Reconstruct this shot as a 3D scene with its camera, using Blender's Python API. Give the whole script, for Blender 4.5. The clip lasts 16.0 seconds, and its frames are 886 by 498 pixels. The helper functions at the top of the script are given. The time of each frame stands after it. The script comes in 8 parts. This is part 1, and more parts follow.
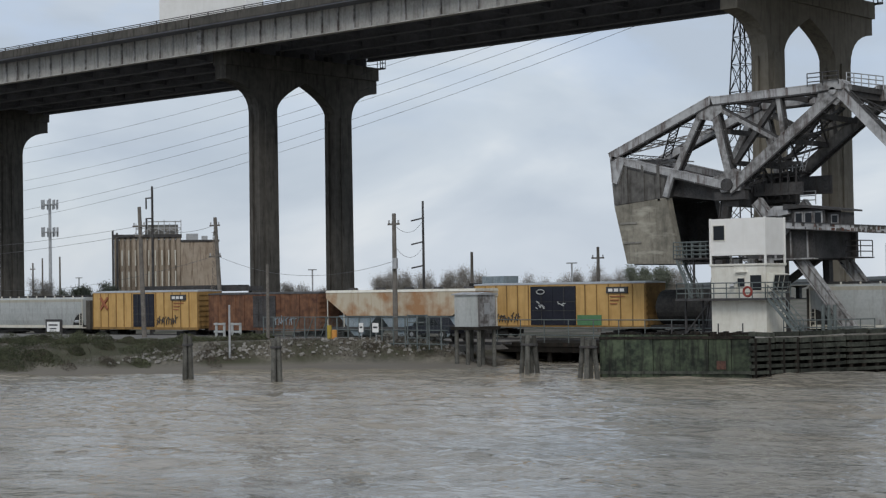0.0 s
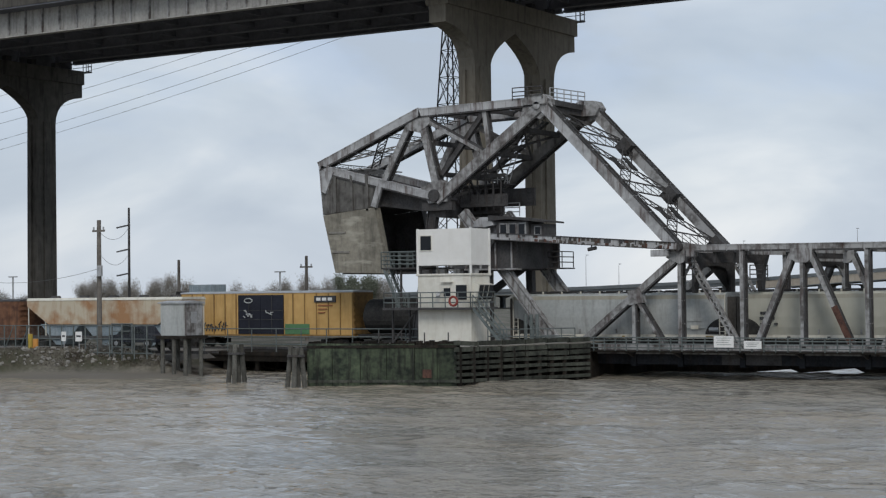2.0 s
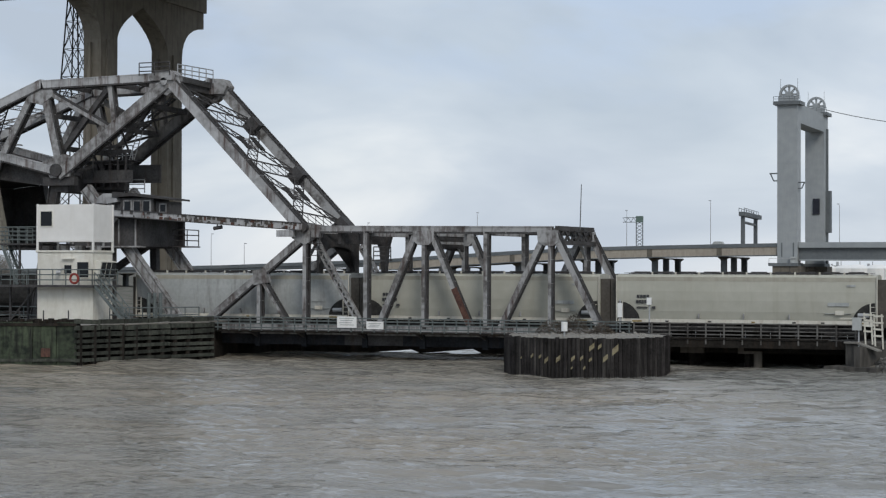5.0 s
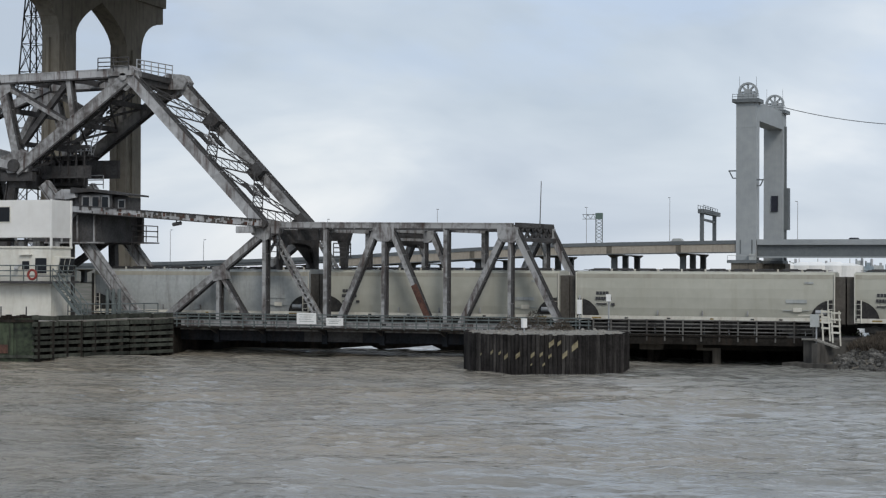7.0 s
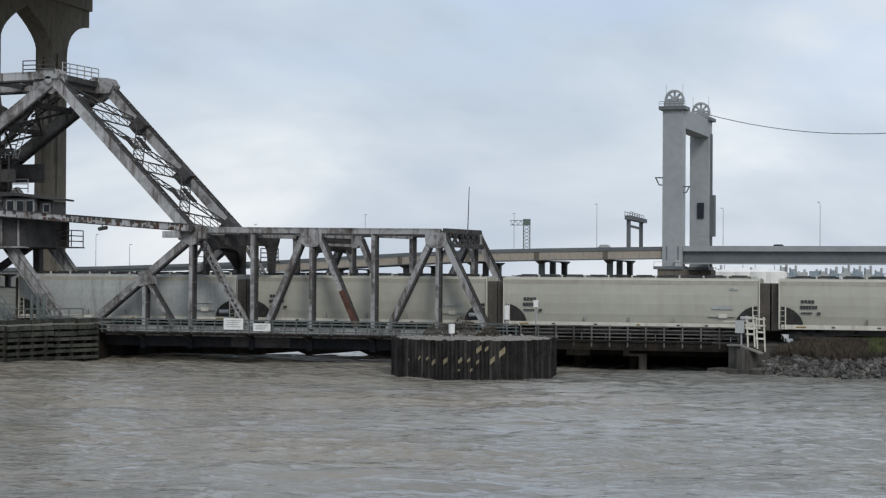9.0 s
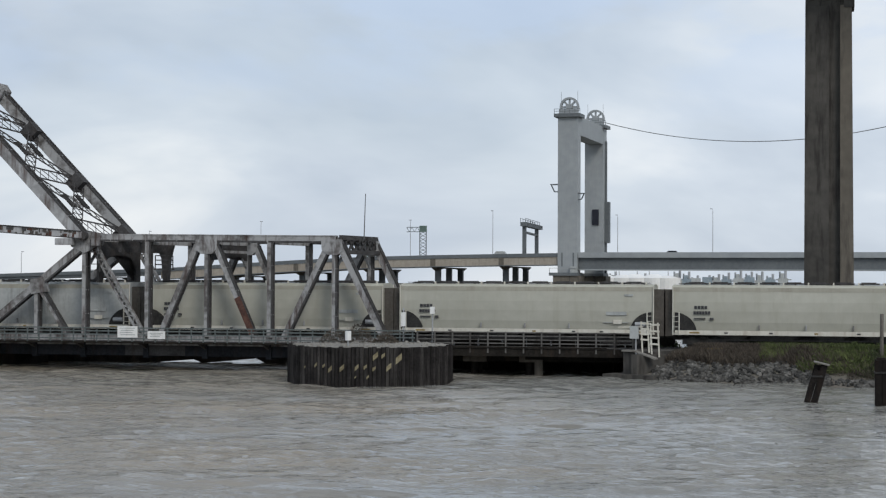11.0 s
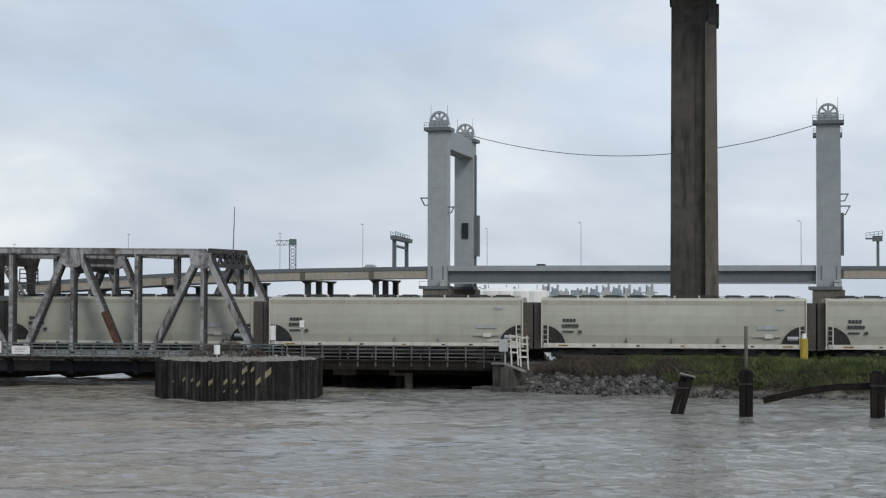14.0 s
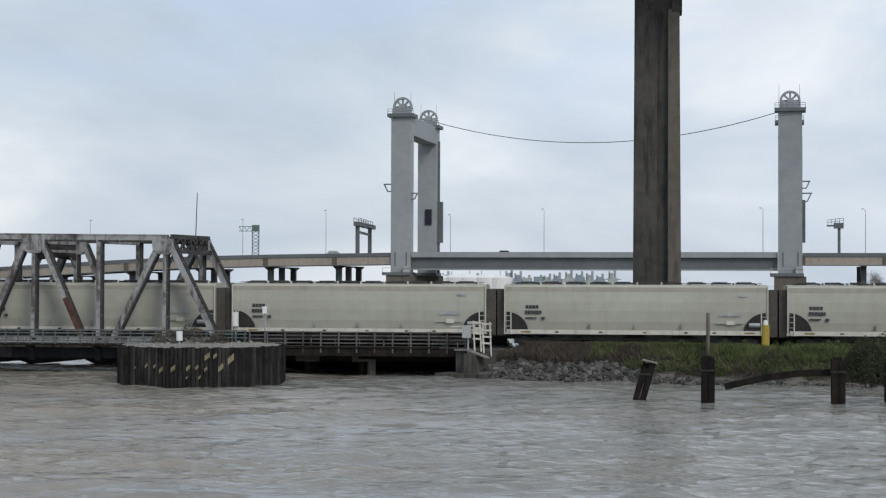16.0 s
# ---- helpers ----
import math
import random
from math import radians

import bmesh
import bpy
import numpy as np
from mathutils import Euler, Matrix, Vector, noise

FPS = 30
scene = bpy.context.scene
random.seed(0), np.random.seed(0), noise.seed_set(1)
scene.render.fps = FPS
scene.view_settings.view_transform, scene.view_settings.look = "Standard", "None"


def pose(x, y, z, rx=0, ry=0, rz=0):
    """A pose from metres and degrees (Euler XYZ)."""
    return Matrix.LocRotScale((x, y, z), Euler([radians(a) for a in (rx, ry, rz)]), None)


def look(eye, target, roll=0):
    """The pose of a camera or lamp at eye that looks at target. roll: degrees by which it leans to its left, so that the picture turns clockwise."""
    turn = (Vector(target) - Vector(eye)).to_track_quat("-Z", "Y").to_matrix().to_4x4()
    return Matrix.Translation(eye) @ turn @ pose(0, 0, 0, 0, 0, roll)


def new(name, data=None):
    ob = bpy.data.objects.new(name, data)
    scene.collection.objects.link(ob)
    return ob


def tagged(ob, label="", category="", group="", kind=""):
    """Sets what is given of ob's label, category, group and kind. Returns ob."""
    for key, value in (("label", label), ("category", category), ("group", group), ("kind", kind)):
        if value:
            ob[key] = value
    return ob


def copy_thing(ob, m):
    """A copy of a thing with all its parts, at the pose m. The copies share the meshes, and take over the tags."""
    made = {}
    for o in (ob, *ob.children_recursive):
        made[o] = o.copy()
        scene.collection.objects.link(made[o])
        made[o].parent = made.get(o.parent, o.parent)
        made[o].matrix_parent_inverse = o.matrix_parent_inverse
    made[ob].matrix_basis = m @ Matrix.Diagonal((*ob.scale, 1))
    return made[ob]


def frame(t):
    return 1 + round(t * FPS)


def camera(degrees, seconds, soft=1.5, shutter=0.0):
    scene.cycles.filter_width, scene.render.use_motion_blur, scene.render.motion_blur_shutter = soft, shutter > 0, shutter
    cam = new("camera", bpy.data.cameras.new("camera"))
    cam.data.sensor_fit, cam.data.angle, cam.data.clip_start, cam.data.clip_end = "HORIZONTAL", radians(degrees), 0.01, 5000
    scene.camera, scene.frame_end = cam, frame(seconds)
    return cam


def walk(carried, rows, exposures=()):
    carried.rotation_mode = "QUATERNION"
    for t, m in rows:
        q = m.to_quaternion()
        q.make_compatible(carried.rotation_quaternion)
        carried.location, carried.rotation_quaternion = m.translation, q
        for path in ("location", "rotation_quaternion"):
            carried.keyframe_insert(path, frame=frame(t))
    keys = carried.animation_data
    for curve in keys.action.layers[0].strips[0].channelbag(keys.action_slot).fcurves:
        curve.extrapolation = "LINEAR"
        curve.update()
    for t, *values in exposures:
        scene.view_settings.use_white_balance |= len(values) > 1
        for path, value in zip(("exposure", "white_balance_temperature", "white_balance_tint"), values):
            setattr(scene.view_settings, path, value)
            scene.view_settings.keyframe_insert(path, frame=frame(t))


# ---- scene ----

# ---- camera and its turn: seconds, heading to the right, tilt, lean (degrees) ----
EYE = (0.0, 0.0, 6.6)
cam = camera(28.737, 16.0, soft=1.25)
TURN = [
    (0.0, -41.500, 1.290, -0.871),
    (0.5, -38.158, 1.097, -0.712),
    (1.0, -35.261, 1.056, -0.624),
    (1.5, -33.337, 1.385, -0.664),
    (2.0, -31.858, 1.460, -0.613),
    (2.5, -29.644, 1.158, -0.378),
    (3.0, -26.650, 0.940, -0.193),
    (3.5, -23.755, 1.008, -0.041),
    (4.0, -21.546, 0.974, 0.094),
    (4.5, -20.256, 0.864, 0.161),
    (5.0, -19.505, 0.740, 0.177),
    (7.5, -17.943, 0.613, 0.438),
    (8.0, -17.553, 0.585, 0.662),
    (8.5, -16.698, 0.651, 0.575),
    (9.0, -15.790, 0.829, 0.391),
    (11.5, -11.579, 1.062, 0.255),
    (12.0, -10.842, 1.067, 0.221),
    (12.5, -10.100, 1.136, 0.109),
    (13.0, -9.307, 1.238, 0.020),
    (13.5, -8.643, 1.391, 0.075),
    (14.0, -8.054, 1.528, 0.155),
    (14.5, -7.636, 1.479, 0.122),
    (15.0, -7.413, 1.373, 0.169),
    (15.5, -7.196, 1.300, 0.228),
    (16.0, -6.834, 1.080, 0.220),
]


def aim(heading, tilt, lean):
    a, b = radians(heading), radians(tilt)
    return look(EYE, (EYE[0] + math.sin(a) * math.cos(b), EYE[1] + math.cos(a) * math.cos(b), EYE[2] + math.sin(b)), lean)


walk(cam, [(t, aim(h, p, r)) for t, h, p, r in TURN], [(0.0, 0.0), (5.0, 0.04), (9.0, 0.1), (13.0, 0.05), (16.0, 0.09)])

# ---- sky and light: overcast, soft ----
SUN_EL, SUN_AZ = radians(40), radians(142)
world = bpy.data.worlds.new("overcast_sky")
scene.world = world
world.use_nodes = True
wn, wl = world.node_tree.nodes, world.node_tree.links
wn.clear()
w_out, w_bg = wn.new("ShaderNodeOutputWorld"), wn.new("ShaderNodeBackground")
w_sky = wn.new("ShaderNodeTexSky")
w_sky.sky_type, w_sky.sun_disc = "NISHITA", False
w_sky.sun_elevation, w_sky.sun_rotation = SUN_EL, SUN_AZ
w_gain = wn.new("ShaderNodeVectorMath")
w_gain.operation = "SCALE"
w_gain.inputs["Scale"].default_value = 0.85
w_tc, w_map = wn.new("ShaderNodeTexCoord"), wn.new("ShaderNodeMapping")
w_map.inputs["Scale"].default_value = (1.0, 1.0, 2.6)
w_n1, w_n2 = wn.new("ShaderNodeTexNoise"), wn.new("ShaderNodeTexNoise")
w_n1.inputs["Scale"].default_value, w_n1.inputs["Detail"].default_value, w_n1.inputs["Roughness"].default_value = 4.2, 5.0, 0.5
w_n1.inputs["Distortion"].default_value = 0.4
w_n2.inputs["Scale"].default_value, w_n2.inputs["Detail"].default_value = 2.0, 3.0
w_r1, w_r2 = wn.new("ShaderNodeValToRGB"), wn.new("ShaderNodeValToRGB")
e = w_r1.color_ramp.elements
e[0].position, e[0].color = 0.36, (4.9, 5.6, 6.6, 1)
e[1].position, e[1].color = 0.66, (8.2, 8.55, 8.95, 1)
mid = w_r1.color_ramp.elements.new(0.52)
mid.color = (6.2, 6.85, 7.7, 1)
e = w_r2.color_ramp.elements
e[0].position, e[0].color = 0.42, (0.94, 0.94, 0.94, 1)
e[1].position, e[1].color = 0.74, (0.72, 0.72, 0.72, 1)
w_mix = wn.new("ShaderNodeMix")
w_mix.data_type = "RGBA"
wl.new(w_tc.outputs["Generated"], w_map.inputs["Vector"])
wl.new(w_map.outputs["Vector"], w_n1.inputs["Vector"])
wl.new(w_map.outputs["Vector"], w_n2.inputs["Vector"])
wl.new(w_n1.outputs["Fac"], w_r1.inputs["Fac"])
wl.new(w_n2.outputs["Fac"], w_r2.inputs["Fac"])
wl.new(w_sky.outputs["Color"], w_gain.inputs[0])
wl.new(w_r2.outputs["Color"], w_mix.inputs["Factor"])
wl.new(w_gain.outputs["Vector"], w_mix.inputs["A"])
wl.new(w_r1.outputs["Color"], w_mix.inputs["B"])
# thin places high in the cloud where the blue comes through, and a sky that grows brighter towards the east
w_n3, w_r3, w_sep, w_high, w_thin = wn.new("ShaderNodeTexNoise"), wn.new("ShaderNodeValToRGB"), wn.new("ShaderNodeSeparateXYZ"), wn.new("ShaderNodeMapRange"), wn.new("ShaderNodeMath")
w_n3.inputs["Scale"].default_value, w_n3.inputs["Detail"].default_value, w_n3.inputs["Roughness"].default_value = 7.5, 7.0, 0.55
wl.new(w_map.outputs["Vector"], w_n3.inputs["Vector"])
wl.new(w_n3.outputs["Fac"], w_r3.inputs["Fac"])
e = w_r3.color_ramp.elements
e[0].position, e[0].color = 0.5, (0, 0, 0, 1)
e[1].position, e[1].color = 0.62, (0.8, 0.8, 0.8, 1)
wl.new(w_tc.outputs["Generated"], w_sep.inputs["Vector"])
w_high.inputs["From Min"].default_value, w_high.inputs["From Max"].default_value = 0.07, 0.2
wl.new(w_sep.outputs["Z"], w_high.inputs["Value"])
w_thin.operation = "MULTIPLY"
wl.new(w_r3.outputs["Color"], w_thin.inputs[0])
wl.new(w_high.outputs["Result"], w_thin.inputs[1])
w_blue = wn.new("ShaderNodeMix")
w_blue.data_type = "RGBA"
wl.new(w_thin.outputs[0], w_blue.inputs["Factor"])
wl.new(w_mix.outputs["Result"], w_blue.inputs["A"])
w_blue.inputs["B"].default_value = (5.0, 6.2, 8.1, 1)
w_east, w_tone = wn.new("ShaderNodeMapRange"), wn.new("ShaderNodeVectorMath")
w_east.inputs["From Min"].default_value, w_east.inputs["From Max"].default_value = -0.65, 0.1
w_east.inputs["To Min"].default_value, w_east.inputs["To Max"].default_value = 0.98, 1.05
wl.new(w_sep.outputs["X"], w_east.inputs["Value"])
w_tone.operation = "SCALE"
wl.new(w_blue.outputs["Result"], w_tone.inputs[0])
wl.new(w_east.outputs["Result"], w_tone.inputs["Scale"])
wl.new(w_tone.outputs["Vector"], w_bg.inputs["Color"])
w_bg.inputs["Strength"].default_value = 0.1
wl.new(w_bg.outputs["Background"], w_out.inputs["Surface"])

sun = new("sun", bpy.data.lights.new("sun", "SUN"))
sun.data.energy, sun.data.angle, sun.data.color = 1.25, radians(20), (1.0, 0.95, 0.88)
sun.matrix_world = look((40 * math.sin(SUN_AZ), 40 * math.cos(SUN_AZ), 60), (0, 0, 60 - 40 * math.tan(SUN_EL)))
scene.view_settings.exposure = 0.0


# ---- materials ----
def mat(name, c1, c2, rough=0.8, metal=0.0, scale=0.8, fine=9.0, streak=0.0, dark=None, bump=0.25, lo=0.35, hi=0.68, each=0.0, spec=0.35):
    """Two-scale variation between c1 and c2, vertical streaks of a third colour, and fine relief, in metres."""
    m = bpy.data.materials.new(name)
    m.use_nodes = True
    n, l = m.node_tree.nodes, m.node_tree.links
    bsdf = n["Principled BSDF"]
    bsdf.inputs["Roughness"].default_value, bsdf.inputs["Metallic"].default_value = rough, metal
    bsdf.inputs["Specular IOR Level"].default_value = spec
    geo = n.new("ShaderNodeNewGeometry")
    big, small = n.new("ShaderNodeTexNoise"), n.new("ShaderNodeTexNoise")
    big.inputs["Scale"].default_value, big.inputs["Detail"].default_value = scale, 6
    small.inputs["Scale"].default_value, small.inputs["Detail"].default_value = fine, 4
    l.new(geo.outputs["Position"], big.inputs["Vector"])
    l.new(geo.outputs["Position"], small.inputs["Vector"])
    add = n.new("ShaderNodeMath")
    add.operation = "MULTIPLY_ADD"
    add.inputs[1].default_value = 0.45
    l.new(small.outputs["Fac"], add.inputs[0])
    half = n.new("ShaderNodeMath")
    half.operation = "MULTIPLY"
    half.inputs[1].default_value = 0.58
    l.new(big.outputs["Fac"], half.inputs[0])
    l.new(half.outputs[0], add.inputs[2])
    ramp = n.new("ShaderNodeValToRGB")
    ramp.color_ramp.elements[0].position, ramp.color_ramp.elements[0].color = lo, (*c1, 1)
    ramp.color_ramp.elements[1].position, ramp.color_ramp.elements[1].color = hi, (*c2, 1)
    l.new(add.outputs[0], ramp.inputs["Fac"])
    colour = ramp.outputs["Color"]
    if streak:
        mp, st = n.new("ShaderNodeMapping"), n.new("ShaderNodeTexNoise")
        mp.inputs["Scale"].default_value = (2.2, 2.2, 0.28)
        st.inputs["Scale"].default_value, st.inputs["Detail"].default_value, st.inputs["Roughness"].default_value = 1.0, 7, 0.65
        l.new(geo.outputs["Position"], mp.inputs["Vector"])
        l.new(mp.outputs["Vector"], st.inputs["Vector"])
        sr = n.new("ShaderNodeValToRGB")
        sr.color_ramp.elements[0].position, sr.color_ramp.elements[0].color = 0.5, (0, 0, 0, 1)
        sr.color_ramp.elements[1].position, sr.color_ramp.elements[1].color = 0.68, (streak, streak, streak, 1)
        l.new(st.outputs["Fac"], sr.inputs["Fac"])
        mx = n.new("ShaderNodeMix")
        mx.data_type = "RGBA"
        l.new(sr.outputs["Color"], mx.inputs["Factor"])
        l.new(colour, mx.inputs["A"])
        mx.inputs["B"].default_value = (*(dark or (0.05, 0.035, 0.025)), 1)
        colour = mx.outputs["Result"]
    if each:
        oi, hs, mr = n.new("ShaderNodeObjectInfo"), n.new("ShaderNodeHueSaturation"), n.new("ShaderNodeMapRange")
        mr.inputs["To Min"].default_value, mr.inputs["To Max"].default_value = 1 - each, 1 + each
        l.new(oi.outputs["Random"], mr.inputs["Value"])
        l.new(mr.outputs["Result"], hs.inputs["Value"])
        l.new(colour, hs.inputs["Color"])
        colour = hs.outputs["Color"]
    l.new(colour, bsdf.inputs["Base Color"])
    if bump:
        bp = n.new("ShaderNodeBump")
        bp.inputs["Strength"].default_value, bp.inputs["Distance"].default_value = bump, 0.05
        l.new(add.outputs[0], bp.inputs["Height"])
        l.new(bp.outputs["Normal"], bsdf.inputs["Normal"])
    return m


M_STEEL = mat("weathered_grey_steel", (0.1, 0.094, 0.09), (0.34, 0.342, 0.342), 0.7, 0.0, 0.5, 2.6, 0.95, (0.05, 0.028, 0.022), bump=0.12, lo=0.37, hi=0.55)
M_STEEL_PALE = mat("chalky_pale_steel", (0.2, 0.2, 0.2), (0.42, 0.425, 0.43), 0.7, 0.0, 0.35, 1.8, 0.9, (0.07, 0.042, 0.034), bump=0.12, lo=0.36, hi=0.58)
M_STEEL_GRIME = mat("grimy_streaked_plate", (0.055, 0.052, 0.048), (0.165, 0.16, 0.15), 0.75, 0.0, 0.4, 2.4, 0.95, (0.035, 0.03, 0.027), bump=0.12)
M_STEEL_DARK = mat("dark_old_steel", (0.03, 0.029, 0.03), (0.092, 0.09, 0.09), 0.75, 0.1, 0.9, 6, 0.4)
M_UNDER = mat("near_black_under_deck_steel", (0.014, 0.016, 0.019), (0.04, 0.043, 0.05), 0.85, 0, 0.9, 6, 0.3)
M_CAR_END = mat("dark_brown_car_end", (0.055, 0.05, 0.043), (0.11, 0.1, 0.088), 0.85, 0, 0.8, 5, 0.4)
M_RUST = mat("red_rust_steel", (0.045, 0.024, 0.019), (0.14, 0.068, 0.05), 0.9, 0, 1.5, 8, 0.7, (0.03, 0.024, 0.022))
M_CW = mat("stained_concrete_counterweight", (0.15, 0.14, 0.115), (0.3, 0.28, 0.23), 0.9, 0, 0.35, 3, 0.55, (0.07, 0.065, 0.055))


def pale_smears(m, colour, low, high):
    """Broad level smears of a paler deposit."""
    n, l = m.node_tree.nodes, m.node_tree.links
    b = n["Principled BSDF"]
    old = b.inputs["Base Color"].links[0].from_socket
    geo, mp, t, r, mx = n.new("ShaderNodeNewGeometry"), n.new("ShaderNodeMapping"), n.new("ShaderNodeTexNoise"), n.new("ShaderNodeValToRGB"), n.new("ShaderNodeMix")
    mp.inputs["Scale"].default_value = (0.4, 0.4, 1.25)
    t.inputs["Scale"].default_value, t.inputs["Detail"].default_value = 1.0, 5
    l.new(geo.outputs["Position"], mp.inputs["Vector"])
    l.new(mp.outputs["Vector"], t.inputs["Vector"])
    l.new(t.outputs["Fac"], r.inputs["Fac"])
    r.color_ramp.elements[0].position, r.color_ramp.elements[1].position = low, high
    mx.data_type = "RGBA"
    l.new(r.outputs["Color"], mx.inputs["Factor"])
    l.new(old, mx.inputs["A"])
    mx.inputs["B"].default_value = (*colour, 1)
    l.new(mx.outputs["Result"], b.inputs["Base Color"])


pale_smears(M_CW, (0.36, 0.345, 0.29), 0.54, 0.66)
M_CONC = mat("grey_concrete", (0.160, 0.152, 0.136), (0.288, 0.276, 0.248), 0.9, 0, 0.3, 4, 0.5, (0.12, 0.11, 0.1))
M_CONC_PIER = mat("sooty_brown_concrete", (0.106, 0.094, 0.078), (0.170, 0.152, 0.124), 0.92, 0, 0.12, 1.4, 0.75, (0.06, 0.054, 0.047))
M_CONC_TAN = mat("paler_tan_concrete", (0.15, 0.135, 0.108), (0.225, 0.205, 0.168), 0.92, 0, 0.12, 1.4, 0.7, (0.085, 0.076, 0.063))
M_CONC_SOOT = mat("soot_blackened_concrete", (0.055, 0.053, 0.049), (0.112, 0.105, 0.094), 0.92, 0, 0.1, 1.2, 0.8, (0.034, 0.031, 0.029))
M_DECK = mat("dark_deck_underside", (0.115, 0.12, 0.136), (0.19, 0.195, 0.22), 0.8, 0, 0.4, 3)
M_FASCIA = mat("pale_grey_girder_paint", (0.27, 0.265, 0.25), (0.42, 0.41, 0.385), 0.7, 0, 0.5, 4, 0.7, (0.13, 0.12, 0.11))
M_WHITE = mat("white_wall_paint", (0.70, 0.69, 0.66), (0.79, 0.785, 0.76), 0.5, 0, 0.25, 1.5, 0.15, (0.55, 0.52, 0.45), bump=0.05)
M_CREAM = mat("aged_cream_paint", (0.60, 0.58, 0.51), (0.73, 0.715, 0.65), 0.55, 0, 0.4, 2.5, 0.35, (0.4, 0.35, 0.27), bump=0.06)
M_GREEN = mat("green_algae_timber", (0.014, 0.02, 0.015), (0.075, 0.096, 0.06), 0.9, 0, 0.55, 2.8, 0.95, (0.012, 0.012, 0.011), each=0.25, lo=0.4, hi=0.62)
M_FENDER = mat("slimy_grey_green_timber", (0.018, 0.021, 0.018), (0.075, 0.08, 0.066), 0.9, 0, 0.8, 4, 0.8, (0.016, 0.015, 0.013), each=0.3, spec=0.2)
M_TIMBER = mat("grey_weathered_timber", (0.05, 0.049, 0.043), (0.132, 0.13, 0.116), 0.9, 0, 1.5, 8, 0.6, (0.045, 0.04, 0.032), each=0.25)
M_TIMBER_DK = mat("creosoted_dark_timber", (0.009, 0.008, 0.007), (0.031, 0.028, 0.024), 0.9, 0, 1.2, 7, 0.4, each=0.3)
M_CELL = mat("black_cell_timber", (0.011, 0.01, 0.01), (0.036, 0.033, 0.032), 0.9, 0, 1.2, 7, 0.55, (0.085, 0.08, 0.074), each=0.35, spec=0.12)
M_PILE = mat("black_tarred_pile", (0.006, 0.005, 0.005), (0.021, 0.018, 0.016), 0.85, 0, 1.4, 8, 0.5, (0.03, 0.02, 0.014), each=0.3, spec=0.15)
M_OCHRE = mat("dull_ochre_paint", (0.2, 0.14, 0.04), (0.3, 0.21, 0.06), 0.8, 0, 1.5, 6, 0.5, (0.1, 0.08, 0.05))
M_HOPPER = mat("pale_beige_hopper_paint", (0.39, 0.385, 0.325), (0.48, 0.475, 0.41), 0.5, 0, 0.16, 1.2, 0.35, (0.36, 0.34, 0.27), bump=0.04)
M_EAVE = mat("tan_eave_paint", (0.33, 0.315, 0.26), (0.42, 0.405, 0.34), 0.6, 0, 0.2, 1.5, 0.3, (0.2, 0.16, 0.12), bump=0.05)
M_HOPPER_TRIM = mat("cream_sill_paint", (0.522, 0.504, 0.432), (0.648, 0.630, 0.558), 0.6, 0, 0.6, 4, 0.4, (0.28, 0.2, 0.13))
M_HOPPER_GREY = mat("grey_hopper_paint", (0.33, 0.35, 0.345), (0.45, 0.465, 0.455), 0.6, 0, 0.4, 4, 0.4, (0.15, 0.14, 0.12))
M_HOPPER_RUST = mat("rust_blotched_hopper", (0.36, 0.2, 0.1), (0.52, 0.46, 0.35), 0.7, 0, 0.3, 0.9, 0.45, (0.28, 0.13, 0.06), lo=0.42, hi=0.58)
M_YELLOW = mat("faded_yellow_boxcar", (0.47, 0.285, 0.095), (0.6, 0.385, 0.15), 0.65, 0, 0.3, 1.5, 0.4, (0.25, 0.14, 0.05))
M_YELLOW_DK = mat("grimy_yellow_end", (0.2, 0.12, 0.045), (0.3, 0.18, 0.06), 0.8, 0, 0.7, 4, 0.5)
M_BROWN = mat("rusted_brown_boxcar", (0.08, 0.036, 0.024), (0.23, 0.115, 0.062), 0.85, 0, 0.5, 2, 0.7, (0.05, 0.025, 0.018))
M_NAVY = mat("navy_black_door", (0.008, 0.010, 0.017), (0.021, 0.023, 0.035), 0.6, 0, 0.8, 5)
M_BLACK = mat("black_running_gear", (0.016, 0.016, 0.016), (0.045, 0.043, 0.04), 0.8, 0.1, 2, 8)
M_LIFT = mat("blue_grey_bridge_paint", (0.25, 0.272, 0.282), (0.335, 0.355, 0.362), 0.6, 0, 0.07, 0.5, 0.3, (0.25, 0.26, 0.26))
M_LIFT_DK = mat("dark_slate_girder", (0.1, 0.113, 0.12), (0.15, 0.164, 0.17), 0.6, 0, 0.1, 1.5)
M_ROAD = mat("beige_concrete_viaduct", (0.3, 0.265, 0.22), (0.4, 0.36, 0.3), 0.9, 0, 0.1, 1.2, 0.4, (0.17, 0.15, 0.13))
M_ROCK = mat("grey_riprap", (0.03, 0.03, 0.028), (0.125, 0.12, 0.11), 0.95, 0, 1.3, 6, bump=0.5, lo=0.4, hi=0.62)
M_POLE = mat("grey_wood_pole", (0.1, 0.09, 0.08), (0.2, 0.185, 0.165), 0.9, 0, 2, 9, 0.4)
M_GALV = mat("galvanised_steel", (0.3, 0.31, 0.32), (0.45, 0.46, 0.47), 0.5, 0.3, 2, 9)
M_RAIL_GREEN = mat("dull_green_grey_rail", (0.076, 0.093, 0.093), (0.153, 0.173, 0.169), 0.7, 0.0, 2, 9)
M_WIRE = mat("dark_wire", (0.1, 0.105, 0.11), (0.16, 0.165, 0.17), 0.7, 0.1, 2, 9, bump=0)
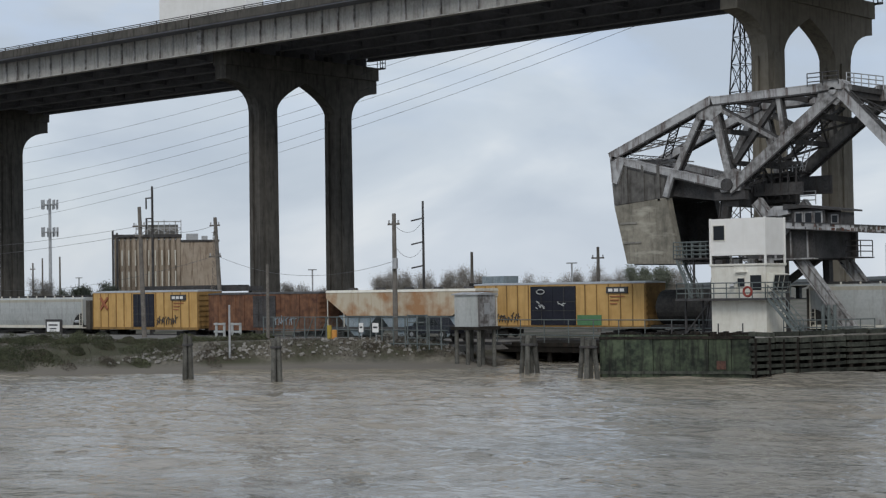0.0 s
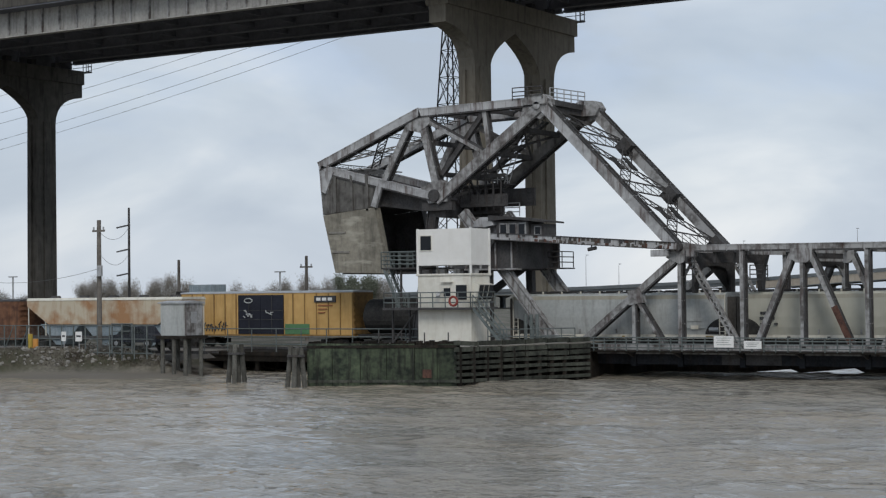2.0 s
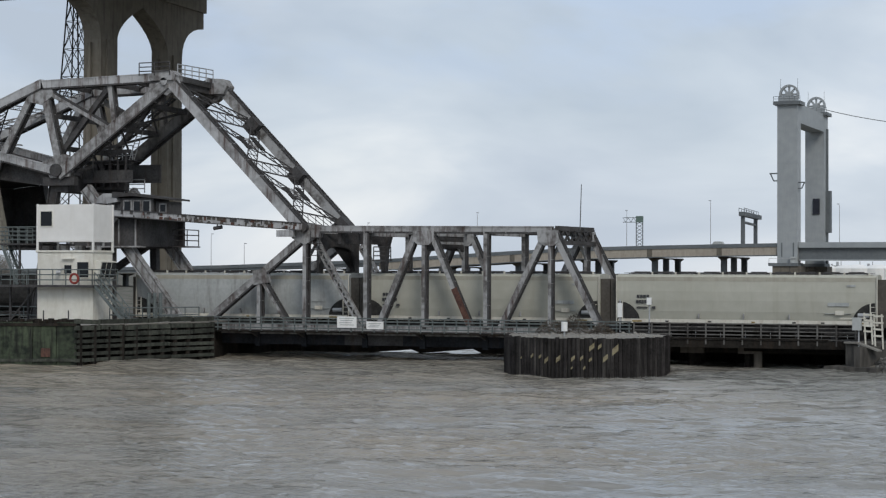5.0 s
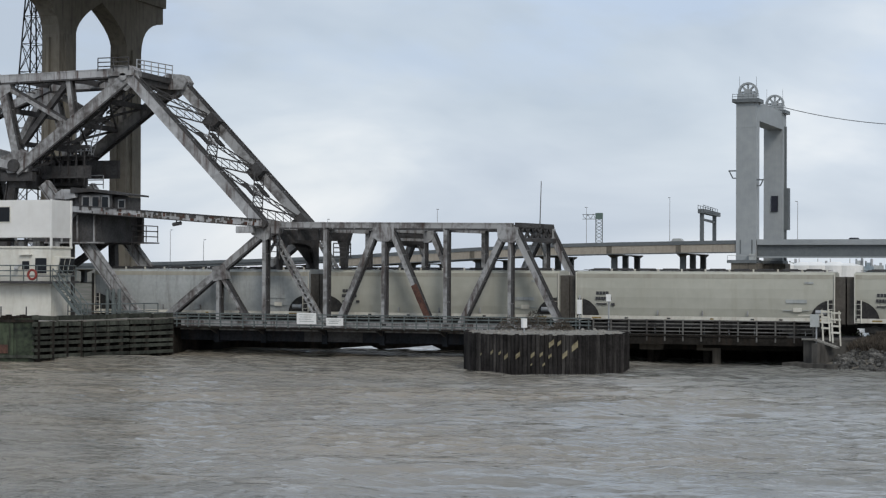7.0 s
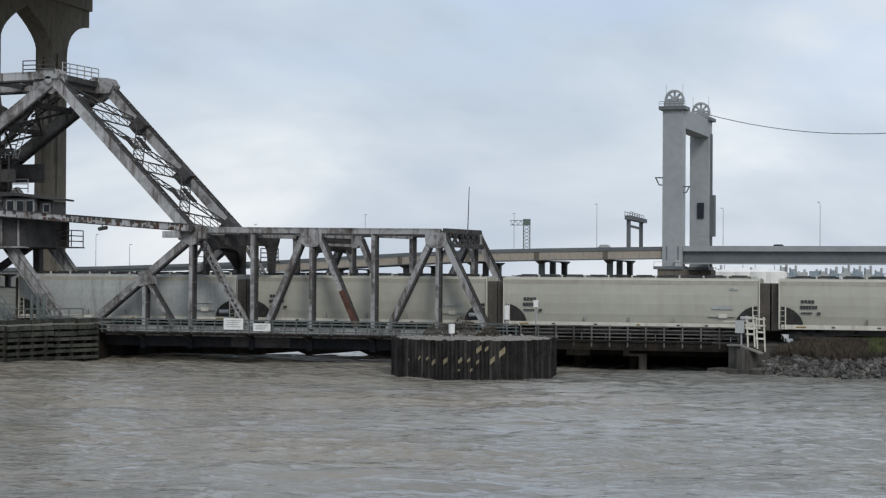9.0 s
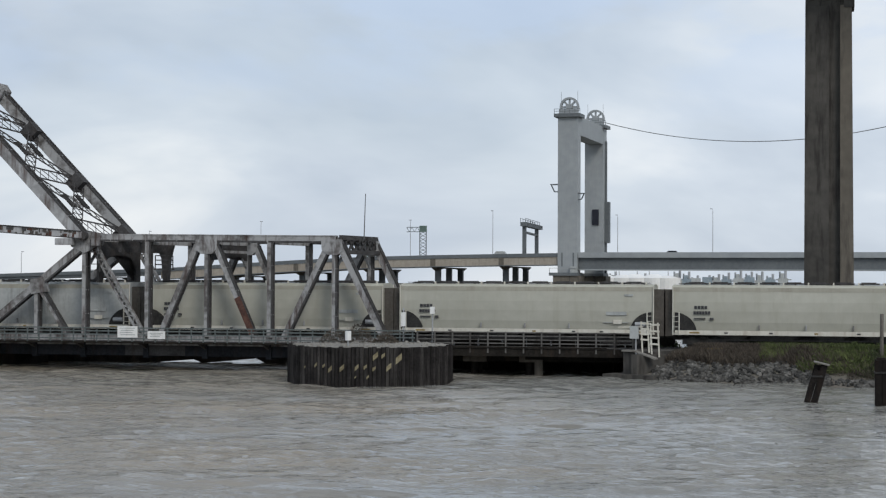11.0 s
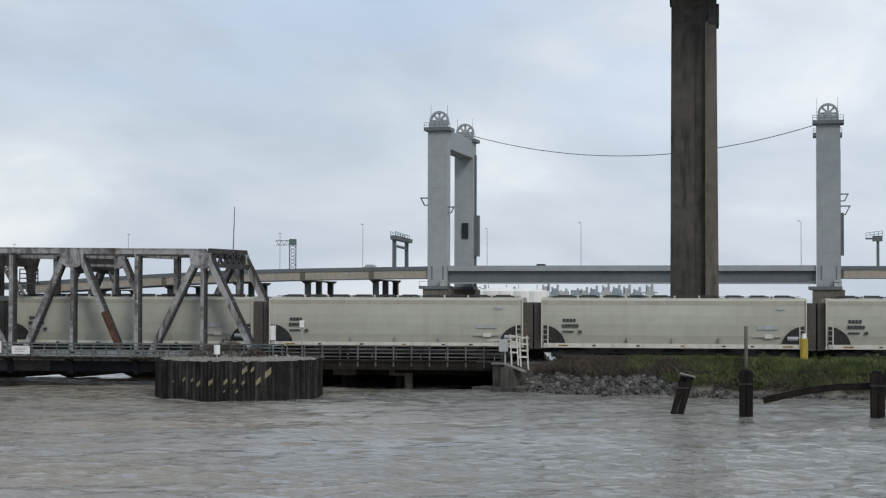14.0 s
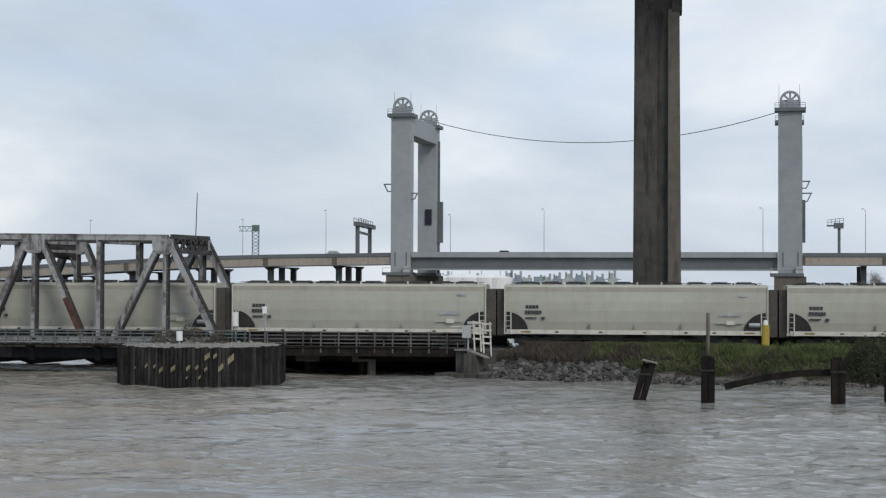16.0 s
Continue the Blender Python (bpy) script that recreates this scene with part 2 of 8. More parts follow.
M_SILO = mat("stained_silo_concrete", (0.272, 0.221, 0.170), (0.408, 0.348, 0.281), 0.95, 0, 0.15, 1, 0.85, (0.13, 0.09, 0.06))
M_SIGN = mat("white_sign_face", (0.72, 0.72, 0.7), (0.82, 0.82, 0.8), 0.5, 0, 2, 9, 0.2, (0.5, 0.45, 0.4))
M_INK = mat("dark_lettering", (0.04, 0.04, 0.042), (0.07, 0.07, 0.072), 0.7, 0, 4, 9, bump=0)
M_RED = mat("faded_red_paint", (0.2, 0.028, 0.022), (0.27, 0.05, 0.036), 0.6, 0, 3, 9)
M_EMBLEM = mat("faded_maroon_emblem", (0.26, 0.09, 0.045), (0.36, 0.14, 0.07), 0.7, 0, 3, 9)
M_CAUTION = mat("yellow_paint", (0.385, 0.280, 0.042), (0.490, 0.364, 0.070), 0.6, 0, 2, 9, 0.3)
M_STRIPE = mat("worn_yellow_white_marking", (0.140, 0.116, 0.065), (0.288, 0.256, 0.167), 0.8, 0, 2.5, 9)
M_CRATE = mat("bluish_container_paint", (0.2, 0.26, 0.3), (0.32, 0.37, 0.4), 0.6, 0, 0.8, 5, 0.3)
M_BARK = mat("grey_bark", (0.126, 0.108, 0.090), (0.252, 0.216, 0.180), 0.95, 0, 3, 12)
M_LEAF = mat("dull_green_foliage", (0.028, 0.040, 0.018), (0.072, 0.088, 0.040), 0.8, 0, 0.5, 3, bump=0)
M_SCRUB = mat("dark_scrub_foliage", (0.034, 0.042, 0.022), (0.095, 0.102, 0.055), 0.8, 0, 0.35, 2.0, bump=0)
M_FAR_LEAF = mat("hazy_far_foliage", (0.1, 0.115, 0.085), (0.18, 0.195, 0.15), 0.85, 0, 0.3, 2.0, bump=0)
M_DRY = mat("dead_brown_weeds", (0.05, 0.042, 0.034), (0.12, 0.1, 0.078), 0.9, 0, 0.6, 3, bump=0)
M_TWIG = mat("bare_twig_haze", (0.2, 0.185, 0.165), (0.32, 0.3, 0.27), 0.9, 0, 1, 4, bump=0)
M_GRASS = mat("rough_green_grass", (0.045, 0.066, 0.02), (0.138, 0.165, 0.058), 0.85, 0, 0.5, 3, bump=0)


def island_variation(m, lo, hi):
    """Each loose piece a little lighter or darker."""
    n, l = m.node_tree.nodes, m.node_tree.links
    b = n["Principled BSDF"]
    colour = b.inputs["Base Color"].links[0].from_socket
    geo, mr, hs = n.new("ShaderNodeNewGeometry"), n.new("ShaderNodeMapRange"), n.new("ShaderNodeHueSaturation")
    mr.inputs["To Min"].default_value, mr.inputs["To Max"].default_value = lo, hi
    l.new(geo.outputs["Random Per Island"], mr.inputs["Value"])
    l.new(mr.outputs["Result"], hs.inputs["Value"])
    l.new(colour, hs.inputs["Color"])
    l.new(hs.outputs["Color"], b.inputs["Base Color"])


island_variation(M_ROCK, 0.35, 1.6)
for m in (M_GRASS, M_DRY, M_SCRUB, M_LEAF):
    island_variation(m, 0.55, 1.45)
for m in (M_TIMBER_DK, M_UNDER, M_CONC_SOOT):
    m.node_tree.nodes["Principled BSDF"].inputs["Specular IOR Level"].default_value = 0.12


def glass_mat():
    m = bpy.data.materials.new("dark_window_glass")
    m.use_nodes = True
    b = m.node_tree.nodes["Principled BSDF"]
    b.inputs["Base Color"].default_value = (0.01, 0.012, 0.015, 1)
    b.inputs["Roughness"].default_value, b.inputs["Specular IOR Level"].default_value = 0.06, 0.25
    return m


M_GLASS = glass_mat()


def water_mat():
    m = bpy.data.materials.new("muddy_choppy_water")
    m.use_nodes = True
    n, l = m.node_tree.nodes, m.node_tree.links
    b = n["Principled BSDF"]
    geo, mp = n.new("ShaderNodeNewGeometry"), n.new("ShaderNodeMapping")
    mp.inputs["Scale"].default_value = (0.62, 1.0, 1.0)
    mp.inputs["Rotation"].default_value = (0, 0, 0.25)
    l.new(geo.outputs["Position"], mp.inputs["Vector"])
    big, w1, w2 = (n.new("ShaderNodeTexNoise") for _ in range(3))
    big.inputs["Scale"].default_value, big.inputs["Detail"].default_value = 0.045, 4
    w1.inputs["Scale"].default_value, w1.inputs["Detail"].default_value, w1.inputs["Roughness"].default_value = 1.05, 5, 0.58
    w2.inputs["Scale"].default_value, w2.inputs["Detail"].default_value = 2.7, 5
    for x in (big, w1, w2):
        l.new(mp.outputs["Vector"], x.inputs["Vector"])
    ramp = n.new("ShaderNodeValToRGB")
    ramp.color_ramp.elements[0].position, ramp.color_ramp.elements[0].color = 0.38, (0.2, 0.197, 0.18, 1)
    ramp.color_ramp.elements[1].position, ramp.color_ramp.elements[1].color = 0.62, (0.262, 0.228, 0.178, 1)
    sep, mr, sm = n.new("ShaderNodeSeparateXYZ"), n.new("ShaderNodeMapRange"), n.new("ShaderNodeMath")
    l.new(geo.outputs["Position"], sep.inputs["Vector"])
    mr.inputs["From Min"].default_value, mr.inputs["From Max"].default_value = 10, -70
    mr.inputs["To Min"].default_value, mr.inputs["To Max"].default_value = -0.16, 0.12
    l.new(sep.outputs["X"], mr.inputs["Value"])
    l.new(mr.outputs["Result"], sm.inputs[0])
    l.new(big.outputs["Fac"], sm.inputs[1])
    l.new(sm.outputs[0], ramp.inputs["Fac"])
    l.new(ramp.outputs["Color"], b.inputs["Base Color"])
    b.inputs["Roughness"].default_value, b.inputs["IOR"].default_value = 0.05, 1.33
    b1, b2 = n.new("ShaderNodeBump"), n.new("ShaderNodeBump")
    b1.inputs["Distance"].default_value, b2.inputs["Distance"].default_value = 0.42, 0.14
    # gusts: rippled patches between smoother lanes drawn out along the canal
    gm, gust, gr = n.new("ShaderNodeMapping"), n.new("ShaderNodeTexNoise"), n.new("ShaderNodeMapRange")
    gm.inputs["Scale"].default_value = (0.03, 0.11, 1.0)
    gust.inputs["Scale"].default_value, gust.inputs["Detail"].default_value = 1.0, 4
    l.new(geo.outputs["Position"], gm.inputs["Vector"])
    l.new(gm.outputs["Vector"], gust.inputs["Vector"])
    gr.inputs["From Min"].default_value, gr.inputs["From Max"].default_value = 0.36, 0.64
    gr.inputs["To Min"].default_value, gr.inputs["To Max"].default_value = 0.16, 1.0
    l.new(gust.outputs["Fac"], gr.inputs["Value"])
    l.new(gr.outputs["Result"], b1.inputs["Strength"])
    l.new(gr.outputs["Result"], b2.inputs["Strength"])
    l.new(w1.outputs["Fac"], b1.inputs["Height"])
    l.new(w2.outputs["Fac"], b2.inputs["Height"])
    l.new(b1.outputs["Normal"], b2.inputs["Normal"])
    l.new(b2.outputs["Normal"], b.inputs["Normal"])
    return m


M_WATER = water_mat()


def ground_mat():
    m = mat("bank_soil_gravel_and_grass", (0.06, 0.055, 0.044), (0.17, 0.155, 0.125), 0.95, 0, 0.35, 4, bump=0.5)
    n, l = m.node_tree.nodes, m.node_tree.links
    b = n["Principled BSDF"]
    old = b.inputs["Base Color"].links[0].from_socket
    geo, t, r, mx = n.new("ShaderNodeNewGeometry"), n.new("ShaderNodeTexNoise"), n.new("ShaderNodeValToRGB"), n.new("ShaderNodeMix")
    t.inputs["Scale"].default_value, t.inputs["Detail"].default_value = 0.22, 6
    l.new(geo.outputs["Position"], t.inputs["Vector"])
    r.color_ramp.elements[0].position, r.color_ramp.elements[1].position = 0.46, 0.58
    l.new(t.outputs["Fac"], r.inputs["Fac"])
    mx.data_type = "RGBA"
    l.new(r.outputs["Color"], mx.inputs["Factor"])
    l.new(old, mx.inputs["A"])
    mx.inputs["B"].default_value = (0.05, 0.05, 0.03, 1)
    # bare silt along the water's edge
    sep, tide, silt = n.new("ShaderNodeSeparateXYZ"), n.new("ShaderNodeMapRange"), n.new("ShaderNodeMix")
    l.new(geo.outputs["Position"], sep.inputs["Vector"])
    tide.inputs["From Min"].default_value, tide.inputs["From Max"].default_value = 0.65, 0.3
    l.new(sep.outputs["Z"], tide.inputs["Value"])
    silt.data_type = "RGBA"
    l.new(tide.outputs["Result"], silt.inputs["Factor"])
    l.new(mx.outputs["Result"], silt.inputs["A"])
    silt.inputs["B"].default_value = (0.135, 0.122, 0.102, 1)
    l.new(silt.outputs["Result"], b.inputs["Base Color"])
    return m


M_GROUND = ground_mat()
M_GRAVEL = mat("pale_grey_gravel", (0.099, 0.095, 0.090), (0.191, 0.185, 0.173), 0.95, 0, 0.8, 9, bump=0.5)


# ---- mesh helpers ----
def part(name, bm, material, parent=None, label="", smooth=False):
    bmesh.ops.recalc_face_normals(bm, faces=bm.faces)
    me = bpy.data.meshes.new(name)
    bm.to_mesh(me)
    bm.free()
    me.materials.append(material)
    if smooth:
        for p in me.polygons:
            p.use_smooth = True
    ob = new(name, me)
    if parent is not None:
        ob.parent = parent
    return tagged(ob, label)


def thing(name, label, category, group="", at=(0, 0, 0), kind=""):
    ob = new(name)
    ob.location = at
    return tagged(ob, label, category, group, kind)


def box(bm, x0, x1, y0, y1, z0, z1):
    v = [bm.verts.new(p) for p in ((x0, y0, z0), (x1, y0, z0), (x1, y1, z0), (x0, y1, z0), (x0, y0, z1), (x1, y0, z1), (x1, y1, z1), (x0, y1, z1))]
    for f in ((3, 2, 1, 0), (4, 5, 6, 7), (0, 1, 5, 4), (1, 2, 6, 5), (2, 3, 7, 6), (3, 0, 4, 7)):
        bm.faces.new([v[i] for i in f])
    return bm


def boxes(*args):
    bm = bmesh.new()
    for a in args:
        box(bm, *a)
    return bm


def beam(bm, a, b, w, h, up=(0, 0, 1), h2=None):
    """A bar from a to b, w across and h along 'up'."""
    a, b = Vector(a), Vector(b)
    d = (b - a).normalized()
    s = d.cross(Vector(up))
    if s.length < 1e-4:
        s = d.cross(Vector((0, 1, 0)))
    s.normalize()
    u = s.cross(d)
    k = h if h2 is None else h2
    va = [bm.verts.new(a + s * w / 2 * i + u * h / 2 * j) for i, j in ((-1, -1), (1, -1), (1, 1), (-1, 1))]
    vb = [bm.verts.new(b + s * w / 2 * i + u * k / 2 * j) for i, j in ((-1, -1), (1, -1), (1, 1), (-1, 1))]
    bm.faces.new(va[::-1])
    bm.faces.new(vb)
    for i in range(4):
        bm.faces.new((va[i], va[(i + 1) % 4], vb[(i + 1) % 4], vb[i]))
    return bm


def rod(bm, a, b, r, r2=None, n=8):
    a, b = Vector(a), Vector(b)
    d = (b - a).normalized()
    s = d.orthogonal().normalized()
    u = d.cross(s)
    r2 = r if r2 is None else r2
    ring = [(math.cos(2 * math.pi * i / n), math.sin(2 * math.pi * i / n)) for i in range(n)]
    va = [bm.verts.new(a + (s * c + u * q) * r) for c, q in ring]
    vb = [bm.verts.new(b + (s * c + u * q) * r2) for c, q in ring]
    for i in range(n):
        bm.faces.new((va[i], va[(i + 1) % n], vb[(i + 1) % n], vb[i]))
    bm.faces.new(va[::-1])
    bm.faces.new(vb)
    return bm


def prism(bm, outline, lo, hi, axis="y"):
    """A closed outline in the other two axes, pushed along one axis from lo to hi."""
    def at(p, k):
        return (p[0], k, p[1]) if axis == "y" else ((k, p[0], p[1]) if axis == "x" else (p[0], p[1], k))
    va, vb = [bm.verts.new(at(p, lo)) for p in outline], [bm.verts.new(at(p, hi)) for p in outline]
    bm.faces.new(va)
    bm.faces.new(vb[::-1])
    n = len(outline)
    for i in range(n):
        bm.faces.new((va[(i + 1) % n], va[i], vb[i], vb[(i + 1) % n]))
    return bm


def wire(name, pts, r, material, parent=None):
    cu = bpy.data.curves.new(name, "CURVE")
    cu.dimensions, cu.bevel_depth, cu.bevel_resolution = "3D", r, 1
    sp = cu.splines.new("POLY")
    sp.points.add(len(pts) - 1)
    for p, q in zip(sp.points, pts):
        p.co = (*q, 1)
    cu.materials.append(material)
    ob = new(name, cu)
    if parent is not None:
        ob.parent = parent
    return ob


def sagging(a, b, sag, n=14):
    a, b = Vector(a), Vector(b)
    return [a.lerp(b, i / n) - Vector((0, 0, sag * 4 * (i / n) * (1 - i / n))) for i in range(n + 1)]


def polar(heading, distance):
    return distance * math.sin(radians(heading)), distance * math.cos(radians(heading))


# ---- water and ground ----
def axis_steps(*spans):
    out = []
    for a, b, n in spans:
        out += list(np.linspace(a, b, n, endpoint=False))
    return np.array(out + [spans[-1][1]])


def sheet(name, xs, ys, zs, material):
    nx, ny = len(xs), len(ys)
    gx, gy = np.meshgrid(xs, ys)
    verts = np.stack([gx, gy, zs], -1).reshape(-1, 3)
    i = np.arange(nx * ny).reshape(ny, nx)
    faces = np.stack([i[:-1, :-1], i[:-1, 1:], i[1:, 1:], i[1:, :-1]], -1).reshape(-1, 4)
    me = bpy.data.meshes.new(name)
    me.from_pydata(verts.tolist(), [], faces.tolist())
    me.materials.append(material)
    for p in me.polygons:
        p.use_smooth = True
    return new(name, me)


SHORE_L = ((-4000, 60), (-150, 66), (-121, 75.5), (-115.6, 85), (-110.8, 91.2), (-104.4, 99.1), (-97, 102.7), (-89, 107), (-60, 107))
SHORE_R = ((-12, 116.4), (-3, 116.2), (6, 113), (14.5, 110), (30, 106), (60, 100), (4000, 60))


def land(x, y):
    """How far a point lies inside the land (negative over water)."""
    left = np.minimum(y - np.interp(x, *zip(*SHORE_L)), np.interp(y, (107, 112, 119, 127, 136), (-88.5, -93, -97.5, -97, -66)) - x)
    right = np.minimum(y - np.interp(x, *zip(*SHORE_R)), x + 12.5 - 0.14 * np.maximum(0, y - 200))
    return left, right


def height(x, y):
    left, right = land(x, y)
    steep = np.interp(x, (-118, -106), (0.17, 0.5))
    crest = np.interp(y, (109.5, 111.3), (2.3, 1.6))
    beach = np.where(left < 3.0, left * 0.12, 0.36 + (left - 3.0) * steep)
    h = np.maximum(np.minimum(np.maximum(beach, -2.5), crest), np.clip(right * 0.42, -2.5, 1.75))
    h = np.maximum(h, np.clip((20 - np.hypot(x, y)) * 0.35, -2.5, 4.9))
    return h + 0.1 * np.sin(x * 0.9 + 1.3 * np.sin(y * 0.5)) * np.sin(y * 1.1) * (np.abs(h) < 1.7)


gx = axis_steps((-4000, -260, 12), (-260, -160, 20), (-160, -60, 160), (-60, -30, 16), (-30, 40, 110), (40, 120, 20), (120, 4000, 12))
gy = axis_steps((-600, -30, 6), (-30, 60, 40), (60, 76, 12), (76, 132, 130), (132, 170, 16), (170, 500, 16), (500, 4500, 10))
ax, ay = np.meshgrid(gx, gy)
ground = tagged(sheet("ground", gx, gy, height(ax, ay), M_GROUND), "low canal bank of soil, gravel and patchy grass", "ground", kind="structure")

rng = np.random.default_rng(3)
wx = axis_steps((-4000, -220, 10), (-220, -140, 60), (-140, 30, 560), (30, 90, 50), (90, 4000, 10))
wy = axis_steps((-600, 30, 10), (30, 48, 20), (48, 125, 330), (125, 160, 30), (160, 4500, 20))
ax, ay = np.meshgrid(wx, wy)
az = np.zeros_like(ax)
for k in range(26):
    length = 0.75 * 1.13 ** k
    a = rng.normal(1.9, 0.55)
    kx, ky = 2 * math.pi / length * math.cos(a), 2 * math.pi / length * math.sin(a)
    az += 0.011 * length ** 0.62 * np.sin(kx * ax + ky * ay + rng.uniform(0, 6.28))
fade = np.clip((ax + 210) / 60, 0, 1) * np.clip((85 - ax) / 50, 0, 1) * np.clip((ay - 30) / 15, 0, 1) * np.clip((150 - ay) / 25, 0, 1)
water = tagged(sheet("water", wx, wy, az * fade * 0.7, M_WATER), "choppy muddy brown canal water", "water", kind="structure")


# ---- high road viaduct behind the railway ----
def arc(p0, p1, p2, n=7):
    return [tuple((1 - t) ** 2 * a + 2 * t * (1 - t) * b + t * t * c for a, b, c in zip(p0, p1, p2)) for t in (i / n for i in range(n + 1))]


def viaduct_pier(x0, x1, cap=(-0.3, 0.3), sooty=False):
    # paler tan concrete where not sooty, which is the pier at -83 only
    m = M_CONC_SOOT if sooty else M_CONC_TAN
    pier = thing("viaduct_pier", "tall sooty concrete pier with pointed arch between two columns", "bridge pier", "piers of the high viaduct")
    y0, y1, y2, y3 = 136.5, 139.7, 149.0, 152.2
    o = [(y0, -2.0), (y0 + 0.15, 26.5)] + arc((y0 + 0.15, 27.5), (y0, 30.6), (131.6, 31.0)) + [(131.6, 34.0), (156.6, 34.0)]
    o += arc((156.6, 31.0), (y3, 30.6), (y3 - 0.15, 27.5)) + [(y3, -2.0), (y2, -2.0)]
    o += arc((y2 + 0.1, 28.0), (y2 - 0.4, 29.6), (144.3, 31.4)) + arc((144.3, 31.4), (y1 + 0.4, 29.6), (y1 - 0.1, 28.0))[1:] + [(y1, -2.0)]
    part("arched_frame", prism(bmesh.new(), o, x0, x1, "x"), m, pier)
    part("cap_beam", boxes((x0 + cap[0], x1 + cap[1], 131.5, 156.7, 32.6, 34.25)), m, pier)
    w = x1 - x0
    if w > 3:
        # battered face of two raised strips with a deep groove between them
        for ya in (y0, y2):
            for lo, hi, d in ((-0.13, 1.78, 0.34), (2.62, w + 0.2, 0.5)):
                bm = bmesh.new()
                v = [(x0 + lo, ya - d, -2), (x0 + hi, ya - d, -2), (x0 + hi, ya + 0.2, -2), (x0 + lo, ya + 0.2, -2)]
                u = [(x0 + lo + 0.13 * (lo < 0), ya - d * 0.7, 28.0), (x0 + hi - 0.2 * (lo > 0), ya - d * 0.7, 28.0), (x0 + hi - 0.2 * (lo > 0), ya + 0.2, 28.0), (x0 + lo + 0.13 * (lo < 0), ya + 0.2, 28.0)]
                va, vb = [bm.verts.new(p) for p in v], [bm.verts.new(p) for p in u]
                bm.faces.new(va[::-1])
                bm.faces.new(vb)
                for i in range(4):
                    bm.faces.new((va[i], va[(i + 1) % 4], vb[(i + 1) % 4], vb[i]))
                # right strip gets the paler concrete so that it looks lit, left strip the dark
                part("face_strip", bm, M_CONC_PIER if lo > 0 else m, pier)
        part("collar", boxes((x1 - 0.6, x1 + 0.2, y0 - 0.4, y0 + 2.0, 27.8, 29.4)), m, pier)
    for ya in (y0, y2) if w < 3 else ():
        part("pilaster", boxes((x0 + w * 0.28, x0 + w * 0.5, ya - 0.22, ya + 0.3, -2, 27.2), (x1 - 0.25, x1 + 0.18, ya + 1.0, ya + 2.2, -2, 27.6)), m, pier)
    for yy in range(133, 157, 4):
        part("bearing", boxes(((x0 + x1) / 2 - 0.35, (x0 + x1) / 2 + 0.35, yy - 0.4, yy + 0.4, 34.25, 35.0)), M_STEEL_DARK, pier)
    bm = bmesh.new()
    for i in range(4):
        rod(bm, (x1 + 0.2 + 0.5 * (i % 2), 156.6 + 0.9 * (i // 2), 34.2), (x1 + 0.2 + 0.5 * (i % 2), 156.6 + 0.9 * (i // 2), 35.6), 0.05, n=5)
    for z in (34.25, 34.9, 35.55):
        beam(bm, (x1 - 2.4, 157.5, z), (x1 + 0.8, 157.5, z), 0.06, 0.06)
        beam(bm, (x1 + 0.8, 156.6, z), (x1 + 0.8, 157.5, z), 0.06, 0.06)
    box(bm, x1 - 2.4, x1 + 0.8, 156.6, 157.5, 34.12, 34.2)
    part("inspection_cage", bm, M_STEEL_DARK, pier)
    return pier


PIER_X = (-286.0, -220.0, -151.0, -83.0, -1.25, 80.0, 147.0)
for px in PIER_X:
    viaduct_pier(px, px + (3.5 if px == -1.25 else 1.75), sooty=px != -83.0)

viaduct = thing("road_viaduct", "high road viaduct with pale ribbed girder and dark underside", "viaduct")
for a, b in zip(PIER_X[:-1], PIER_X[1:]):
    a, b = a + 0.9 + 0.15, b + 0.9 - 0.15
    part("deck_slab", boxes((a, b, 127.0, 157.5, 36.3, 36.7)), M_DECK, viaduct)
    low = 33.75 if b < -140 else 35.1
    for y in (129.0, 135.0, 141.0, 147.0, 153.0, 155.8):
        z = 33.75 if y == 129.0 else low
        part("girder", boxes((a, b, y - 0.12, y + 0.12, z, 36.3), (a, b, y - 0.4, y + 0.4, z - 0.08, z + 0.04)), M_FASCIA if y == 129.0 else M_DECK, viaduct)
    bm = bmesh.new()
    for i in range(int((b - a) / 5.5)):
        x = a + 2 + 5.5 * i
        box(bm, x, x + 0.12, 129.2, 155.6, low + 0.25, 35.9)
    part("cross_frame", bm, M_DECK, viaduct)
    n = int((b - a) / 2.35)
    for i in range(n + 1):
        x = a + 0.1 + (b - a - 0.2) * i / n
        part("stiffener", boxes((x - 0.05, x + 0.05, 128.62, 128.9, 33.8, 36.3)), M_STEEL, viaduct)
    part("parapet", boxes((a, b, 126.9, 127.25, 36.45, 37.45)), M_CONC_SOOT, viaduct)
    bm = bmesh.new()
    for z in (37.6, 37.8):
        beam(bm, (a, 127.05, z), (b, 127.05, z), 0.08, 0.08)
    for i in range(int((b - a) / 3)):
        box(bm, a + 3 * i, a + 3 * i + 0.08, 127.0, 127.1, 37.4, 37.84)
    part("parapet_rail", bm, M_STEEL_DARK, viaduct)
for px in PIER_X:
    part("joint_box", boxes((px + 0.55, px + 1.25, 128.4, 129.3, 33.6, 37.3)), M_STEEL, viaduct)

trailer = thing("box_trailer", "white box trailer standing on the viaduct road", "trailer")
part("cargo_box", boxes((-158.0, -143.0, 129.2, 131.8, 37.8, 41.2)), M_WHITE, trailer)
part("chassis", boxes((-157.5, -143.5, 129.8, 131.2, 37.1, 37.8)), M_BLACK, trailer)
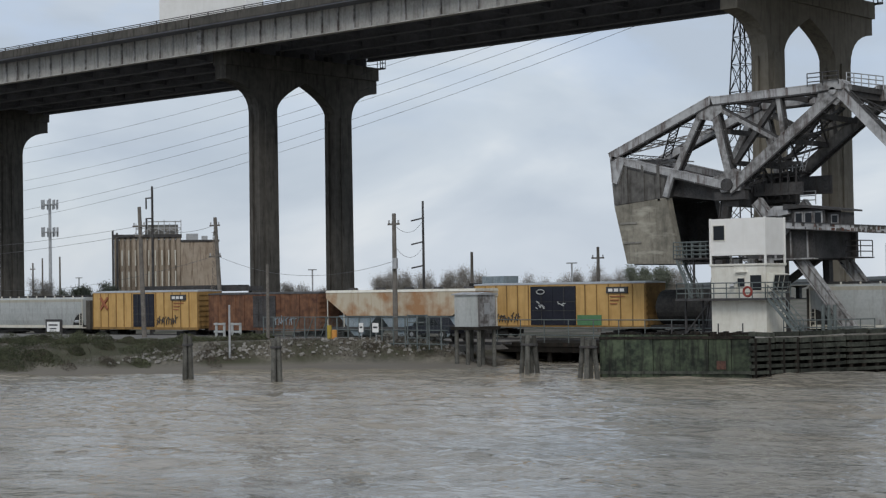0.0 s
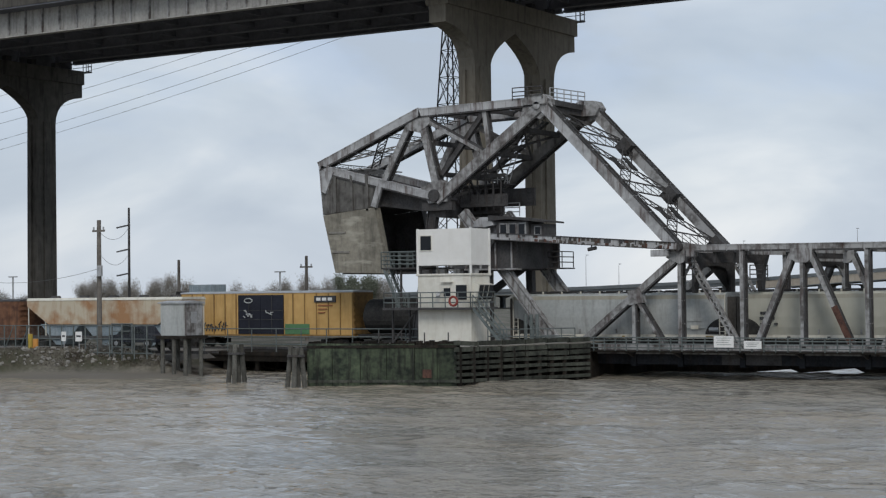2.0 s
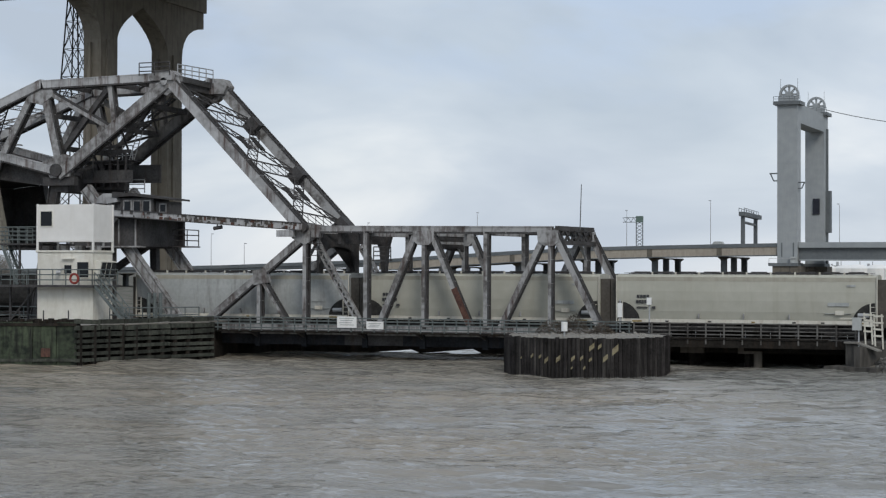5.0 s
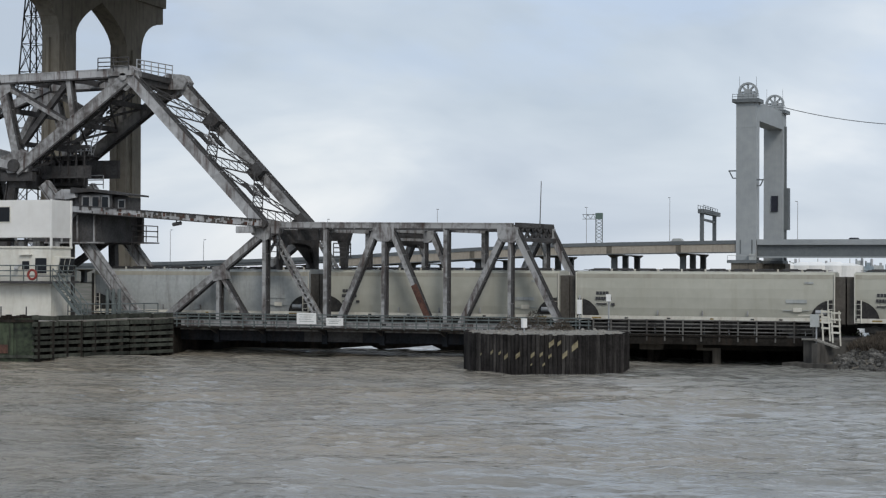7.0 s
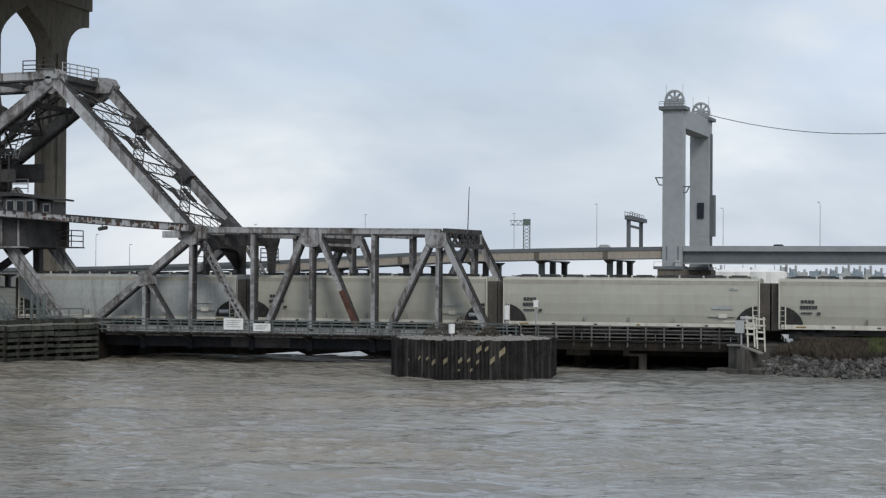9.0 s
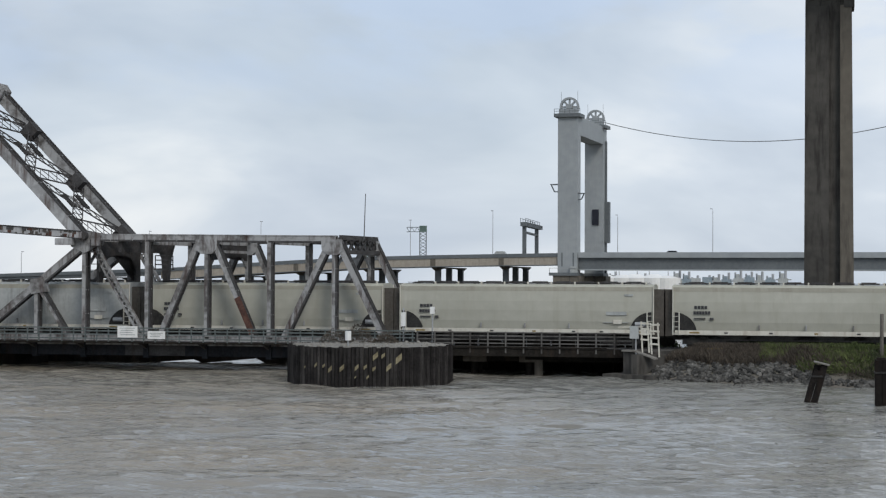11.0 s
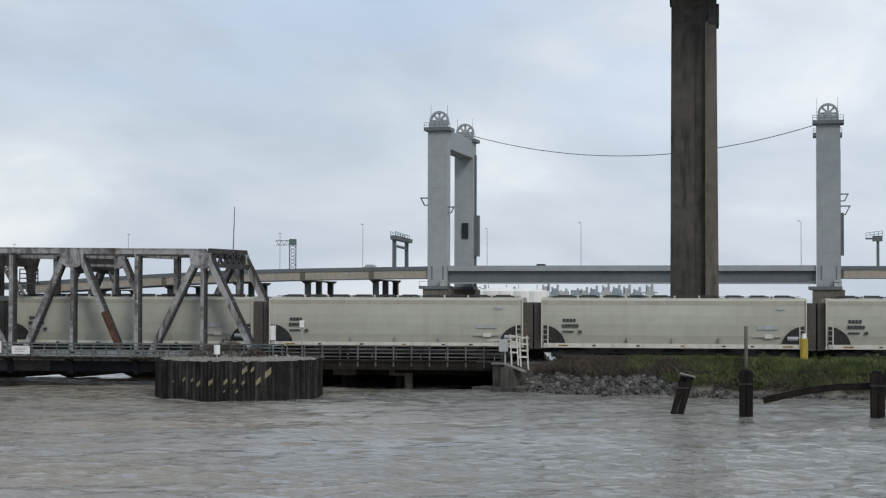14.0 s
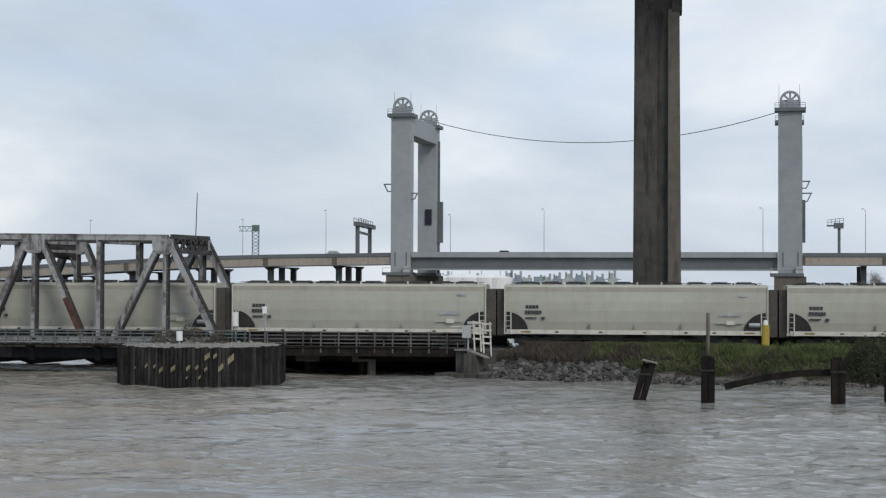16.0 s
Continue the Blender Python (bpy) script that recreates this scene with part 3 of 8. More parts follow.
for x in (-156.5, -155.2, -146):
    for y in (129.4, 131.4):
        part("wheel", rod(bmesh.new(), (x, y - 0.15, 37.2), (x, y + 0.15, 37.2), 0.5, n=16), M_BLACK, trailer)

# ---- railway: line, ballast ----
RAIL = 1.9
YT = 124.0
ballast = tagged(part("ballast", prism(bmesh.new(), [(YT - 3.2, 1.2), (YT - 1.9, 1.72), (YT + 1.9, 1.72), (YT + 3.2, 1.2)], -10.8, 260, "x"), M_GRAVEL), "grey gravel bed under the railway line", "ballast", kind="structure")
ballast_b = tagged(part("ballast", prism(bmesh.new(), [(108.5, 1.2), (110.2, 1.7), (116, 1.7), (117, 1.2)], -300, -96, "x"), M_GRAVEL), "grey gravel bed of the siding", "ballast", kind="structure")
ballast_c = tagged(part("ballast", prism(bmesh.new(), [(YT - 3.2, 1.2), (YT - 1.9, 1.72), (YT + 1.9, 1.72), (YT + 3.2, 1.2)], -300, -98.6, "x"), M_GRAVEL), "grey gravel bed under the railway line", "ballast", kind="structure")
rails = thing("railway_track", "worn steel rails on timber sleepers", "railway track", kind="structure")
for y in (YT - 0.72, YT + 0.72):
    part("rail", boxes((-300, 260, y - 0.035, y + 0.035, 1.78, 1.9)), M_STEEL_DARK, rails)
for y in (113.6 - 0.72, 113.6 + 0.72):
    part("rail", boxes((-300, -93.5, y - 0.035, y + 0.035, 1.7, 1.9)), M_STEEL_DARK, rails)
bm = bmesh.new()
for i in range(450):
    x = -90 + i * 0.62
    if x < 190:
        box(bm, x, x + 0.23, YT - 1.3, YT + 1.3, 1.66, 1.79)
tagged(part("sleepers", bm, M_TIMBER_DK, rails), kind="stuff")


# ---- rail cars: built about their own middle, base at the rail ----
def running_gear(car, length, inset=2.2):
    for s in (-1, 1):
        bx = s * (length / 2 - inset)
        tr = part("truck_frame", boxes((bx - 1.5, bx + 1.5, -1.2, -1.0, 0.35, 0.75), (bx - 1.5, bx + 1.5, 1.0, 1.2, 0.35, 0.75), (bx - 0.25, bx + 0.25, -1.2, 1.2, 0.4, 0.85)), M_BLACK, car)
        for w in (-0.85, 0.85):
            part("wheelset", rod(rod(rod(bmesh.new(), (bx + w, -0.8, 0.42), (bx + w, -0.68, 0.42), 0.42, n=16), (bx + w, 0.68, 0.42), (bx + w, 0.8, 0.42), 0.42, n=16), (bx + w, -0.7, 0.42), (bx + w, 0.7, 0.42), 0.08), M_STEEL_DARK, tr)
        part("coupler", boxes((min(s * (length / 2 - 0.6), s * (length / 2 + 0.55)), max(s * (length / 2 - 0.6), s * (length / 2 + 0.55)), -0.16, 0.16, 0.75, 1.05)), M_BLACK, car)


def hopper_section(w, z0, z1):
    """Bowed side, rounded eave and nearly flat roof, as (y, z)."""
    half = [(w * 0.84, z0), (w * 0.93, z0 + (z1 - z0) * 0.18), (w * 0.985, z0 + (z1 - z0) * 0.42), (w, z0 + (z1 - z0) * 0.62), (w * 0.985, z1 - 0.45), (w * 0.93, z1 - 0.2), (w * 0.8, z1 - 0.06), (w * 0.3, z1)]
    return half + [(-y, z) for y, z in reversed(half)]


def covered_hopper(label, paint, trim, length=18.5, top=4.55, bays=4, lettering=True):
    car = thing("covered_hopper", label, "rail car", "covered hopper cars")
    L = length / 2
    sec = hopper_section(1.58, 1.32, top)
    bm = bmesh.new()
    prism(bm, sec, -L + 0.95, L - 0.95, "x")
    part("body", bm, paint, car)
    for s in (-1, 1):
        e0, e1 = sorted((s * (L - 0.95), s * (L - 0.05)))
        part("end_sheet", prism(bmesh.new(), [(y, max(z, 1.34)) for y, z in sec], e0, e1, "x"), paint, car)
        q0, q1 = sorted((s * (L - 0.2), s * (L + (0.5 if s < 0 else 0.64))))
        # stretched to close the coupling gap, its brown darkened for the shaded car end
        part("end_frame", boxes((q0, q1, -1.15, 1.3, 0.9, top - 0.35)), M_CAR_END, car)
        # solid black round-backed block painting the shade of the open pocket above the truck
        o = []
        for i in range(9):
            k = math.pi * i / 8 / 2
            o.append((s * (L - 0.2) - s * 1.5 * math.sin(k), 1.34 + 1.25 * math.cos(k) ** 1.2))
        o += [(s * (L - 0.2), 1.34)]
        part("truck_pocket", prism(bmesh.new(), o, -1.6, 1.6), M_BLACK, car)
        for yy in (-1.64, 1.64):
            bm = bmesh.new()
            for xx in (L - 0.06, L - 0.5):
                rod(bm, (s * xx, yy, 1.0), (s * xx, yy, top - 0.1 if xx > L - 0.1 else 2.6), 0.045, n=5)
            for k in range(4):
                beam(bm, (s * (L - 0.06), yy, 1.2 + 0.37 * k), (s * (L - 0.5), yy, 1.2 + 0.37 * k), 0.03, 0.035)
            part("end_ladder", bm, trim, car)
        if s > 0:
            part("brake_cylinder", rod(bmesh.new(), (s * (L - 1.35), -1.55, 1.72), (s * (L - 0.6), -1.55, 1.72), 0.17, n=12), M_GALV, car)
        part("end_platform", boxes((min(s * (L - 0.7), s * L), max(s * (L - 0.7), s * L), -1.5, 1.5, 1.0, 1.12)), trim, car)
    for y in (-1.55, 1.55):
        part("side_sill", boxes((-L + 0.2, L - 0.2, y - 0.05, y + 0.05, 1.02, 1.33)), trim, car)
    for y in (-1.0, 1.0):
        part("eave_band", boxes((-L + 0.08, L - 0.08, y * 1.5 - 0.07, y * 1.5 + 0.07, top - 0.5, top - 0.2)), M_EAVE, car)
    part("center_sill", boxes((-L, L, -0.4, 0.4, 0.62, 1.3)), M_BLACK, car)
    part("brake_rigging", boxes((-L + 3.6, L - 3.6, -1.25, -1.15, 0.62, 0.72), (-L + 5.4, -L + 7.2, -1.2, -0.6, 0.6, 1.0)), M_BLACK, car)
    for i in range(bays):
        x = -L + 4.2 + (2 * L - 8.4) * i / (bays - 1)
        o = [(x - 1.6, 1.3), (x + 1.6, 1.3), (x + 0.35, 0.45), (x - 0.35, 0.45)]
        part("discharge_hopper", prism(bmesh.new(), o, -1.1, 1.1), M_BLACK, car)
    bm = bmesh.new()
    box(bm, -L + 0.4, L - 0.4, -0.7, 0.7, top + 0.06, top + 0.1)
    for i in range(12):
        x = -L + 0.8 + (2 * L - 1.6) * i / 11
        for y in (-0.65, 0.65):
            box(bm, x - 0.04, x + 0.04, y - 0.04, y + 0.04, top - 0.12, top + 0.07)
    part("roof_walk", bm, M_STEEL_DARK, car)
    for i in range(10):
        x = -L + 1.6 + (2 * L - 3.2) * i / 9
        part("roof_hatch", boxes((x - 0.72, x + 0.72, -0.62, 0.62, top + 0.02, top + 0.13), (x - 0.5, x + 0.5, -0.45, 0.45, top + 0.13, top + 0.19)), M_STEEL_DARK, car)
        part("walk_bracket", boxes((x + 0.95, x + 1.05, -1.25, -1.12, top - 0.25, top + 0.16)), trim, car)
    if lettering:
        for x, w, z, h, n in ((-L + 1.55, 0.95, 2.84, 0.22, 4), (-L + 1.5, 1.2, 2.46, 0.22, 6), (-L + 1.55, 0.8, 2.12, 0.09, 5), (-L + 2.65, 0.3, 2.06, 0.17, 1)):
            k = w / n
            part("lettering_bar", boxes(*[(x + k * i, x + k * (i + 0.8), -1.62, -1.5, z, z + h) for i in range(n)]), M_INK, car)
        bm = boxes((L - 3.4, L - 1.95, -1.585, -1.4, 2.35, 2.6), (L - 3.6, L - 1.8, -1.56, -1.4, 1.82, 1.86))
        part("faded_notice", bm, M_HOPPER_GREY, car)
        part("white_placard", boxes((L - 2.9, L - 2.3, -1.57, -1.3, 1.74, 2.02)), M_HOPPER_TRIM, car)
        part("small_stencil", boxes((L - 2.1, L - 1.5, -1.62, -1.5, 3.7, 3.85)), M_HOPPER_GREY, car)
        for x in (-L + 6.0, -L + 9.2, -L + 12.4):
            part("side_tab", boxes((x, x + 0.08, -1.58, -1.3, 1.4, 1.75)), M_STEEL, car)
        for i in (0.1, 1.2, 2.6, 4.0, 5.3, 6.2, 7.2):
            part("reflector", boxes((-L + 1.0 + i * 2.2, -L + (1.7 if i in (0.1, 7.2) else 1.25) + i * 2.2, -1.615, -1.6, 1.12, 1.22)), M_OCHRE if i in (0.1, 7.2, 4.0) else M_STEEL_DARK, car)
        part("rust_spot", boxes((L - 15.5, L - 14.6, -1.5, -1.44, top - 0.36, top - 0.26)), M_RUST, car)
    running_gear(car, length)
    return car


hop = covered_hopper("pale beige four-bay covered hopper standing on the railway line", M_HOPPER, M_HOPPER_TRIM)
hop.matrix_basis = pose(-1.05, YT, RAIL)
for x in (-60.2, -40.5, -20.8, 18.7, 38.4, 58.1):
    car = copy_thing(hop, pose(x, YT, RAIL))
    if x == -60.2:
        tagged(car, "greyish four-bay covered hopper standing behind the bascule truss")
        for ob in car.children:
            if ob.name.startswith(("body", "end_sheet")):
                ob.material_slots[0].link = "OBJECT"
                ob.material_slots[0].material = M_HOPPER_GREY
grey_hop = covered_hopper("grey covered hopper on the siding beside the bank", M_HOPPER_GREY, M_HOPPER_TRIM, 18.0, 4.3, 3, False)
grey_hop.matrix_basis = pose(-159.2, 113.6, RAIL)
copy_thing(grey_hop, pose(-178.2, 113.6, RAIL))


def rusty_hopper():
    car = thing("covered_hopper", "old rust-blotched cream hopper with sloping bays on the siding", "rail car", "covered hopper cars")
    L = 9.0
    o = [(-L, 4.45), (-L, 3.9), (-L + 2.6, 2.3), (L - 2.6, 2.3), (L, 3.9), (L, 4.45)]
    part("body", prism(bmesh.new(), o, -1.55, 1.55), M_HOPPER_RUST, car)
    part("roof", prism(bmesh.new(), [(-1.6, 4.4), (-1.4, 4.62), (1.4, 4.62), (1.6, 4.4)], -L - 0.05, L + 0.05, "x"), M_HOPPER_TRIM, car)
    for i in range(3):
        x = -5.2 + 5.2 * i
        part("bay", prism(bmesh.new(), [(x - 2.4, 2.3), (x + 2.4, 2.3), (x + 0.5, 0.5), (x - 0.5, 0.5)], -1.3, 1.3), M_CRATE, car)
    part("side_sill", boxes((-L, L, -1.5, -1.35, 1.0, 1.3), (-L, L, 1.35, 1.5, 1.0, 1.3)), M_STEEL_DARK, car)
    for s in (-1, 1):
        for y in (-1.45, 1.45):
            for x in (L - 0.1, L - 2.2):
                part("end_post", beam(bmesh.new(), (s * x, y, 1.1), (s * x, y, 3.95 if x > L - 1 else 2.6), 0.08, 0.08), M_HOPPER_TRIM, car)
    for i in range(5):
        x = -7 + 3.5 * i
        part("roof_hatch", rod(bmesh.new(), (x, 0, 4.6), (x, 0, 4.82), 0.5, 0.4, n=12), M_STEEL_DARK, car)
    running_gear(car, 18.0)
    return car


rh = rusty_hopper()
rh.matrix_basis = pose(-104.6, 113.6, RAIL)


def boxcar(label, paint, endp, length, top, door, door_paint, crest=True, graffiti=None):
    car = thing("boxcar", label, "rail car", "boxcars")
    L = length / 2
    part("body", boxes((-L, L, -1.5, 1.5, 1.05, top - 0.12)), paint, car)
    part("roof", prism(bmesh.new(), [(-1.56, top - 0.14), (-1.5, top - 0.02), (0, top + 0.06), (1.5, top - 0.02), (1.56, top - 0.14)], -L - 0.06, L + 0.06, "x"), M_GALV if paint is M_YELLOW else M_STEEL_DARK, car)
    for s in (-1, 1):
        end = part("end_wall", boxes((min(s * L, s * (L + 0.04)), max(s * L, s * (L + 0.04)), -1.5, 1.5, 1.05, top - 0.14)), endp, car)
        for k in range(7):
            z = 1.35 + (top - 1.75) * k / 6
            part("end_rib", beam(bmesh.new(), (s * (L + 0.04), -1.42, z), (s * (L + 0.04), 1.42, z), 0.16, 0.2), endp, end)
    d0, d1 = door
    for side in (-1, 1):
        y0, y1 = sorted((side * 1.52, side * 1.62))
        for a, b in ((d0, (d0 + d1) / 2 - 0.02), ((d0 + d1) / 2 + 0.02, d1)):
            dr = part("plug_door", boxes((a, b, y0, y1, 1.2, top - 0.3)), door_paint, car)
            bm = bmesh.new()
            for z in (1.7, 2.5, 3.3):
                beam(bm, (a + 0.05, side * 1.64, z), (b - 0.05, side * 1.64, z), 0.05, 0.06)
            rod(bm, ((a + b) / 2, side * 1.66, 1.25), ((a + b) / 2, side * 1.66, top - 0.4), 0.03, n=5)
            part("locking_bar", bm, M_STEEL_DARK, dr)
        n = int(length / 1.25)
        for i in range(n + 1):
            x = -L + 0.06 + (length - 0.12) * i / n
            if not d0 - 0.1 < x < d1 + 0.1:
                part("side_post", boxes((x - 0.045, x + 0.045, min(side * 1.5, side * 1.56), max(side * 1.5, side * 1.56), 1.15, top - 0.2)), endp, car)
        part("side_sill", boxes((-L, L, min(side * 1.4, side * 1.58), max(side * 1.4, side * 1.58), 0.92, 1.16)), endp, car)
    if crest:
        bm = bmesh.new()
        cx, cz = -L + 2.0, top - 1.25
        beam(bm, (cx - 0.6, -1.6, cz - 0.6), (cx + 0.6, -1.6, cz + 0.6), 0.12, 0.26)
        beam(bm, (cx - 0.6, -1.62, cz + 0.6), (cx + 0.6, -1.62, cz - 0.6), 0.12, 0.26)
        part("crossed_bar_emblem", bm, M_EMBLEM, car)
        bm = boxes((L - 4.1, L - 1.8, -1.62, -1.5, top - 1.0, top - 0.42))
        part("emblem_plate", bm, M_INK, car)
        for i in range(3):
            part("emblem_bar", boxes((L - 3.85 + i * 0.62, L - 3.4 + i * 0.62, -1.64, -1.5, top - 0.85, top - 0.58)), M_SIGN, car)
        for i, w in enumerate((1.5, 0.9, 0.7)):
            part("lettering_bar", boxes((L - 3.7, L - 3.7 + w, -1.6, -1.5, top - 1.3 - i * 0.32, top - 1.22 - i * 0.32)), M_EMBLEM, car)
    if graffiti is not None:
        r2 = random.Random(int(length * 10))
        bm = bmesh.new()
        for i in range(9):
            x = graffiti + i * 0.36
            z = 1.35 + r2.uniform(0, 0.2)
            rod(bm, (x, -1.585, z), (x + r2.uniform(-0.1, 0.3), -1.585, z + r2.uniform(0.5, 0.9)), 0.05, n=5)
            rod(bm, (x, -1.585, z + 0.5), (x + 0.34, -1.585, z + r2.uniform(0.1, 0.9)), 0.045, n=5)
        part("painted_scrawl", bm, M_CRATE if paint is M_BROWN else M_INK, car)
    running_gear(car, length)
    return car


bc = boxcar("yellow high-roof boxcar with navy plug doors and red crossed emblem", M_YELLOW, M_YELLOW_DK, 19.4, 5.0, (-2.9, 2.2), M_NAVY, graffiti=-7.4)
bc.matrix_basis = pose(-95.7, 125.0, RAIL)
part("green_patch", boxes((2.35, 5.0, -1.575, -1.5, 1.2, 2.1)), mat("green_touch_up_paint", (0.07, 0.17, 0.08), (0.11, 0.24, 0.12), 0.7), bc, "green painted patch")
mr2 = random.Random(17)
bm = bmesh.new()
for i in range(14):
    # worn oval plate on the first door leaf
    a0, a1 = 2 * math.pi * i / 14, 2 * math.pi * (i + 1) / 14
    rod(bm, (-1.7 + 0.45 * math.cos(a0), -1.68, 4.2 + 0.2 * math.sin(a0)), (-1.7 + 0.45 * math.cos(a1), -1.68, 4.2 + 0.2 * math.sin(a1)), 0.05, n=5)
part("oval_mark", bm, M_HOPPER_GREY, bc)
for cx, cz, n in ((-1.75, 2.85, 9), (0.85, 2.9, 6)):
    bm = bmesh.new()
    for i in range(n):
        p = Vector((cx + mr2.uniform(-0.55, 0.45), -1.68, cz + mr2.uniform(-0.25, 0.3)))
        rod(bm, p, p + Vector((mr2.uniform(-0.35, 0.4), 0, mr2.uniform(-0.3, 0.3))), 0.045, n=5)
    part("chalk_mark", bm, M_HOPPER_GREY, bc)
bc2 = boxcar("yellow boxcar with dark doors and red crossed emblem on the siding", M_YELLOW, M_YELLOW_DK, 16.9, 4.85, (-1.6, 1.7), M_NAVY, graffiti=2.2)
bc2.matrix_basis = pose(-140.1, 113.6, RAIL)
bc3 = boxcar("rust-brown boxcar with scrawled paint on the siding", M_BROWN, M_BROWN, 15.4, 4.5, (-1.2, 1.9), M_STEEL_DARK, crest=False, graffiti=1.6)
bc3.matrix_basis = pose(-122.3, 113.6, RAIL)


def tank_car():
    car = thing("tank_car", "black tank car behind the bridge tower", "rail car")
    bm = bmesh.new()
    rod(bm, (-5.4, 0, 2.75), (5.4, 0, 2.75), 1.5, n=24)
    rod(bm, (5.4, 0, 2.75), (5.85, 0, 2.75), 1.5, 0.9, n=24)
    rod(bm, (-5.85, 0, 2.75), (-5.4, 0, 2.75), 0.9, 1.5, n=24)
    part("tank", bm, M_BLACK, car, smooth=False)
    part("dome", rod(bmesh.new(), (0, 0, 4.1), (0, 0, 4.7), 0.5, n=14), M_BLACK, car)
    part("underframe", boxes((-6.1, 6.1, -1.3, 1.3, 0.95, 1.2)), M_BLACK, car)
    running_gear(car, 12.4)
    return car


tc = tank_car()
tc.matrix_basis = pose(-79.4, 124.8, RAIL)


# ---- bascule bridge ----
NEAR, FAR, SKEW = 121.0, 127.0, 1.1
bascule = thing("bascule_bridge", "old grey steel heel-trunnion bascule bridge with overhead counterweight", "bascule bridge", kind="")


def side(y, dx, name, a, b, w, h, material=None, lattice=False, dep=0.55):
    """One riveted member in a truss plane: two channels with plates, or lacing between two chords."""
    a, b = Vector((a[0] + dx, y, a[1])), Vector((b[0] + dx, y, b[1]))
    d = (b - a).normalized()
    u = Vector((-d.z, 0, d.x))
    bm = bmesh.new()
    if lattice:
        for s in (-1, 1):
            beam(bm, a + u * s * (h / 2 - 0.07), b + u * s * (h / 2 - 0.07), dep * 0.8, 0.14, u)
        n = max(3, int((b - a).length / (h * 0.8)))
        for i in range(n):
            p, q = a.lerp(b, i / n), a.lerp(b, (i + 1) / n)
            s = 1 if i % 2 else -1
            for yy in (-dep * 0.38, dep * 0.38):
                o = Vector((0, yy, 0))
                beam(bm, p + u * s * h / 2 * 0.8 + o, q - u * s * h / 2 * 0.8 + o, 0.04, 0.1, u)
    else:
        # two side plates, a flange on the lit upper-left edge, and an open laced side
        lit_edge = 1 if (u.x < -0.35 or (abs(u.x) <= 0.35 and u.z > 0)) else -1
        for o in (-1, 1):
            off = Vector((0, o * (dep / 2 - 0.03), 0))
            beam(bm, a + off, b + off, 0.06, h * 0.94, u)
        beam(bm, a + u * lit_edge * (h / 2 - 0.04), b + u * lit_edge * (h / 2 - 0.04), dep + 0.06, 0.08, u)
        n = int((b - a).length / 1.7)
        for i in range(1, n):
            p = a.lerp(b, i / n)
            beam(bm, p - u * h * 0.44, p + u * h * 0.44, 0.06, dep + 0.03, Vector((0, 1, 0)))
    member = part(name, bm, material or M_STEEL, bascule)
    if not lattice:
        # lacing and filler in dark steel paint in the shade of the right and lower side
        bm = bmesh.new()
        n = max(3, int((b - a).length / (dep * 1.1)))
        low = u * lit_edge * -(h / 2 - 0.09)
        for i in range(n):
            p, q = a.lerp(b, i / n) + low, a.lerp(b, (i + 1) / n) + low
            for o in (-1, 1):
                off = Vector((0, o * dep * 0.4, 0))
                beam(bm, p + off, q - off, 0.09, 0.03, u)
        for o in (-1, 1):
            off = Vector((0, o * (dep / 2 - 0.06), 0)) - u * lit_edge * (h / 2 - 0.06)
            beam(bm, a + off, b + off, 0.15, 0.13, u)
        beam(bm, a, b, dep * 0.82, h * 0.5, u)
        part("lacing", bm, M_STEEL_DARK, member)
    return member


def gusset(y, dx, pts, material=None):
    part("gusset_plate", prism(bmesh.new(), [(x + dx, z) for x, z in pts], y - 0.36, y + 0.36), material or M_STEEL, bascule)


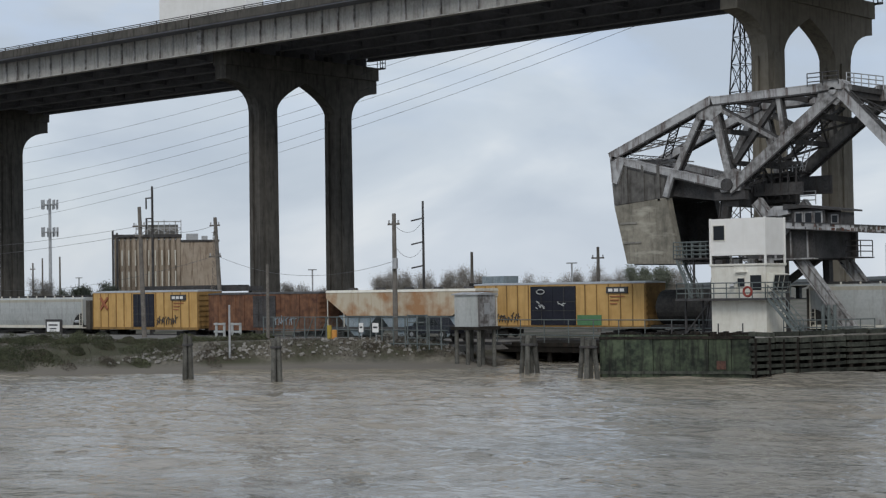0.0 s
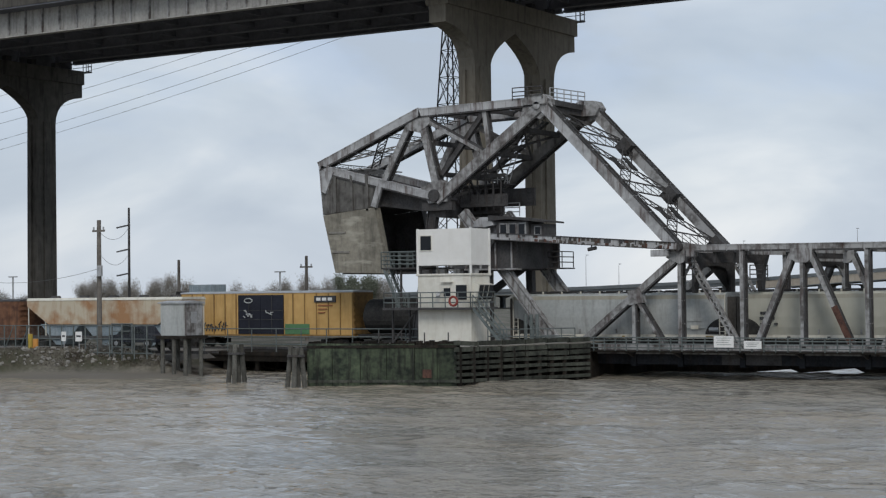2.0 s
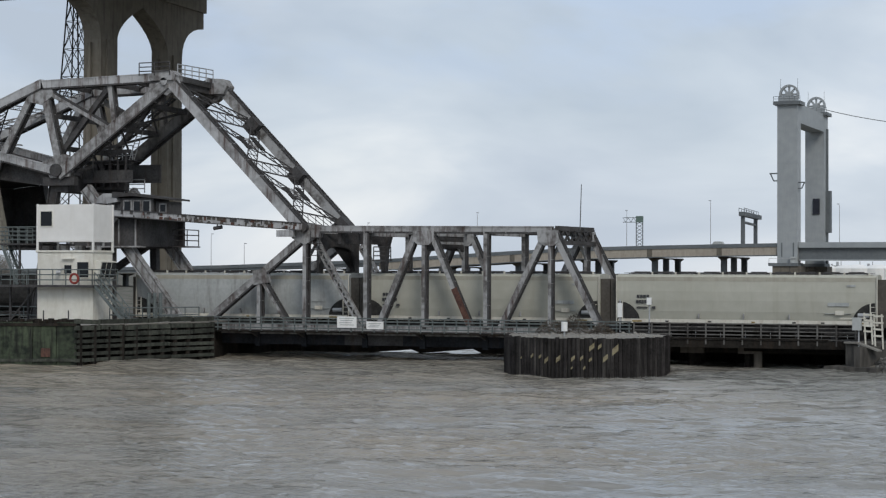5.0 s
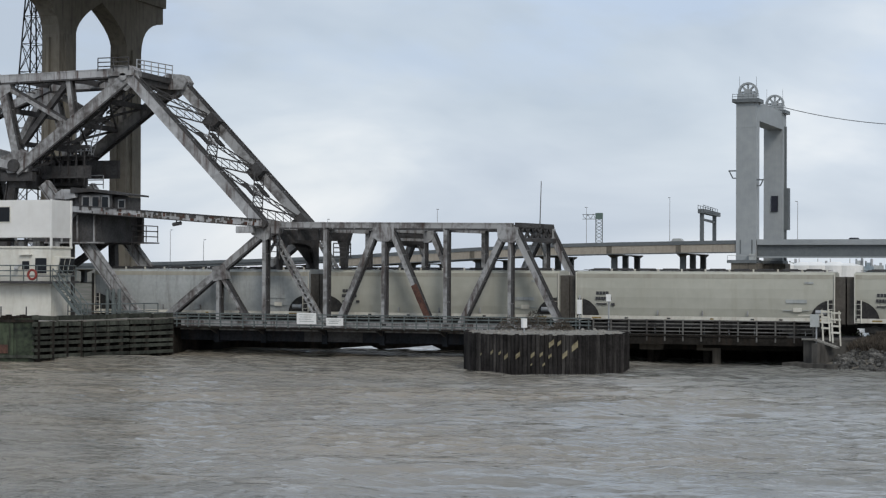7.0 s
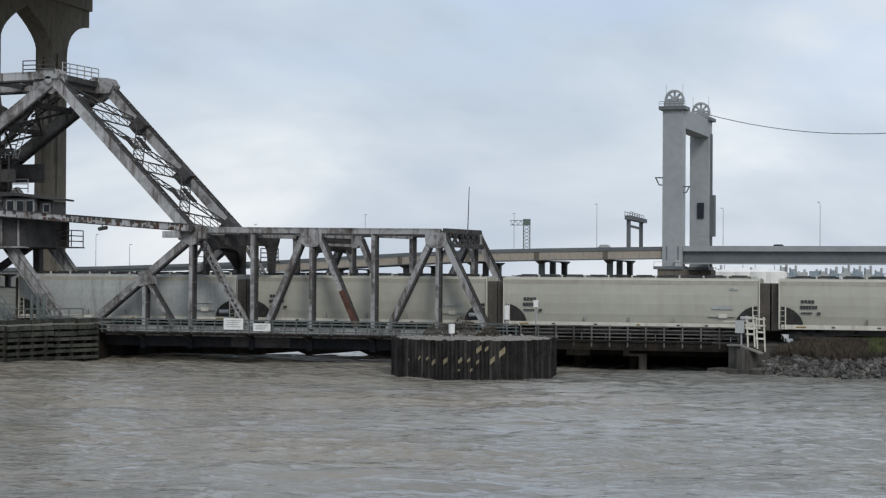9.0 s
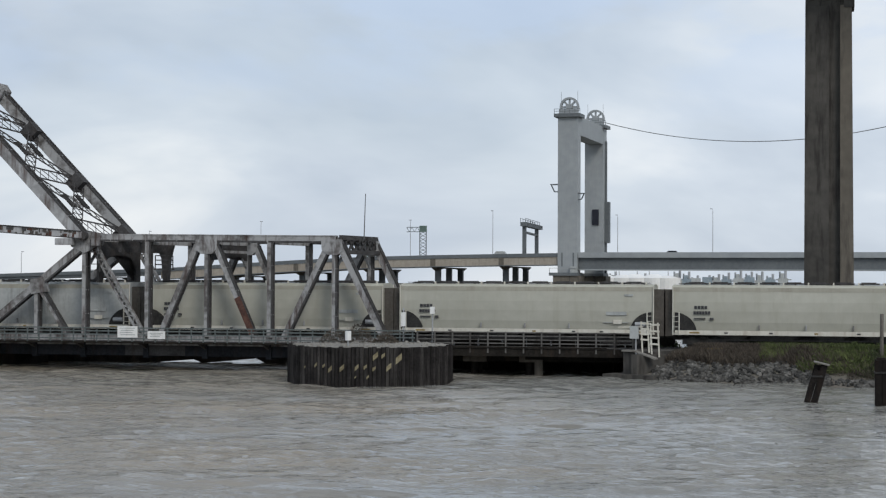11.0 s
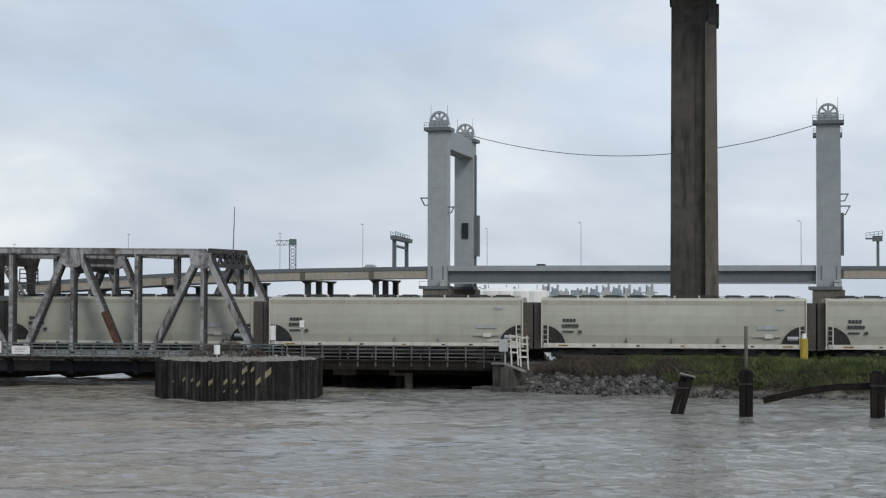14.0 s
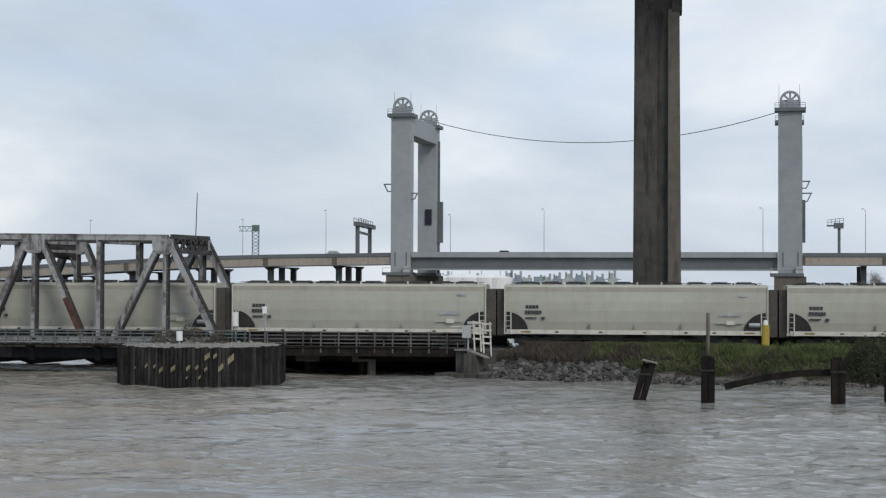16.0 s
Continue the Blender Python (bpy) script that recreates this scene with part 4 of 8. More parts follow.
for y, dx in ((NEAR, 0.0), (FAR, SKEW)):
    # the leaf
    side(y, dx, "top_chord", (-53.6, 9.78), (-34.4, 9.62), 0.6, 0.55, M_STEEL)
    side(y, dx, "bottom_chord", (-66.0, 2.25), (-30.6, 2.25), 0.6, 0.55)
    side(y, dx, "heel_diagonal", (-53.9, 9.3), (-62.6, 2.4), 0.6, 0.62)
    side(y, dx, "laced_diagonal", (-53.2, 9.0), (-49.3, 2.4), 0.5, 0.5, None, True)
    side(y, dx, "hanger", (-53.9, 9.4), (-53.9, 2.3), 0.45, 0.42)
    side(y, dx, "hanger", (-48.9, 9.6), (-48.9, 2.3), 0.45, 0.42)
    side(y, dx, "sub_post", (-57.75, 6.2), (-57.75, 2.4), 0.35, 0.4)
    side(y, dx, "sub_diagonal", (-57.5, 5.9), (-55.3, 2.5), 0.35, 0.36)
    side(y, dx, "diagonal", (-45.0, 9.2), (-47.9, 2.4), 0.5, 0.5)
    side(y, dx, "diagonal", (-43.6, 9.2), (-40.6, 2.4), 0.5, 0.46)
    if y == NEAR:
        part("rusted_plate", beam(bmesh.new(), (-41.9, y - 0.31, 5.35), (-40.7, y - 0.31, 2.7), 0.03, 0.47, (1, 0, 0)), M_RUST, bascule, "bare rust patch")
    side(y, dx, "hanger", (-44.26, 8.9), (-44.26, 2.3), 0.4, 0.38)
    side(y, dx, "hanger", (-39.4, 9.5), (-39.4, 2.3), 0.45, 0.42)
    side(y, dx, "diagonal", (-35.0, 9.1), (-38.3, 2.4), 0.5, 0.5)
    side(y, dx, "hanger", (-34.5, 9.2), (-34.5, 2.3), 0.4, 0.38)
    side(y, dx, "end_post", (-34.3, 9.6), (-30.7, 2.4), 0.6, 0.55)
    gusset(y, dx, ((-45.15, 9.6), (-43.45, 9.6), (-43.5, 8.85), (-43.9, 8.55), (-44.7, 8.55), (-45.1, 8.85)))
    gusset(y, dx, ((-35.5, 9.6), (-33.95, 9.6), (-33.85, 8.8), (-34.3, 8.45), (-35.0, 8.5), (-35.45, 8.85)))
    gusset(y, dx, ((-54.9, 10.3), (-52.6, 10.1), (-52.7, 9.2), (-53.9, 8.6), (-55.0, 9.1)))
    gusset(y, dx, ((-58.3, 6.6), (-57.2, 6.8), (-57.0, 5.7), (-58.2, 5.5)))
    # the tower frame that rolls back with the counterweight
    yy = y - 0.35 if y == NEAR else y + 0.35
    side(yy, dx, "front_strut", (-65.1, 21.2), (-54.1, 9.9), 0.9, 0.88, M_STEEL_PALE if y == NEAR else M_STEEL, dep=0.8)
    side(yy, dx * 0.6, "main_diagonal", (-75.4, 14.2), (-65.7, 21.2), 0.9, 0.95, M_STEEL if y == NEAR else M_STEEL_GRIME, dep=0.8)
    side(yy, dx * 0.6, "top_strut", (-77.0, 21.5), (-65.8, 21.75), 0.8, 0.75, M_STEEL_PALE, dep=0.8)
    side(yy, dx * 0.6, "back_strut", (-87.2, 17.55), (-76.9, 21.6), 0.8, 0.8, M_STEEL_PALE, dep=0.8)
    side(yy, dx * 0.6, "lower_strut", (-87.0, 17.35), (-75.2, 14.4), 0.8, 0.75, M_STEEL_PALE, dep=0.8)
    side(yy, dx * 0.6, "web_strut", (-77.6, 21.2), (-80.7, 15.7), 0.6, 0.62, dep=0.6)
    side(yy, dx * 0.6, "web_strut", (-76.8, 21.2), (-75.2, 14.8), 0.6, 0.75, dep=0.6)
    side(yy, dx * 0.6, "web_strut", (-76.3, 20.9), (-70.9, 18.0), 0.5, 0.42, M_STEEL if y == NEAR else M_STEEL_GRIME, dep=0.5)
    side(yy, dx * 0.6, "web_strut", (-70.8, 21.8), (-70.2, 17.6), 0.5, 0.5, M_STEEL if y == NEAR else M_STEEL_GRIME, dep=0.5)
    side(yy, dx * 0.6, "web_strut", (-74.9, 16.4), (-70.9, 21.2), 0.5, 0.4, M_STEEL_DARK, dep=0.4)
    gusset(yy, dx * 0.6, ((-78.3, 21.3), (-76.0, 21.4), (-75.9, 20.6), (-77.0, 19.9), (-78.2, 20.2)))
    gusset(yy, dx * 0.6, ((-76.9, 15.3), (-74.9, 15.9), (-73.9, 15.3), (-74.4, 14.1), (-76.1, 14.0)))
    gusset(yy, dx * 0.6, ((-67.0, 22.1), (-65.0, 22.1), (-64.6, 21.0), (-65.6, 20.3), (-67.2, 21.0)))
    part("trunnion_hub", rod(bmesh.new(), (-75.5 + dx * 0.6, yy - 0.6, 14.6), (-75.5 + dx * 0.6, yy + 0.6, 14.6), 0.52, n=20), M_STEEL_DARK, bascule)
    part("hinge_pin", rod(bmesh.new(), (-53.9 + dx, yy - 0.5, 9.9), (-53.9 + dx, yy + 0.5, 9.9), 0.34, n=16), M_STEEL_DARK, bascule)
    part("hinge_pin", rod(bmesh.new(), (-65.8 + dx * 0.6, yy - 0.55, 21.4), (-65.8 + dx * 0.6, yy + 0.55, 21.4), 0.3, n=16), M_STEEL, bascule)

# cross bracing of the leaf
for x in (-53.9, -48.9, -44.3, -39.4, -34.5):
    part("cross_strut", beam(bmesh.new(), (x, NEAR, 9.5), (x + SKEW, FAR, 9.5), 0.3, 0.5), M_STEEL, bascule)
for x0, x1 in ((-53.9, -48.9), (-48.9, -44.3), (-44.3, -39.4), (-39.4, -34.5)):
    part("top_brace", beam(bmesh.new(), (x0, NEAR, 9.55), (x1 + SKEW, FAR, 9.55), 0.16, 0.16), M_STEEL, bascule)
    part("top_brace", beam(bmesh.new(), (x1, NEAR, 9.53), (x0 + SKEW, FAR, 9.53), 0.16, 0.14), M_STEEL, bascule)
for x in (-53.9, -44.3, -34.5):
    bm = bmesh.new()
    beam(bm, (x, NEAR, 8.75), (x + SKEW, FAR, 8.75), 0.2, 0.2)
    for k in range(6):
        a, b = k / 6, (k + 1) / 6
        za, zb = (9.4, 8.75) if k % 2 else (8.75, 9.4)
        beam(bm, (x + SKEW * a, NEAR + 6 * a, za), (x + SKEW * b, NEAR + 6 * b, zb), 0.1, 0.14)
    for s, yk in ((0, NEAR), (1, FAR)):
        beam(bm, (x + SKEW * s, yk, 7.3), (x + SKEW * (0.22 if s == 0 else 0.78), NEAR + 6 * (0.22 if s == 0 else 0.78), 8.75), 0.14, 0.2)
    part("sway_frame", bm, M_STEEL, bascule)
def arched_portal(x, z_top, z_arch, z_low, material):
    """A plate across the leaf with an arched opening over the track."""
    o = [(NEAR + 0.2, z_low), (NEAR + 0.2, z_top), (FAR - 0.2, z_top), (FAR - 0.2, z_low), (FAR - 0.75, z_low)]
    o += arc((FAR - 0.85, z_arch - 0.9), (FAR - 1.1, z_arch), (124.0, z_arch), 6) + arc((124.0, z_arch), (NEAR + 1.1, z_arch), (NEAR + 0.85, z_arch - 0.9), 6)[1:] + [(NEAR + 0.75, z_low)]
    bm = bmesh.new()
    k = SKEW / (FAR - NEAR)
    va = [bm.verts.new((x - 0.09 + k * (y - NEAR), y, z)) for y, z in o]
    vb = [bm.verts.new((x + 0.09 + k * (y - NEAR), y, z)) for y, z in o]
    bm.faces.new(va)
    bm.faces.new(vb[::-1])
    for i in range(len(o)):
        bm.faces.new((va[(i + 1) % len(o)], va[i], vb[i], vb[(i + 1) % len(o)]))
    bmesh.ops.triangulate(bm, faces=[f for f in bm.faces if len(f.verts) > 4])
    part("arched_portal", bm, material, bascule)


arched_portal(-53.1, 10.0, 8.5, 6.4, M_STEEL_DARK)
part("cross_strut", beam(bmesh.new(), (-51.2, NEAR, 9.15), (-51.2 + SKEW, FAR, 9.15), 0.3, 0.95), M_STEEL_DARK, bascule)
part("knee_post", prism(bmesh.new(), [(-50.8, 9.6), (-49.2, 9.6), (-49.55, 8.3), (-49.7, 6.4), (-50.05, 6.4), (-50.2, 8.3)], FAR - 0.3, FAR + 0.3), M_STEEL_DARK, bascule)
arched_portal(-44.3, 9.5, 9.05, 8.1, M_STEEL_DARK)
bm = bmesh.new()
for s in (0.0, 0.34, 0.67, 1.0):
    beam(bm, (-34.2 + 1.6 * 0, NEAR + 6 * s, 9.7), (-34.2 + SKEW, NEAR + 6 * s, 9.7), 0.15, 0.25)
for k in range(6):
    a, b = k / 6, (k + 1) / 6
    beam(bm, (-34.0 + SKEW * a, NEAR + 6 * a, 9.75 if k % 2 else 8.7), (-34.0 + SKEW * b, NEAR + 6 * b, 8.7 if k % 2 else 9.75), 0.12, 0.2)
    beam(bm, (-34.0 + SKEW * a, NEAR + 6 * a, 8.7 if k % 2 else 9.75), (-34.0 + SKEW * b, NEAR + 6 * b, 9.75 if k % 2 else 8.7), 0.12, 0.2)
beam(bm, (-34.1, NEAR, 9.75), (-34.1 + SKEW, FAR, 9.75), 0.3, 0.35)
beam(bm, (-33.8, NEAR, 8.7), (-33.8 + SKEW, FAR, 8.7), 0.25, 0.3)
part("portal_bracing", bm, M_STEEL_DARK, bascule)
# laced bracing between the two front struts, with boards at the crossings
def on(s, w):
    return Vector((-65.0 + 10.9 * s + 1.1 * w, NEAR - 0.1 + 6.2 * w, 21.2 - 11.3 * s))


def laced(name, p, q, wide, up, n, material, thick=0.07):
    bm = bmesh.new()
    side_v = (q - p).normalized().cross(up).normalized() * wide / 2
    for k in (-1, 1):
        beam(bm, p + side_v * k, q + side_v * k, thick, thick)
    for i in range(n):
        a, b = p.lerp(q, i / n), p.lerp(q, (i + 1) / n)
        k = 1 if i % 2 else -1
        beam(bm, a + side_v * k, b - side_v * k, thick * 0.55, thick * 0.55)
        beam(bm, a - side_v * k, b + side_v * k, thick * 0.55, thick * 0.55)
    return part(name, bm, material, bascule)


STRUT_UP = Vector((11.3, 0, 10.7)).normalized()
for s in (0.2, 0.56, 0.92):
    laced("strut_tie", on(s, 0.06), on(s + 0.05, 0.94), 1.25, STRUT_UP, 6, M_STEEL_DARK, 0.1)
    collar = on(s + 0.05, 0.93)
    part("collar", beam(bmesh.new(), collar - Vector((0.28, 0, -0.3)), collar + Vector((0.42, 0, -0.44)), 1.1, 1.15, STRUT_UP), M_STEEL_DARK, bascule)
laced("strut_brace", on(0.03, 0.06), on(0.22, 0.94), 0.95, STRUT_UP, 8, M_STEEL_DARK, 0.09)
for s in (0.24, 0.6):
    laced("strut_brace", on(s, 0.06), on(s + 0.36, 0.94), 0.95, STRUT_UP, 9, M_STEEL_DARK, 0.09)
    laced("strut_brace", on(s + 0.33, 0.06), on(s + 0.03, 0.94), 0.95, STRUT_UP, 9, M_STEEL_DARK, 0.09)
    for w0, w1 in ((0.3, 0.44), (0.58, 0.72)):
        part("dark_board", beam(bmesh.new(), on(s + 0.115, (w0 + w1) / 2), on(s + 0.2, (w0 + w1) / 2), 6.2 * (w1 - w0), 0.08, STRUT_UP), M_BLACK, bascule)
    for w in (0.47, 0.51, 0.55):
        part("pale_slat", beam(bmesh.new(), on(s + 0.12, w), on(s + 0.195, w), 0.12, 0.06, STRUT_UP), M_STEEL_PALE, bascule)
# lacing of the back frame
def back(s, far):
    return Vector((-86.6 + 9.6 * s, FAR + 0.3 if far else NEAR - 0.3, 17.6 + 3.8 * s))


for s in (0.02, 0.3, 0.62, 0.95):
    laced("back_tie", back(s, False), back(s, True), 0.6, Vector((-0.4, 0, 0.9)), 8, M_STEEL_DARK)
laced("back_brace", back(0.05, False), back(0.62, True), 0.75, Vector((-0.4, 0, 0.9)), 9, M_STEEL, 0.11)
laced("back_brace", back(0.62, False), back(0.05, True), 0.75, Vector((-0.4, 0, 0.9)), 9, M_STEEL_DARK, 0.1)
for k in range(6):
    part("grating_bar", boxes((-86.0 + 0.55 * k, -85.8 + 0.55 * k, 121.2, 127, 17.2, 17.3)), M_STEEL_PALE, bascule)
bm = bmesh.new()
for x in (-76.5, -74.2, -71.8, -69.4, -67.0, -65.0):
    beam(bm, (x, NEAR - 0.3, 21.7), (x, FAR + 0.3, 21.7), 0.2, 0.45)
for x0, x1 in ((-76.5, -71.8), (-71.8, -67.0)):
    beam(bm, (x0, NEAR, 21.7), (x1, FAR, 21.7), 0.12, 0.14)
    beam(bm, (x1, NEAR, 21.7), (x0, FAR, 21.7), 0.12, 0.14)
for z in (16.5, 19.0):
    beam(bm, (-76.2 + (z - 14.5) * 0.1, NEAR, z), (-76.2 + (z - 14.5) * 0.1, FAR, z), 0.25, 0.4)
for s in (0.25, 0.5, 0.75):
    p = (-75.2 + 10.3 * s, 14.3 + 7.1 * s)
    beam(bm, (p[0], NEAR, p[1]), (p[0], FAR, p[1]), 0.3, 0.4)
    q = (-75.2 + 10.3 * (s - 0.25), 14.3 + 7.1 * (s - 0.25))
    beam(bm, (q[0], NEAR, q[1]), (p[0], FAR, p[1]), 0.12, 0.2)
    beam(bm, (p[0], NEAR, p[1]), (q[0], FAR, q[1]), 0.12, 0.2)
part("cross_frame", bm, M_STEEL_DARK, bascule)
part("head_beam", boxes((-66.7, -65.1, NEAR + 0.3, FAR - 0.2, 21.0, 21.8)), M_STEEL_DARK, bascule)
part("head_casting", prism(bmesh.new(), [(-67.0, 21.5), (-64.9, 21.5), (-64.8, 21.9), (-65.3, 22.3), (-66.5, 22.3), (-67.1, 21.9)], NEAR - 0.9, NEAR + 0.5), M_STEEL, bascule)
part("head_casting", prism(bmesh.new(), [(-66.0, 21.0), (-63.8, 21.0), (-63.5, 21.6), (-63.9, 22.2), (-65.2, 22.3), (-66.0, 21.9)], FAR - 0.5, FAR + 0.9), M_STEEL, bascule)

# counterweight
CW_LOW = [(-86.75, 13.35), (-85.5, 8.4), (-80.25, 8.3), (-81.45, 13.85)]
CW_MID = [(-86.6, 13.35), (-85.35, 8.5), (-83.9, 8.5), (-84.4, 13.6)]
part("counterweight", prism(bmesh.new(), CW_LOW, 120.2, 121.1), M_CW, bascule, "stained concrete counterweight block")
# set-back core, far slab and inner girder coloured dark for the block's shadowed side
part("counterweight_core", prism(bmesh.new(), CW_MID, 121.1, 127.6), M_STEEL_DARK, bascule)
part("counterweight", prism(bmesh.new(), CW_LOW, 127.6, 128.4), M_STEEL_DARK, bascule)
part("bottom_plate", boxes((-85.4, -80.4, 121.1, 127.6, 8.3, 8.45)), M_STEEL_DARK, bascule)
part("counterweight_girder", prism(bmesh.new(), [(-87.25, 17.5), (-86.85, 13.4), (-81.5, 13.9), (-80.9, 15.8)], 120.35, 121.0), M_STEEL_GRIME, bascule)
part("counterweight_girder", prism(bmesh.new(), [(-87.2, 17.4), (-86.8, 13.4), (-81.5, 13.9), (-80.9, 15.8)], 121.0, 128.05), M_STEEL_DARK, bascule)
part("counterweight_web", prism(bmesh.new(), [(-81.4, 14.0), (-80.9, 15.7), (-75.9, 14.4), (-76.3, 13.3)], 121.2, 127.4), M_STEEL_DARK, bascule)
for x in (-85.6, -83.9, -82.3):
    part("web_stiffener", prism(bmesh.new(), [(x, 13.6), (x + 0.25, 13.6), (x + 0.2, 16.6), (x - 0.05, 16.7)], 120.2, 120.5), M_STEEL_GRIME, bascule)
part("knee_plate", prism(bmesh.new(), [(-87.0, 17.2), (-85.6, 17.0), (-86.4, 15.2), (-86.9, 15.4)], 120.1, 120.6), M_STEEL_PALE, bascule)
part("knee_plate", beam(bmesh.new(), (-80.9, 120.25, 15.6), (-81.5, 120.25, 13.9), 0.3, 0.5, (1, 0, 0)), M_STEEL_PALE, bascule)
for z, x in ((11.75, -86.1), (10.1, -85.7)):
    part("ledge_strip", boxes((x, x + 1.7, 120.12, 120.25, z, z + 0.16)), M_CONC, bascule)

# fixed tower under the trunnions
tower = thing("bascule_tower", "dark steel A-frame tower with machinery deck under the trunnions", "steel tower")
for y in (NEAR + 0.3, FAR - 0.3):
    dx = 0.0 if y < 124 else 1.0
    for nm, a, b, h in (("raking_leg", (-73.4, 13.2), (-64.9, 2.6), 0.8), ("back_leg", (-76.2, 13.6), (-78.0, 2.6), 0.75), ("post", (-71.2, 10.4), (-71.0, 2.7), 0.5), ("brace", (-77.6, 5.0), (-71.2, 9.0), 0.4)):
        bm = bmesh.new()
        aa, bb = Vector((a[0] + dx, y, a[1])), Vector((b[0] + dx, y, b[1]))
        d = (bb - aa).normalized()
        u = Vector((-d.z, 0, d.x))
        beam(bm, aa, bb, 0.5, h * 0.7, u)
        for s in (-1, 1):
            beam(bm, aa + u * s * h / 2, bb + u * s * h / 2, 0.62, 0.09, u)
        part(nm, bm, M_STEEL if nm == "raking_leg" else M_STEEL_DARK, tower)
part("machinery_girder", boxes((-74.6, -68.0, NEAR - 0.2, NEAR + 0.2, 8.5, 10.7), (-74.6, -67.6, FAR - 0.2, FAR + 0.2, 8.5, 10.7), (-68.4, -68.0, NEAR + 0.2, FAR - 0.2, 8.5, 10.7), (-74.6, -68.4, NEAR + 0.2, FAR - 0.2, 8.4, 8.6)), M_STEEL_DARK, tower)
for x in (-74.3, -72.9, -71.5, -70.1, -68.6):
    part("web_rib", boxes((x, x + 0.12, NEAR - 0.34, NEAR - 0.2, 8.55, 10.65)), M_STEEL, tower)
part("bottom_flange", boxes((-74.6, -68.0, NEAR - 0.4, NEAR + 0.4, 8.42, 8.54)), M_STEEL, tower)
part("knee_brace", beam(bmesh.new(), (-71.3, NEAR - 0.55, 9.6), (-69.9, NEAR - 0.55, 10.9), 0.14, 0.18), M_STEEL, tower)
part("trunnion_girder", boxes((-76.9, -74.0, NEAR - 0.5, NEAR + 0.1, 13.4, 14.1), (-76.5, -73.0, FAR - 0.1, FAR + 0.5, 12.8, 14.1), (-76.3, -74.9, NEAR, FAR, 12.9, 14.0)), M_STEEL_DARK, tower)
part("frame_bar", beam(bmesh.new(), (-74.6, FAR, 14.6), (-69.8, FAR, 14.6), 0.3, 1.5), M_STEEL_DARK, tower)
part("frame_bar", beam(bmesh.new(), (-74.6, NEAR + 2, 14.2), (-70.2, NEAR + 2, 14.2), 0.3, 1.0), M_STEEL_DARK, tower)
for k in range(6):
    part("frame_bar", beam(bmesh.new(), (-74.4 + 0.75 * k, NEAR + 1.8, 14.0), (-74.4 + 0.75 * k, NEAR + 1.8, 16.2), 0.1, 0.1), M_STEEL_DARK, tower)
part("frame_bar", beam(bmesh.new(), (-74.6, NEAR + 1.8, 16.2), (-70.2, NEAR + 1.8, 16.2), 0.12, 0.3), M_STEEL_DARK, tower)
part("deck_plate", boxes((-75.0, -66.5, NEAR - 0.4, FAR + 0.4, 10.7, 10.82)), M_STEEL_DARK, tower)
gears = part("gear_wheel", rod(bmesh.new(), (-72.6, 122.4, 11.8), (-72.6, 122.9, 11.8), 1.05, n=28), M_STEEL_DARK, tower)
part("gear_hood", boxes((-72.3, -70.5, 121.8, 123.8, 10.9, 12.4)), M_STEEL, tower)
# long operating strut
op = Vector((-71.6, NEAR - 0.75, 11.25)), Vector((-53.9, NEAR - 0.75, 9.95))
bm = bmesh.new()
beam(bm, op[0], op[1], 0.5, 0.5)
# dark edge bars; the lower one paints the shadow along the strut's bottom
for k in (-0.27, 0.27):
    part("strut_dark_edge", beam(bmesh.new(), op[0] + Vector((0, 0, k)), op[1] + Vector((0, 0, k)), 0.62, 0.07), M_STEEL_DARK, bascule)
part("operating_strut", bm, M_STEEL_PALE, bascule, "pale operating strut with rust patches")
orr = random.Random(8)
for i in range(110):
    # flaked paint: short upright tongues, thicker towards the leaf
    s = 0.1 + 0.87 * orr.random() ** 0.75
    w, hgt = orr.uniform(0.05, 0.32), orr.uniform(0.08, 0.34)
    dz = orr.choice((-1, 1)) * (0.25 - hgt / 2)
    p, q = op[0].lerp(op[1], s), op[0].lerp(op[1], s + w / 17.7)
    part("rust_patch", beam(bmesh.new(), p + Vector((0, -0.255, dz)), q + Vector((0, -0.255, dz)), 0.01 + 0.0004 * i, hgt), (M_RUST, M_CAR_END, M_STEEL_DARK, M_CAR_END)[i % 4], bascule)
part("strut_bracket", boxes((-56.0, -54.6, NEAR - 1.0, NEAR - 0.5, 9.2, 9.7)), M_STEEL_PALE, bascule)
part("cable_hook", rod(rod(bmesh.new(), (-61.4, NEAR - 0.8, 9.86), (-60.7, NEAR - 0.8, 9.98), 0.15, n=10), (-61.1, NEAR - 0.8, 9.9), (-61.1, NEAR - 0.8, 10.4), 0.05, n=6), M_STEEL_DARK, bascule)


# machinery cabin
cabin = thing("machinery_cabin", "small dark cabin with a row of windows on the tower deck", "cabin")
part("wall", boxes((-70.2, -67.25, 121.2, 123.8, 10.82, 12.35)), M_STEEL_DARK, cabin)
part("lean_to", boxes((-67.2, -65.9, 121.5, 123.4, 10.82, 12.05)), M_STEEL_DARK, cabin)
part("roof", prism(bmesh.new(), [(-70.75, 12.72), (-70.7, 12.86), (-68.9, 12.72), (-65.6, 12.28), (-65.6, 12.14), (-68.9, 12.5), (-70.75, 12.4)], 120.8, 124.2), M_STEEL_DARK, cabin)
for x in (-69.85, -69.0, -68.15):
    wdw = part("window", boxes((x - 0.06, x + 0.72, 121.12, 121.22, 11.1, 12.2)), M_STEEL, cabin)
    part("pane", boxes((x + 0.06, x + 0.6, 121.1, 121.13, 11.22, 12.08)), M_GLASS, wdw)
wdw = part("window", boxes((-66.85, -66.2, 121.42, 121.5, 11.15, 11.9)), M_STEEL, cabin)
